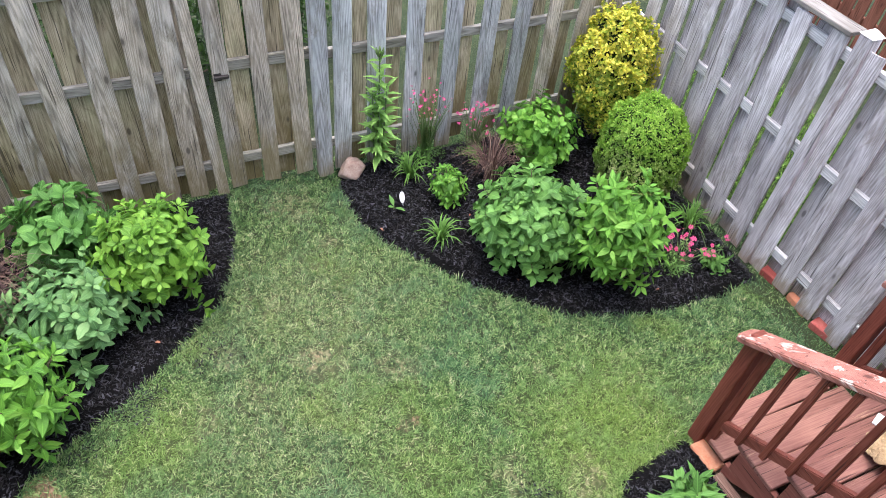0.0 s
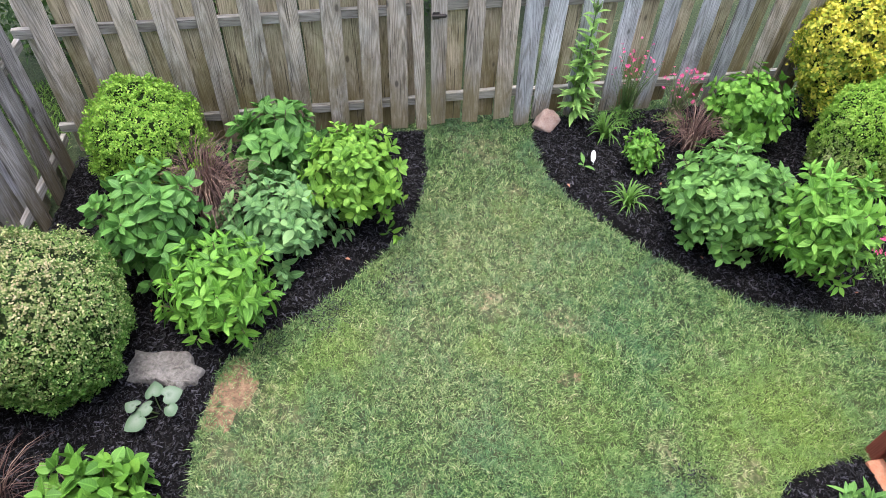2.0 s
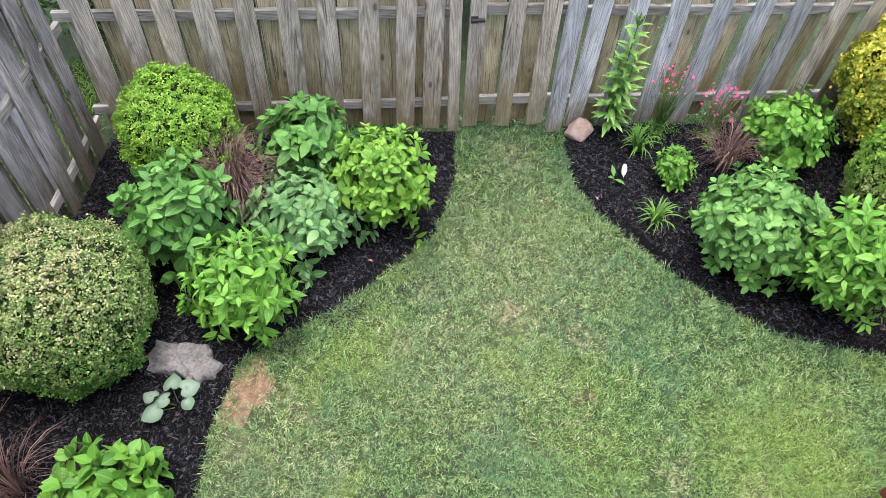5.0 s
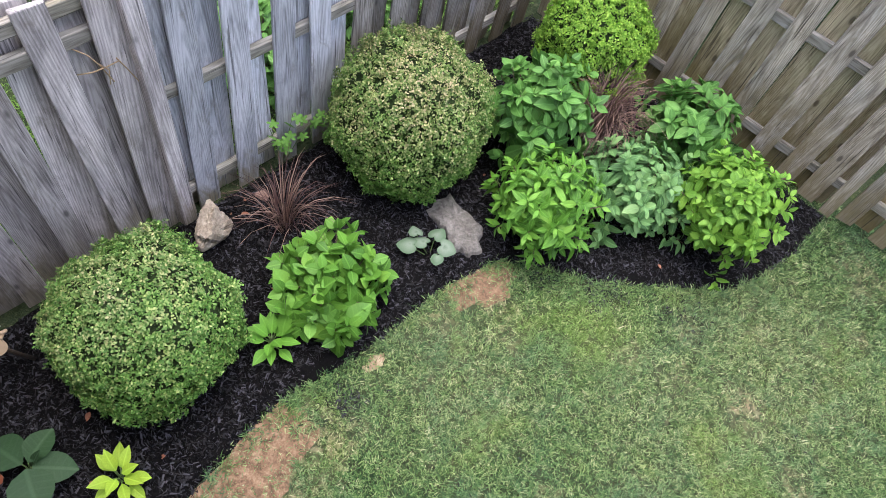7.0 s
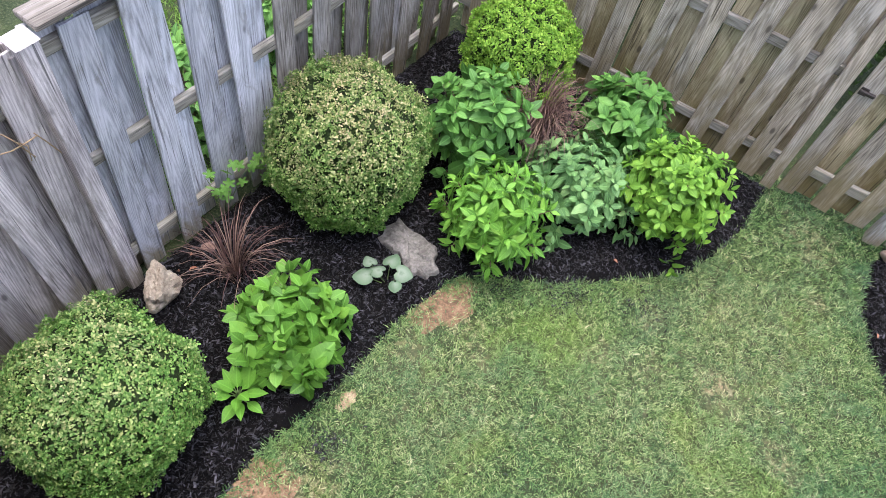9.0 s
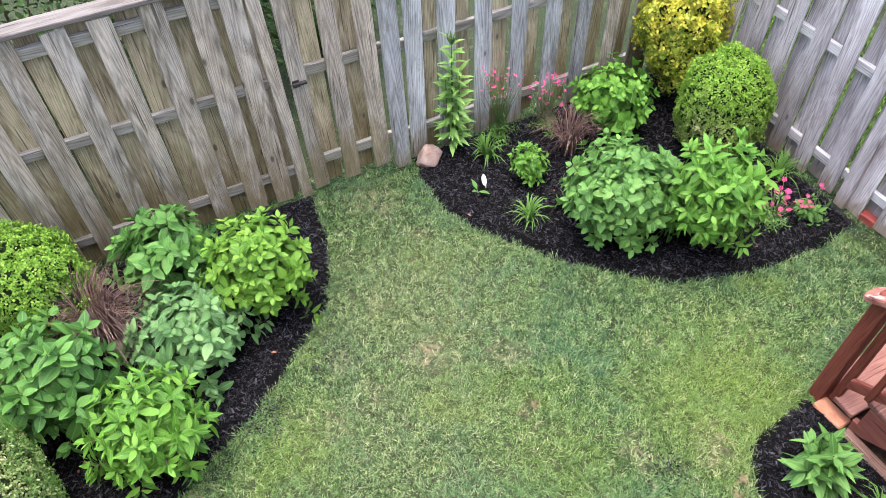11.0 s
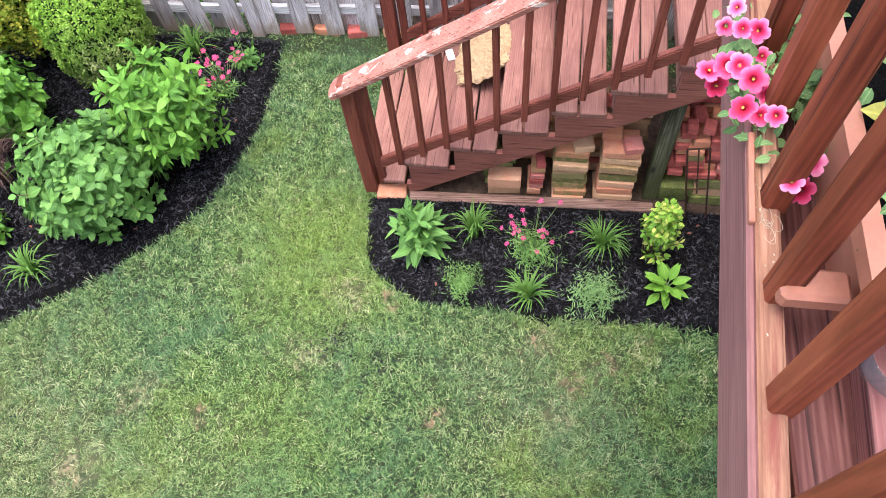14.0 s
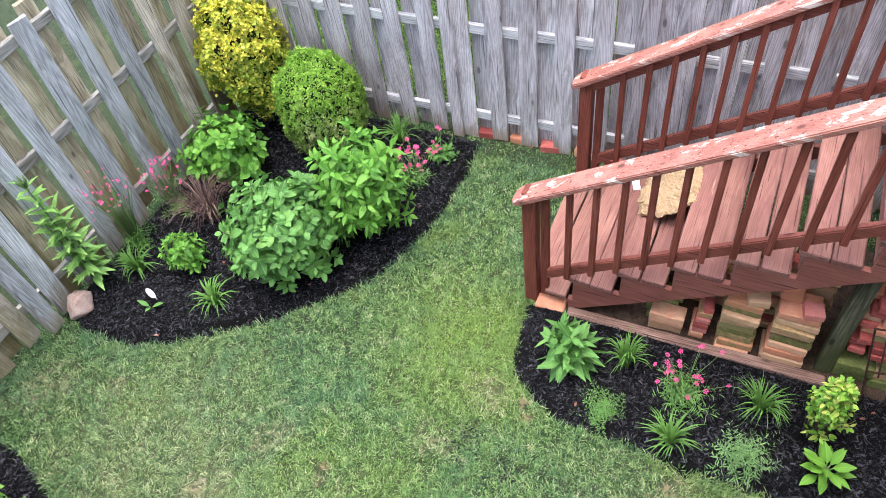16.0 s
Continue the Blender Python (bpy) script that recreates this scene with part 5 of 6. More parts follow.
def brunnera():
    t = thing("brunnera", -1.25, 1.96, 0.035, "silver-leaved brunnera with heart-shaped leaves", "brunnera", "leafy perennials")
    r = random.Random(5)
    for k, (dx, dy, turn, size) in enumerate(((-0.10, -0.07, 215, 0.115), (-0.05, 0.0, 190, 0.095), (-0.12, 0.02, 150, 0.085), (-0.01, 0.09, 90, 0.105), (0.09, 0.05, 20, 0.105), (0.10, -0.05, 300, 0.075))):
        rows = []
        for i in range(24):
            a = 2 * math.pi * i / 24
            q = size * 0.54 * (1 - 0.45 * math.exp(-((a - math.pi) / 0.35) ** 2)) * (1 + 0.25 * math.exp(-(min(a, 2 * math.pi - a) / 0.35) ** 2))
            rows.append((q * math.cos(a), q * math.sin(a), -0.012 * abs(math.sin(a))))
        verts = [(-0.01, 0, 0.006)] + rows
        faces = [(0, 1 + i, 1 + (i + 1) % 24) for i in range(24)]
        me = mesh_of("leaf", verts, faces, SILVER, True)
        me.attributes.new("leaf", "FLOAT_VECTOR", "POINT").data.foreach_set("vector", [0.45, 0, 0] + [1.0, 0, 0] * 24)
        part("leaf", me, t, "silver heart-shaped leaf", pose(dx, dy, 0.09 + 0.01 * k, r.uniform(-14, 14), r.uniform(0, 18), turn))
        v, f = tube([(0.02, 0, -0.01), (dx * 0.7, dy * 0.7, 0.05), (dx, dy, 0.09 + 0.01 * k)], [0.004, 0.003, 0.002], 5)
        part("stalk", mesh_of("stalk", v, f, STEM, True), t)


def potted_grass():
    t = thing("plant_pot", -0.95, 3.42, 0.03, "pale clay pot half hidden among the shrubs", "plant pot")
    prof = [(0.07, 0.0), (0.08, 0.08), (0.092, 0.15), (0.10, 0.15), (0.10, 0.175), (0.088, 0.175), (0.08, 0.15), (0.0, 0.15)]
    verts, faces, seg = [], [], 28
    for r_, z in prof:
        for j in range(seg):
            a = 2 * math.pi * j / seg
            verts.append((r_ * math.cos(a), r_ * math.sin(a), z))
    for i in range(len(prof) - 1):
        for j in range(seg):
            k = (j + 1) % seg
            faces.append((i * seg + j, i * seg + k, (i + 1) * seg + k, (i + 1) * seg + j))
    part("pot", mesh_of("pot", verts, faces, POT, True), t)
    blade_tuft("fountain_grass", -1.00, 3.46, 0.46, 0.78, PURPLE, "purple-brown fountain grass growing among shrubs", 460, 0.0052, 32, category="ornamental grass", arch=1.3, upright=0.2)


elephant_ear()
brunnera()
potted_grass()


def boulder(name, x, y, sx, sy, sz, mat, label, seed, turn=0, tilt=0, sink=0.2, rough=0.35, smooth=True):
    bm = bmesh.new()
    bmesh.ops.create_icosphere(bm, subdivisions=4, radius=1)
    off = Vector((seed * 7.3, seed, 1))
    r = random.Random(seed)
    planes = [(Vector((r.gauss(0, 1), r.gauss(0, 1), r.gauss(0, 1))).normalized(), r.uniform(0.62, 0.95)) for q in range(16)]
    for v in bm.verts:
        n = v.co.normalized()
        k = 1 + rough * noise.noise(n * 1.6 + off) + rough * 0.4 * noise.noise(n * 4 + off) + rough * 0.15 * noise.noise(n * 11 + off)
        for face, d in planes:
            if n.dot(face) > 0.05:
                k = min(k, d / n.dot(face) * (1 + 0.05 * noise.noise(n * 9 + off) + 0.03 * noise.noise(n * 21 + off)))
        q = n * k * 1.18
        v.co = Vector((q.x * sx, q.y * sy, q.z * sz))
    me = bpy.data.meshes.new(name)
    bm.to_mesh(me)
    bm.free()
    me.materials.append(mat)
    me.polygons.foreach_set("use_smooth", [smooth] * len(me.polygons))
    ob = new(name, me)
    ob.matrix_basis = pose(x, y, sz * (1 - sink), tilt, 0, turn)
    return tagged(ob, label, "rock", "garden stones")




def slab(name, x, y, sx, sy, sz, mat, label, seed, turn):
    """Flat broken stone: a jagged outline, a top that steps down in layers, and steep broken sides."""
    r = random.Random(seed)
    ring, seg = [], 30
    for i in range(seg):
        a = 2 * math.pi * i / seg
        k = (abs(math.cos(a)) ** 3 + abs(math.sin(a)) ** 3) ** (-1 / 3)
        k *= 1 + 0.45 * noise.noise(Vector((1.7 * math.cos(a), 1.7 * math.sin(a), seed))) + 0.25 * noise.noise(Vector((6 * math.cos(a), 6 * math.sin(a), seed + 5)))
        ring.append((k * math.cos(a) * sx, k * math.sin(a) * sy))
    verts, faces = [(0, 0, sz)], []
    levels = ((0.3, 1.0), (0.6, 0.98), (0.8, 0.95), (0.93, 0.86), (1.0, 0.62), (1.03, 0.25), (1.04, -0.4))
    for k, (scale, h) in enumerate(levels):
        for px, py in ring:
            q = Vector((px * scale * 9, py * scale * 9, seed))
            step = 0.30 * (noise.noise(q * 0.7) > 0.12) if k < 4 else 0.0
            jag = 1 + (0.05 * noise.noise(q * 2.5) if k > 2 else 0)
            verts.append((px * scale * jag, py * scale * jag, sz * (h - step + 0.22 * noise.noise(q * 1.6) + 0.10 * noise.noise(q * 4))))
    for i in range(seg):
        j = (i + 1) % seg
        faces.append((0, 1 + i, 1 + j))
        for k in range(len(levels) - 1):
            a = 1 + seg * k
            faces.append((a + i, a + seg + i, a + seg + j, a + j))
    ob = new(name, mesh_of(name, verts, faces, mat))
    ob.matrix_basis = pose(x, y, 0.03, 2, -3, turn)
    return tagged(ob, label, "rock", "garden stones")


slab("stepping_stone", -1.26, 2.26, 0.205, 0.125, 0.06, STONE, "flat grey broken stone lying in mulch", 4, -18)
boulder("rock", -2.24, 1.15, 0.085, 0.115, 0.15, BEIGE_ROCK, "upright rough beige rock against the fence", 5, 20, 14, 0.1, 0.7, False)
boulder("rock", 1.62, 4.15, 0.105, 0.085, 0.085, ROCK, "pinkish-brown rock at the fence", 7, 0, 0, 0.1, 0.25)
boulder("rock", -2.26, 1.55, 0.05, 0.04, 0.04, ROCK, "small brown stone beside the fence", 9, 0, 0, 0.0, 0.3)

# right bed
leaf_shrub("shrub", 3.10, 3.80, 0.33, 0.64, HYD_FRESH, "rounded green shrub with crinkled leaves", length=0.085, width=0.78, shoots=80, seed=51, nodes=3)
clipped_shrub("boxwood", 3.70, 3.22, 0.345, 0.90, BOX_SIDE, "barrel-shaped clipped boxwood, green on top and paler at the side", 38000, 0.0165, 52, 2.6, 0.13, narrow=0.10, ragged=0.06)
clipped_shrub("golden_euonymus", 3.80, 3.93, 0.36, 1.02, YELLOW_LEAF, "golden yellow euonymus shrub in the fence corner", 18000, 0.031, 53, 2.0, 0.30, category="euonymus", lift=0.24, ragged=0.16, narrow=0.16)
leaf_shrub("shrub", 2.52, 2.86, 0.42, 0.74, HYD_MID, "large rounded green shrub with oval leaves", length=0.098, width=0.66, shoots=120, seed=54, nodes=4)
leaf_shrub("shrub", 2.97, 2.44, 0.34, 0.94, HYD_FRESH, "tall fresh green shrub with pointed leaves", length=0.12, width=0.44, shoots=100, seed=55, nodes=5)
leaf_shrub("shrub", 2.21, 3.58, 0.18, 0.36, HYD_FRESH, "small light green shrub in mulch", length=0.075, width=0.5, shoots=28, seed=56)


def lily():
    t = thing("lily", 1.84, 4.16, 0.03, "tall green lily with buds against the fence", "lily")
    rng = np.random.RandomState(61)
    P, T, S = [], [], []
    for sx, sy, hh in ((0, 0, 1.06), (0.05, -0.03, 0.80), (-0.05, 0.01, 0.72)):
        v, f = tube([(sx * 0.3, sy * 0.3, -0.01), (sx * 0.8, sy * 0.8, hh * 0.5), (sx, sy, hh)], [0.009, 0.008, 0.005], 6)
        part("stem", mesh_of("stem", v, f, STEM, True), t)
        m = int(48 * hh)
        z = np.linspace(0.12, hh, m)
        a = np.arange(m) * 2.4 + sx * 40
        e = np.radians(8 + 32 * (z / hh)) + rng.normal(0, 0.15, m)
        out = np.stack([np.cos(a) * np.cos(e), np.sin(a) * np.cos(e), np.sin(e)], -1)
        P.append(np.stack([sx * z / hh, sy * z / hh, z], -1))
        T.append(basis(out, np.tile([0, 0, 1.0], (m, 1)) + rng.normal(0, 0.15, (m, 3))))
        S.append(rng.uniform(0.14, 0.20, m) * (1 - 0.35 * z / hh))
    me = scatter("foliage", leaf_shape(6, 0.30, 1.2, 0.2, 0.28), np.concatenate(P), np.concatenate(T), np.concatenate(S), LILY_LEAF)
    tagged(part("foliage", me, t), kind="stuff")
    for k in range(5):
        a = k * 1.256
        v, f = tube([(0.01 * math.cos(a), 0.01 * math.sin(a), 1.03), (0.025 * math.cos(a), 0.025 * math.sin(a), 1.07), (0.03 * math.cos(a), 0.03 * math.sin(a), 1.11)], [0.005, 0.010, 0.003], 6)
        part("bud", mesh_of("bud", v, f, STEM, True), t, "pointed green bud")


lily()
blade_tuft("daylily", 2.04, 3.94, 0.20, 0.24, TUFT_LEAF, "tuft of strappy green leaves", 55, 0.013, 71)
blade_tuft("daylily", 1.99, 3.20, 0.18, 0.20, TUFT_LEAF, "small tuft of strappy green leaves", 45, 0.013, 72)
blade_tuft("daylily", 3.92, 2.68, 0.22, 0.26, TUFT_LEAF, "strappy green tuft near the fence", 50, 0.011, 73)
flowering("gaura", 2.24, 4.10, 0.17, 0.34, TUFT_LEAF, "airy plant with small pink flowers on thin stems", 81, 55, 2.1, 0.011)
flowering("gaura", 2.66, 4.06, 0.15, 0.26, TUFT_LEAF, "airy pink-flowered plant before the fence", 82, 52, 1.8, 0.013)
blade_tuft("fountain_grass", 2.66, 3.70, 0.36, 0.42, PURPLE, "sparse reddish ornamental grass with bare stems", 210, 0.0045, 83, category="ornamental grass", upright=0.8)
flowering("dianthus", 3.56, 2.36, 0.19, 0.24, FEATHER, "low plant with magenta pink flowers", 84, 30, 1.15, 0.019)
flowering("phlox", 3.84, 2.28, 0.15, 0.24, HYD_MID, "small leafy plant with few pink flowers", 85, 7, 1.05, 0.017, 22, 0.075, 0.4)


def marker():
    t = thing("plant_marker", 1.86, 3.63, 0.03, "small oval white plant marker stuck in mulch", "plant marker")
    verts, faces = [], []
    for z in (0.0, 0.004):
        for i in range(20):
            a = 2 * math.pi * i / 20
            verts.append((0.026 * math.cos(a), z, 0.085 + 0.045 * math.sin(a)))
    faces = [tuple(range(20)), tuple(range(39, 19, -1))] + [(i, (i + 1) % 20, (i + 1) % 20 + 20, i + 20) for i in range(20)]
    part("plate", mesh_of("plate", verts, faces, WHITE), t, "", pose(0, 0, 0, -35, 20, 15))
    part("pin", mesh_of("pin", *tube([(0, 0, -0.03), (0, 0.01, 0.05)], [0.003, 0.003], 6), WHITE), t)
    s = thing("seedling", 1.78, 3.62, 0.03, "tiny two-leaved green seedling", "seedling")
    separate_leaves(s, [(100, 0.01, 0.05, 0.09, 0.035, 50), (300, 0.01, 0.04, 0.10, 0.035, 30), (200, 0.01, 0.05, 0.06, 0.03, 40)], [HYD_MID], 9)


marker()

# stair bed
leaf_shrub("leafy_perennial", 2.42, 0.76, 0.20, 0.34, HYD_MID, "upright perennial with long pale green leaves", "perennial", 0.19, 0.36, 9, 4, 91, lowest=0.2, group="leafy perennials")
blade_tuft("daylily", 2.50, 0.42, 0.16, 0.30, TUFT_LEAF, "tuft of narrow green leaves in the stair bed", 60, 0.010, 92)
blade_tuft("daylily", 2.48, -0.36, 0.19, 0.24, TUFT_LEAF, "dense tuft of dark green narrow leaves", 85, 0.009, 93)
blade_tuft("daylily", 2.10, 0.06, 0.19, 0.20, TUFT_LEAF, "low spreading tuft of strappy leaves", 55, 0.012, 94)
flowering("dianthus", 2.42, 0.06, 0.20, 0.24, FEATHER, "narrow-leaved plant with pink flowers on thin stems", 95, 22, 1.4, 0.015, 75, 0.06, 0.14)
flowering("yarrow", 2.17, 0.47, 0.17, 0.18, FEATHER, "feathery low green plant without flowers", 96, 0, 1.0, 0.01, 120, 0.032, 0.18)
flowering("lavender", 2.17, -0.32, 0.20, 0.20, SAGE, "grey-green bushy herb without flowers", 97, 0, 1.0, 0.01, 80, 0.045, 0.17)
rosette_plant("hosta", 2.22, -0.73, 0.155, 20, HYD_LIME, "bright green hosta beside the euonymus", "hosta", 98, 0.46, 0.13)


def small_euonymus():
    leaf_shrub("euonymus", 2.44, -0.66, 0.115, 0.70, EUON_LEAF, "upright yellow-edged variegated euonymus", "euonymus", 0.055, 0.6, 46, 4, 103, lump=0.8, group="garden shrubs", lowest=-0.8)


small_euonymus()

# ---- under and beside the stairs ----
def brick_mesh(sx, sy, sz, mat, seed):
    return bevel_box(sx, sy, sz, 0.004, "brick", mat, (0, 0, sz / 2), 0.006, seed)


def brick_stack(x, y, wide, rows, mats, label, seed, deep=0.20, high=0.052, columns=1, drift=0.012, base=0.0):
    """Courses laid one on another, their faces nearly flush, a little askew."""
    r = random.Random(seed)
    t = thing("brick_stack", x, y, base, label, "brick stack", "stacked bricks")
    w = wide / columns
    meshes = [brick_mesh(deep * r.uniform(0.9, 1.0), (w - 0.006) * r.uniform(0.93, 1.0), high - r.uniform(0.004, 0.010), mats[k % len(mats)], seed * 7 + k) for k in range(5)]
    for c in range(columns):
        for k in range(rows - (r.randrange(2) if columns > 1 else 0)):
            m = pose(deep / 2 + r.uniform(-drift, drift) * 1.5, -wide / 2 + w * (c + 0.5) + r.uniform(-drift, drift), high * k, 0, 0, r.uniform(-3, 3))
            part("brick", meshes[r.randrange(5)], t, "", m)
    # a few broken bricks lie askew on top
    for k in range(2 * columns if high < 0.08 else 0):
        me = brick_mesh(deep * r.uniform(0.35, 0.5), w * r.uniform(0.5, 0.85) if columns > 1 else wide * r.uniform(0.4, 0.62), high * 0.9, mats[r.randrange(len(mats))], seed * 31 + k)
        part("brick", me, t, "", pose(deep * (0.28 + 0.46 * (k % 2)), -wide / 2 + wide * (k + 0.5) / (2 * columns), high * rows - 0.004, 0, 0, r.uniform(-14, 14)))
    return t


brick_stack(2.845, 0.28, 0.215, 2, [BRICK_MOSS, BRICK], "pair of mossy old blocks under the stairs", 1, deep=0.12, high=0.10)
brick_stack(2.93, 0.31, 0.20, 4, [BRICK_GREEN], "bricks green with moss under the stairs", 9, deep=0.14, high=0.060)
brick_stack(2.845, 0.072, 0.095, 6, [BRICK, BRICK_RED, BRICK], "narrow stack of old bricks under the stairs", 2)
brick_stack(2.845, -0.135, 0.215, 9, [BRICK_MOSS, BRICK, BRICK, BRICK_MOSS, BRICK], "stack of mossy yellowish bricks under the stairs", 3, high=0.055)
brick_stack(2.845, -0.415, 0.235, 9, [BRICK, BRICK, BRICK_MOSS, BRICK_RED, BRICK], "taller stack of worn orange bricks under the stairs", 4, high=0.057)
brick_stack(2.90, -0.90, 0.38, 7, [BRICK_RED, BRICK_RED, BRICK], "stack of red bricks behind the stair bed", 5, columns=4, base=0.27, high=0.054, drift=0.018)
brick_stack(2.88, -0.89, 0.42, 3, [BRICK_GREEN, BRICK_MOSS], "low course of green mossy blocks under red bricks", 6, deep=0.26, high=0.088, columns=2)
brick_stack(3.10, -0.90, 0.40, 13, [BRICK_RED, BRICK], "higher stack of mixed bricks behind the red ones", 10, columns=3, high=0.062)
brick_stack(3.15, 0.02, 0.42, 7, [BRICK], "bricks stacked in the shade under the stairs", 7, columns=2)
brick_stack(3.08, -0.40, 0.36, 11, [BRICK, BRICK_MOSS, BRICK_RED], "high stack of bricks in the shade under the stairs", 8, columns=2, high=0.056)


def paving_piece(name, x, y, sx, sy, sz, mat, label, category, turn, seed, group=""):
    ob = new(name, bevel_box(sx, sy, sz, 0.008, name, mat, (0, 0, 0), 0.01, seed, 4))
    ob.matrix_basis = pose(x, y, sz / 2 - 0.015, 0, 0, turn)
    return tagged(ob, label, category, group)


paving_piece("landscape_timber", 2.79, 0.10, 0.07, 1.55, 0.07, TIMBER, "weathered red-brown timber edging the stair bed", "timber", 1.5, 4)
paving_piece("brick", 2.80, 1.00, 0.11, 0.20, 0.07, BRICK, "single mossy brick at the foot of the stairs", "brick", 4, 5, "loose bricks")
for k, (y, turn) in enumerate(((2.02, 8), (1.74, -6), (1.48, 12), (1.2, -4), (0.95, 5), (0.68, -8), (0.4, 4))):
    paving_piece("brick", 4.25 + 0.015 * math.sin(k * 3), y, 0.10, 0.20, 0.075, (BRICK_RED, BRICK)[k % 2], "orange-red brick lying along the fence foot", "brick", turn, 20 + k, "loose bricks")


def straw_sack():
    bm = bmesh.new()
    bmesh.ops.create_grid(bm, x_segments=30, y_segments=30, size=0.5)
    for v in bm.verts:
        edge = max(0.0, 1 - (2 * abs(v.co.x)) ** 6) * max(0.0, 1 - (2 * abs(v.co.y)) ** 6)
        ragged = 1 + 0.16 * noise.noise(v.co * 5 + Vector((3, 1, 0))) + 0.08 * noise.noise(v.co * 17)
        corner = 1 - 0.22 * (4 * v.co.x * v.co.y) ** 2
        v.co = Vector((v.co.x * 0.42 * ragged * corner, v.co.y * 0.42 * ragged * corner, 0.004 + 0.035 * edge + 0.016 * noise.noise(v.co * 7) + 0.008 * noise.noise(v.co * 25)))
    geom = bmesh.ops.extrude_face_region(bm, geom=bm.faces[:])
    for v in geom["geom"]:
        if isinstance(v, bmesh.types.BMVert):
            v.co.z = 0.0
    bmesh.ops.recalc_face_normals(bm, faces=bm.faces)
    me = bpy.data.meshes.new("straw_sack")
    bm.to_mesh(me)
    bm.free()
    me.materials.append(STRAW)
    ob = new("straw_sack", me)
    ob.matrix_basis = pose(3.47, 0.455, 0.625, -32.5, 0, 2)
    tagged(ob, "folded straw-coloured burlap sack lying on a stair tread", "sack")
    p = new("paper_sheet", bevel_box(0.10, 0.05, 0.012, 0.003, "paper_sheet", WHITE, (0, 0, 0.006), 0.004, 2, 4))
    p.matrix_basis = pose(3.71, 0.708, BASE + RISE * 2 + 0.002, 0, 0, 20)
    tagged(p, "white plastic bag scrap beside the sack", "plastic bag")


straw_sack()


def trellis():
    t = thing("wire_trellis", 2.78, -0.86, 0.02, "small rusty wire trellis standing at the bed's edge", "trellis")
    t.matrix_basis = pose(2.755, -0.935, 0.02, -11, 4, 0)
    for y in (-0.06, 0.06):
        part("upright", mesh_of("upright", *tube([(0, y, -0.02), (0, y, 0.66)], [0.006, 0.006], 6), RUST), t)
    part("upright", mesh_of("upright", *tube([(0, 0, 0.26), (0, 0, 0.66)], [0.005, 0.005], 6), RUST), t)
    for z in (0.30, 0.66):
        part("crossbar", mesh_of("crossbar", *tube([(0, -0.06, z), (0, 0.06, z)], [0.006, 0.006], 6), RUST), t)


trellis()

# ---- deck with its railing, planter and flowers ----
DZ = 3.0


def build_deck():
    d = thing("wooden_deck", 0, -0.2, DZ, "raised red-stained deck with worn wooden railing", "deck")
    inv = pose(0, 0.2, -DZ)
    x0, x1 = -3.0, 1.86
    for a, b, m in ((-0.20, x1, pose(0.43, -0.195, 0, 0, 0, -3.7)), (x0, -0.204, pose(0.43, -0.185, 0))):
        mid = (a + b) / 2 - 0.43
        part("rim_board", bevel_box(b - a, 0.012, 0.142, 0.004, "rim_board", DECK_EDGE, (mid, -0.006, 3.010), 0.0015, 4, 20), d, "dark weathered outer board", inv @ m)
        part("ledge_board", bevel_box(b - a, 0.036, 0.18, 0.005, "ledge_board", DECK_WOOD, (mid, -0.0305, 2.988), 0.0015, 5, 20), d, "board with flaking cream and red paint", inv @ m)
    part("inner_ledge", bevel_box(x1 - x0, 0.05, 0.05, 0.004, "inner_ledge", CAP_ALONG_X, ((x0 + x1) / 2, -0.352, 3.026), 0.002, 6, 14), d, "low rail with worn purple-red paint", inv @ pose(0, 0, 0, 0, 0, -3.0))
    plank = bevel_box(x1 - x0, 0.138, 0.03, 0.004, "deck_board", DECK_FLOOR, ((x0 + x1) / 2, 0, -0.015), 0.003, 6, 14)
    for k in range(20):
        part("deck_board", plank, d, "", inv @ pose(0, -0.345 - 0.143 * k, DZ))
    bal = bevel_box(0.036, 0.036, 0.76, 0.004, "baluster", RED_ORANGE, (0, 0, 0.38), 0.001, 3, 3)
    for k in range(-17, 9):
        x = 0.545 + 0.147 * k
        part("baluster", bal, d, "", inv @ pose(x, -0.246 - 0.06 * (x - 0.6), 3.062))
    part("top_rail", bevel_box(x1 - x0, 0.038, 0.085, 0.005, "top_rail", RED_ALONG_X, ((x0 + x1) / 2, -0.31, 3.76), 0.003, 7, 14), d, "", inv)
    part("rail_cap", bevel_box(x1 - x0, 0.13, 0.035, 0.006, "rail_cap", RED_ALONG_X, ((x0 + x1) / 2, -0.30, 3.82), 0.003, 8, 14), d, "", inv)
    for x in (-2.9, -0.2, 1.75):
        for y in (-1.8,):
            part("post", bevel_box(0.09, 0.09, 2.97, 0.006, "post", RED_STAIN, (0, 0, 1.485), 0.003, 9, 4), d, "", inv @ pose(x, y, 0))


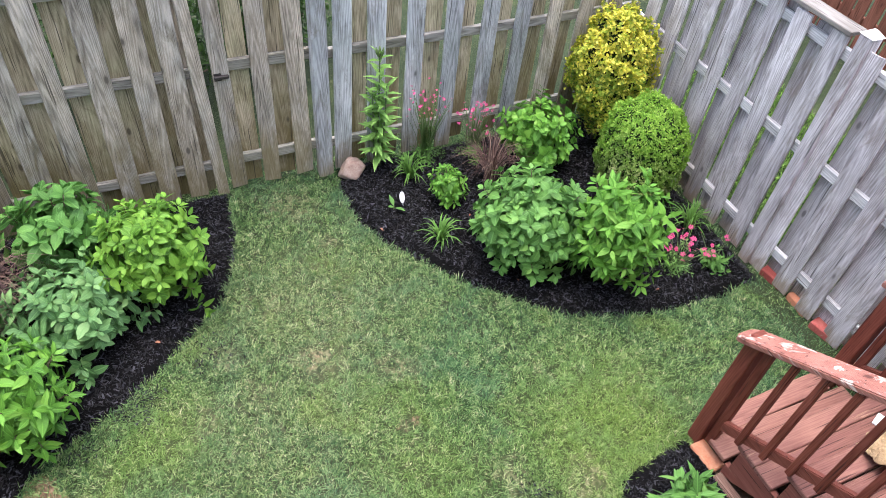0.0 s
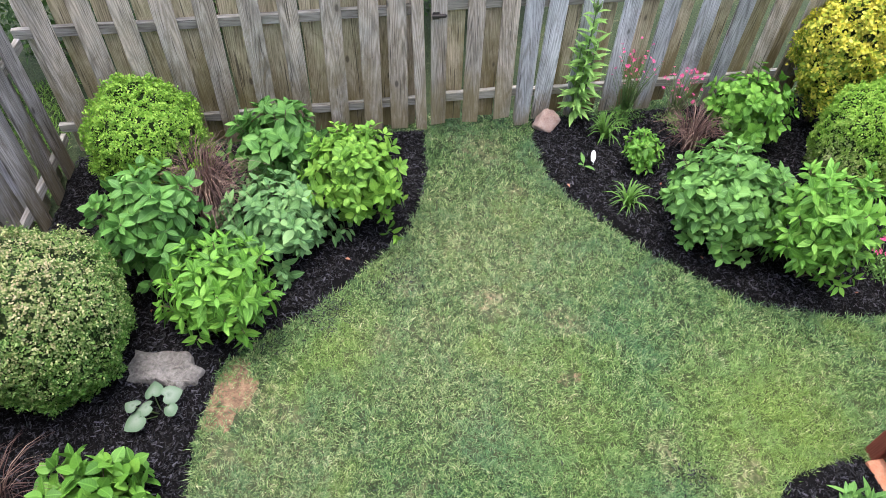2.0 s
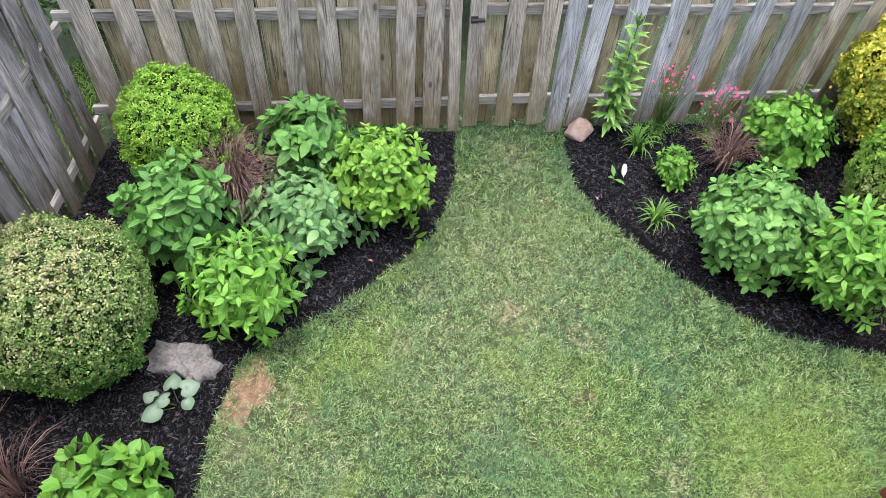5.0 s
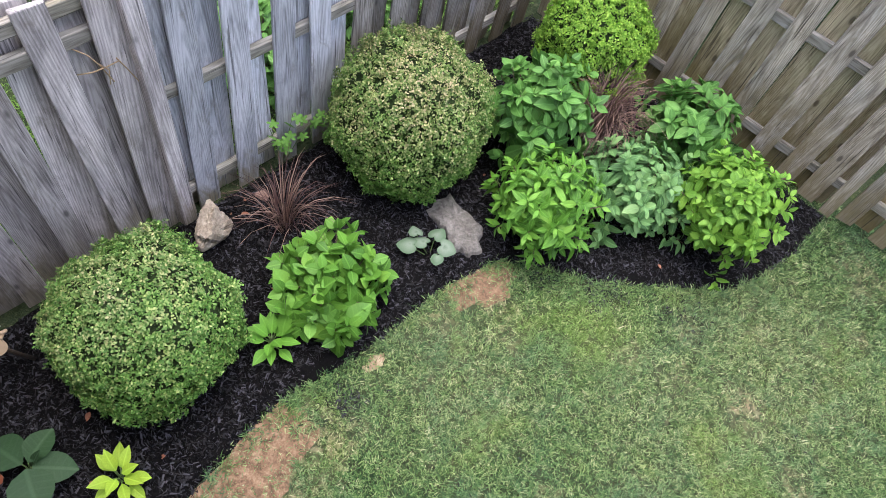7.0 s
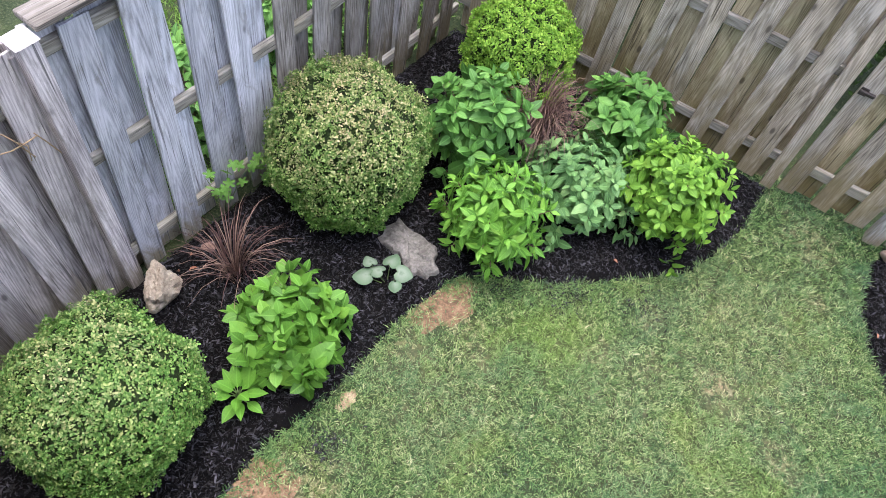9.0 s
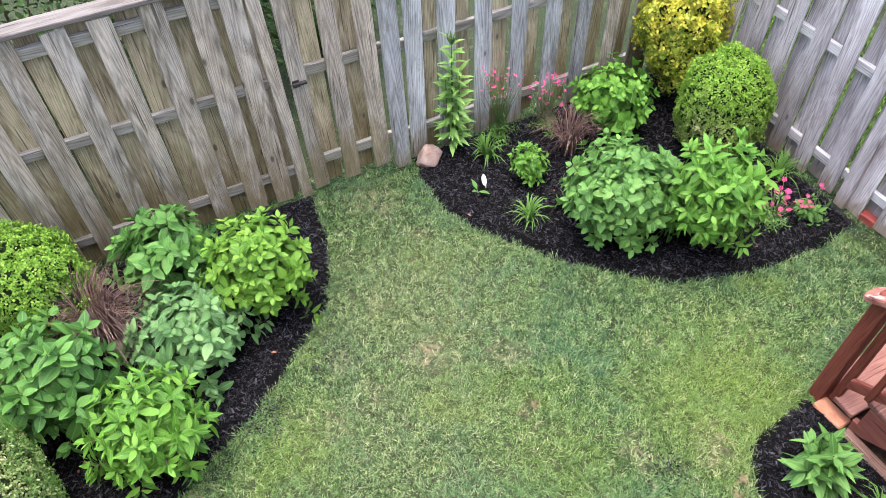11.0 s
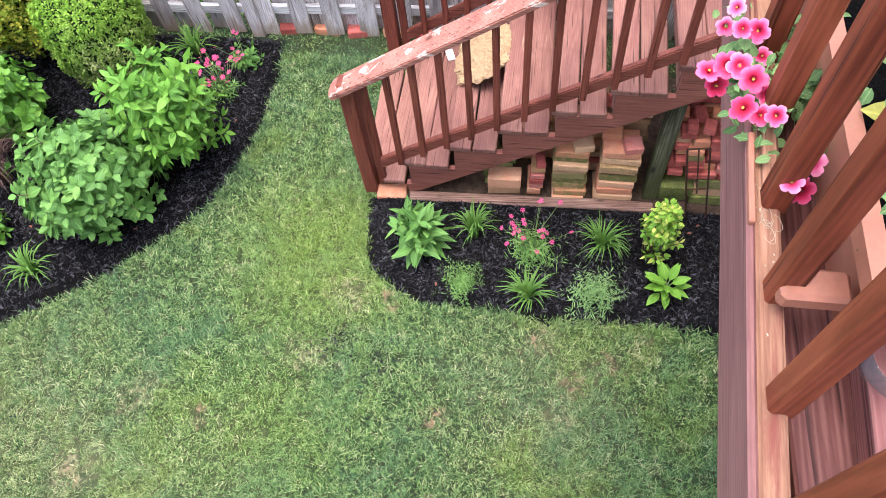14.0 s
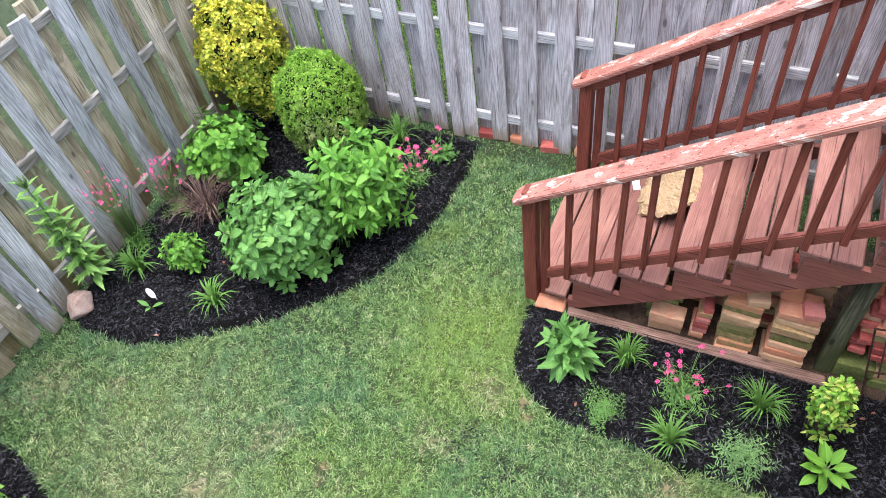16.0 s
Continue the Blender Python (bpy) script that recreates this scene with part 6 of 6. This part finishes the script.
RED_ORANGE = wood("fresh_red_stain", (0.11, 0.026, 0.013), (0.22, 0.055, 0.026), (0.34, 0.095, 0.045), None, axis=2, knots=False, rough=0.5, even=0.04)
RED_ALONG_X = wood("red_rail_wood", (0.08, 0.02, 0.012), (0.15, 0.038, 0.024), (0.22, 0.065, 0.045), None, axis=0, knots=False, rough=0.55)
DECK_EDGE = wood("dark_deck_edge", (0.12, 0.052, 0.045), (0.20, 0.095, 0.082), (0.29, 0.155, 0.13), None, axis=0, knots=False, paint=((0.34, 0.23, 0.19), -0.07), rough=0.7, even=0.08, cast=(0.85, 0.8, 0.85))
CAP_ALONG_X = wood("worn_purple_paint_wood", (0.16, 0.06, 0.055), (0.27, 0.12, 0.105), (0.36, 0.19, 0.165), None, axis=0, knots=False, paint=((0.46, 0.36, 0.30), -0.02), rough=0.7, even=0.05)
build_deck()


def petunia_mesh(size, mat):
    """A trumpet of five rounded lobes."""
    verts, faces, seg = [], [], 40
    rings = ((0.08, -0.55), (0.16, -0.15), (0.42, 0.0), (0.75, 0.05), (1.0, -0.02))
    for i, (r_, z) in enumerate(rings):
        for j in range(seg):
            a = 2 * math.pi * j / seg
            lobe = (1.0, 1.0, 1.0, 0.92 + 0.12 * abs(math.cos(2.5 * a)), 0.76 + 0.28 * abs(math.cos(2.5 * a)) ** 0.5)[i]
            verts.append((r_ * lobe * math.cos(a) * size, r_ * lobe * math.sin(a) * size, (z + (0.07 * math.sin(10 * a) + 0.04 * math.sin(17 * a) if i == 4 else 0)) * size))
    for i in range(len(rings) - 1):
        for j in range(seg):
            k = (j + 1) % seg
            faces.append((i * seg + j, i * seg + k, (i + 1) * seg + k, (i + 1) * seg + j))
    me = mesh_of("blossom", verts, faces, mat, True)
    mark = [(r_, 0.0, 0.0) for r_, z in rings for j in range(seg)]
    me.attributes.new("leaf", "FLOAT_VECTOR", "POINT").data.foreach_set("vector", np.array(mark, np.float32).ravel())
    return me


def throat_mesh(size):
    verts, faces = [(0, 0, 0.004 * size)], []
    for j in range(20):
        a = 2 * math.pi * j / 20
        r_ = size * (0.10 + 0.025 * math.cos(5 * a))
        verts.append((r_ * math.cos(a), r_ * math.sin(a), 0.03 * size))
    faces = [(0, 1 + j, 1 + (j + 1) % 20) for j in range(20)]
    return mesh_of("throat", verts, faces, PETUNIA_EYE, True)


def window_box():
    t = thing("window_box", 1.08, -0.42, DZ, "terracotta plastic planter hooked behind the deck railing", "planter")
    prof = [((-0.42, -0.07), 0.0), ((-0.45, -0.095), 0.17), ((-0.47, -0.11), 0.17), ((-0.47, -0.11), 0.20), ((-0.44, -0.085), 0.20), ((-0.43, -0.08), 0.13)]
    verts, faces = [], []
    for (x, y), z in prof:
        verts += [(x, y, z), (-x, y, z), (-x, -y, z), (x, -y, z)]
    for i in range(len(prof) - 1):
        for s in range(4):
            a, b = 4 * i + s, 4 * i + (s + 1) % 4
            faces.append((a, b, b + 4, a + 4))
    faces += [(3, 2, 1, 0), tuple(range(len(verts) - 4, len(verts)))]
    part("box", mesh_of("box", verts, faces, TERRACOTTA), t)
    part("soil", bevel_box(0.85, 0.158, 0.03, 0.002, "soil", MULCH, (0, 0, 0.150), 0.004, 3, 20), t, "dark damp potting soil")
    for x in (-0.40, 0.25):
        part("bracket", bevel_box(0.045, 0.085, 0.032, 0.006, "bracket", TERRACOTTA, (x, 0.14, 0.115)), t, "terracotta hook over the deck edge")
    rng = np.random.RandomState(3)
    p = thing("petunia", 1.08, -0.42, DZ + 0.14, "trailing petunias with bright pink flowers in the planter", "petunia")
    n = 520
    a = rng.rand(n)
    c = np.stack([rng.uniform(-0.40, 0.42, n), rng.uniform(-0.06, 0.10, n), rng.uniform(0.02, 0.12, n)], -1)
    hang = np.stack([rng.normal(-0.02, 0.07, n), rng.uniform(0.07, 0.21, n), rng.uniform(-0.085, -0.03, n)], -1)
    c = np.where((a < 0.5)[:, None], c, hang)
    out = unit(rng.normal(0, 1, (n, 3)) + np.array([0, 0.5, 0.3]))
    me = scatter("foliage", leaf_shape(5, 0.6, 1.1, 0.2, 0.2), c, basis(out, unit(rng.normal(0, 0.4, (n, 3)) + np.array([-0.3, 0.2, 1]))), rng.uniform(0.018, 0.030, n), SAGE)
    tagged(part("foliage", me, p), kind="stuff")
    r = random.Random(8)
    meshes = [(petunia_mesh(q, m), throat_mesh(q)) for q, m in ((0.0205, PETUNIA), (0.0195, PETUNIA_PALE), (0.018, PETUNIA), (0.016, PETUNIA_PALE))]
    places = [(0.080, 0.131, -0.042), (0.017, 0.179, 0.001), (0.026, 0.199, -0.004), (0.061, 0.214, -0.035), (0.089, 0.199, -0.020), (-0.044, 0.247, -0.023), (-0.043, 0.225, -0.011), (-0.051, 0.209, -0.003), (0.011, 0.160, -0.044), (-0.027, 0.126, -0.048), (-0.079, 0.193, 0.000), (-0.085, 0.167, -0.024), (-0.130, 0.210, -0.004), (-0.049, 0.230, -0.050), (-0.126, 0.180, -0.023), (-0.139, 0.165, -0.007), (-0.203, 0.135, -0.036), (-0.228, 0.132, 0.007), (-0.259, 0.160, 0.004), (-0.234, 0.129, -0.048), (-0.140, 0.078, -0.048), (-0.086, 0.053, -0.018), (-0.216, 0.036, 0.006), (0.054, 0.073, -0.027)]
    for k, q in enumerate(places):
        m, eye = meshes[r.randrange(4)]
        face = Vector((-0.5 + r.uniform(-0.45, 0.45), 0.35 + r.uniform(-0.4, 0.4), 0.75 + r.uniform(-0.3, 0.2)))
        b = part("blossom", m, p, "pink petunia blossom", Matrix.Translation(q) @ face.to_track_quat("Z", "Y").to_matrix().to_4x4() @ pose(0, 0, 0, 0, 0, r.uniform(0, 360)))
        part("throat", eye, b, "small yellow throat")
    s = thing("coleus", 0.86, -0.43, DZ + 0.14, "yellow-green coleus with red markings in the planter", "coleus")
    separate_leaves(s, [(k * 70, 0.03, 0.05 + 0.012 * k, 0.075, 0.05, 10 + 5 * k) for k in range(8)], [COLEUS], 12)


PETUNIA_PALE = petal("pale_petunia_petal", (0.46, 0.015, 0.06), (0.74, 0.09, 0.22), (0.86, 0.30, 0.44))
window_box()


def glass_bowl():
    m, nodes, links, b = material("clear_glass", 0.05)
    b.inputs["Transmission Weight"].default_value = 0.9
    b.inputs["Base Color"].default_value = (0.9, 0.95, 0.97, 1)
    prof = [(0.040, 0.0), (0.05, 0.03), (0.057, 0.08), (0.060, 0.088), (0.055, 0.082), (0.045, 0.03), (0.035, 0.006)]
    verts, faces, seg = [], [], 32
    for r_, z in prof:
        for j in range(seg):
            a = 2 * math.pi * j / seg
            verts.append((r_ * math.cos(a), r_ * math.sin(a), z))
    for i in range(len(prof) - 1):
        for j in range(seg):
            k = (j + 1) % seg
            faces.append((i * seg + j, i * seg + k, (i + 1) * seg + k, (i + 1) * seg + j))
    faces += [tuple(range(seg))[::-1], tuple(range(len(verts) - seg, len(verts)))]
    ob = new("glass_bowl", mesh_of("glass_bowl", verts, faces, m, True))
    ob.matrix_basis = pose(0.612, -0.405, DZ + 0.012)
    tagged(ob, "clear glass bowl standing on the deck", "bowl")


glass_bowl()


def ledge_clutter():
    ob = new("wood_lath", bevel_box(0.155, 0.009, 0.012, 0.002, "wood_lath", TERRACOTTA, (0, 0, 0.006), 0.001, 3, 6))
    ob.matrix_basis = pose(0.868, -0.230, 3.079, 0, 0, -3.7)
    tagged(ob, "thin orange wooden lath lying on the deck edge", "lath")
    r = random.Random(31)
    crumbs = thing("paint_flakes", 0.80, -0.245, 3.079, "cream flakes of old paint on the deck edge", "debris")
    for k in range(12):
        q = bevel_box(r.uniform(0.002, 0.006), r.uniform(0.001, 0.003), 0.001, 0.0, "flake", FLAKE, (0, 0, 0.0006))
        part("flake", q, crumbs, "", pose(r.gauss(0, 0.06), r.gauss(0, 0.007), 0.0, r.uniform(-8, 8), 0, r.uniform(0, 180)))
    for k in range(7):
        x, y, a = r.gauss(0, 0.014), r.gauss(-0.004, 0.005), r.uniform(0, 6)
        pts = [(x + 0.011 * math.cos(a + 0.6 * i) * (1 + 0.1 * i), y + 0.008 * math.sin(a + 0.6 * i), 0.001 + 0.002 * math.sin(i)) for i in range(7)]
        part("curl", mesh_of("curl", *tube(pts, [0.0004] * 7, 5), FLAKE, True), crumbs, "dry curled plant fibre")


FLAKE = plain("cream_paint_flake", (0.44, 0.37, 0.26), 0.8)
ledge_clutter()

# ---- house wall behind the deck, and what lies beyond the fences ----
# Never in view: added to block sky and bounce light off pale siding
house = new("wall_south", bevel_box(9.0, 0.2, 5.6, 0.0, "wall_south", SIDING, (0.6, -3.3, 2.8)))
tagged(house, "unseen house wall, siding kept pale to bounce light", "wall", kind="structure")


def far_bush(x, y, r, h, n, seed, mat, label, size=0.06):
    rng = np.random.RandomState(seed)
    t = thing("hedge_bush", x, y, 0, label, "bush", "bushes beyond the fence")
    d = unit(rng.normal(0, 1, (n, 3)))
    p = d * lumpy(d, 0.35, 2.5, seed)[:, None] * rng.uniform(0.6, 1.0, (n, 1)) * np.array([r, r, h / 2]) + np.array([0, 0, h / 2])
    out = unit(d + rng.normal(0, 0.8, d.shape))
    tagged(part("foliage", scatter("foliage", leaf_shape(4, 0.5, 1.1, 0.2, 0.3), p, basis(out, unit(d + [0, 0, 0.8])), size * rng.uniform(0.6, 1.3, n), mat), t), kind="stuff")
    tagged(part("branchwork", stems_mesh(p[:14], rng, BARK, 0.1, 0.015), t), kind="stuff")


for k, (x, y, r, h) in enumerate(((-2.3, 5.6, 0.9, 2.7), (-1.0, 5.9, 0.9, 2.5), (0.35, 5.7, 0.75, 2.1), (1.4, 6.1, 0.7, 1.9))):
    far_bush(x, y, r, h, 5200, 200 + k, FAR_LEAF, "dark green bush behind the back fence")
for k, (x, y, r, h) in enumerate(((-2.95, 3.3, 0.35, 0.6), (-3.0, 2.3, 0.38, 0.7), (-3.1, 1.4, 0.35, 0.5), (-3.15, 4.6, 0.5, 0.9))):
    far_bush(x, y, r, h, 900, 220 + k, HYD_MID, "leafy green plant beyond the side fence", 0.10)


def neighbour_fence():
    f = thing("neighbour_fence", 7.4, 6.5, 0, "red-brown stained picket fence of the next garden", "fence", "", -90)
    r = random.Random(4)
    meshes = [board_mesh("board", 0.14, 1.6, 0.02, NEIGHBOUR_WOOD, 300 + k) for k in range(4)]
    for k in range(40):
        part("board", meshes[k % 4], f, "", pose(0.17 * k, 0, 0.03, 0, r.uniform(-0.5, 0.5), 0))
    for z in (0.4, 1.4):
        part("rail", bevel_box(6.8, 0.04, 0.09, 0.005, "rail", NEIGHBOUR_WOOD, (3.35, 0.035, z)), f)


neighbour_fence()


# post cap on the side fence, vine leaves and a twig ornament on the other
def post_cap():
    t = thing("fence_post", 4.20, 2.27, 0, "taller fence post with a white cap", "post")
    part("shaft", bevel_box(0.095, 0.095, 1.93, 0.006, "shaft", GREY_RIGHT, (0, 0, 0.965), 0.003, 2, 4), t)
    part("cap", pyramid_cap(), t, "low white pyramid cap", pose(0, 0, 1.95, 0, 0, 45))


post_cap()


def vine():
    t = thing("vine", -2.36, 1.80, 0.02, "young vine with lobed leaves on the fence", "vine")
    r = random.Random(6)
    for pts in (((0, 0, 0), (0.03, -0.03, 0.25), (0.02, -0.08, 0.48)), ((0, 0.03, 0), (0.05, 0.15, 0.25), (0.05, 0.34, 0.32)), ((0, 0.02, 0), (0.03, 0.06, 0.3), (0.03, 0.10, 0.46))):
        part("stem", mesh_of("stem", *tube(pts, [0.004, 0.003, 0.002], 5), STEM, True), t)
        for k in range(5):
            u = 0.35 + 0.65 * k / 4
            p = Vector(pts[1]).lerp(Vector(pts[2]), max(0, (u - 0.35) / 0.65))
            verts = [(0, 0, 0)]
            for i in range(20):
                a = 2 * math.pi * i / 20
                q = 0.040 * (0.42 + 0.58 * abs(math.cos(2.5 * a)) ** 0.8)
                verts.append((q * math.cos(a), q * math.sin(a), -0.006))
            me = mesh_of("leaf", verts, [(0, 1 + i, 1 + (i + 1) % 20) for i in range(20)], WEED, True)
            part("leaf", me, t, "lobed leaf", pose(p.x + r.uniform(0, 0.05), p.y + r.uniform(-0.05, 0.05), p.z + r.uniform(-0.03, 0.03), r.uniform(-30, 30), r.uniform(10, 50), r.uniform(0, 360)))


vine()


def tendrils():
    t = thing("dry_tendril", -2.50, 0.95, 1.38, "dry brown vine tendrils caught on the fence boards", "tendril")
    for pts in (((-0.06, -0.08, 0.17), (0.0, -0.03, 0.13), (0.004, 0.0, 0.06), (0.01, 0.04, -0.07), (-0.03, 0.06, -0.12)), ((-0.05, -0.10, 0.02), (0.0, -0.03, 0.03), (0.012, 0.04, 0.03), (0.016, 0.09, 0.03)), ((0.014, 0.08, 0.05), (0.017, 0.11, -0.03), (0.026, 0.15, -0.15), (-0.02, 0.17, -0.2)), ((0.0, 0.0, 0.06), (0.02, 0.03, 0.02), (0.03, 0.01, -0.05))):
        part("twig", mesh_of("twig", *tube(pts, [0.003] * len(pts), 5), DRY_TWIG, True), t)


DRY_TWIG = plain("dry_twig", (0.36, 0.26, 0.15), 0.9)
tendrils()


def ornament():
    t = thing("twig_ornament", -2.37, -0.12, 0.02, "rope and twig garden ornament leaning on the fence", "ornament")
    for c, rad in (((0, 0.0, 0.42), 0.075), ((0.02, 0.07, 0.40), 0.055)):
        pts = [(c[0] + 0.02 * math.sin(2 * a), c[1] + rad * math.cos(a), c[2] + rad * math.sin(a)) for a in [2 * math.pi * i / 20 for i in range(21)]]
        part("rope_ring", mesh_of("rope_ring", *tube(pts, [0.009] * 21, 6), ROPE, True), t)
    part("twig", mesh_of("twig", *tube([(0.02, -0.1, 0), (0.02, 0, 0.25), (0, 0.05, 0.55)], [0.014, 0.012, 0.009], 7), BARK, True), t)
    part("twig", mesh_of("twig", *tube([(0.03, 0.14, 0), (0.02, 0.06, 0.3), (0, 0.0, 0.5)], [0.012, 0.010, 0.008], 7), BARK, True), t)
    bm = bmesh.new()
    bmesh.ops.create_cone(bm, cap_ends=True, segments=20, radius1=0.04, radius2=0.04, depth=0.05)
    me = bpy.data.meshes.new("wood_slice")
    bm.to_mesh(me)
    bm.free()
    me.materials.append(ROPE)
    part("wood_slice", me, t, "pale round wood slice", pose(0.05, 0.05, 0.38, 0, 60, 0))


ROPE = plain("pale_rope", (0.42, 0.31, 0.20), 0.9)
ornament()


def litter():
    r = random.Random(15)
    v, f = leaf_shape(5, 0.6, 1.0, 0.5, 0.3, 0.03)
    me = mesh_of("fallen_leaf", v * 0.05, [tuple(q) for q in f], DEAD_LEAF, True)
    for x, y in ((-1.35, 2.70), (-1.32, 2.73), (2.68, -0.95), (2.62, -0.90), (2.74, -0.82), (2.35, 2.62), (-1.72, 1.15), (-1.45, 0.12), (-2.28, 1.32), (-2.24, 1.36), (-2.3, 1.44), (2.3, 3.35), (-0.9, 4.1), (-0.1, 2.95), (1.6, 3.45), (3.3, 2.2), (2.15, 0.62), (-1.9, 0.02), (-1.62, -0.2)):
        ob = new("fallen_leaf", me)
        ob.matrix_basis = pose(x, y, 0.062, r.uniform(-25, 25), r.uniform(-25, 25), r.uniform(0, 360)) @ Matrix.Scale(r.uniform(0.5, 1.0), 4)
        tagged(ob, "curled reddish-brown fallen leaf on the mulch", "fallen leaf", "fallen leaves")


DEAD_LEAF = mottled("dead_leaf", [(0.3, (0.16, 0.05, 0.03)), (0.7, (0.34, 0.17, 0.10))], 60, 0.8, 0.4, 0.003)
litter()


MOSSY_POST = wood("dark_mossy_post", (0.035, 0.032, 0.02), (0.09, 0.085, 0.05), (0.19, 0.18, 0.11), (0.07, 0.085, 0.025), 1.2, 0.8)


def deck_support():
    ob = new("support_post", bevel_box(0.09, 0.09, 0.95, 0.006, "support_post", MOSSY_POST, (0, 0, 0.475), 0.004, 3, 4))
    ob.matrix_basis = pose(2.93, -0.655, 0)
    tagged(ob, "mossy grey post standing under the stairs", "post")


deck_support()
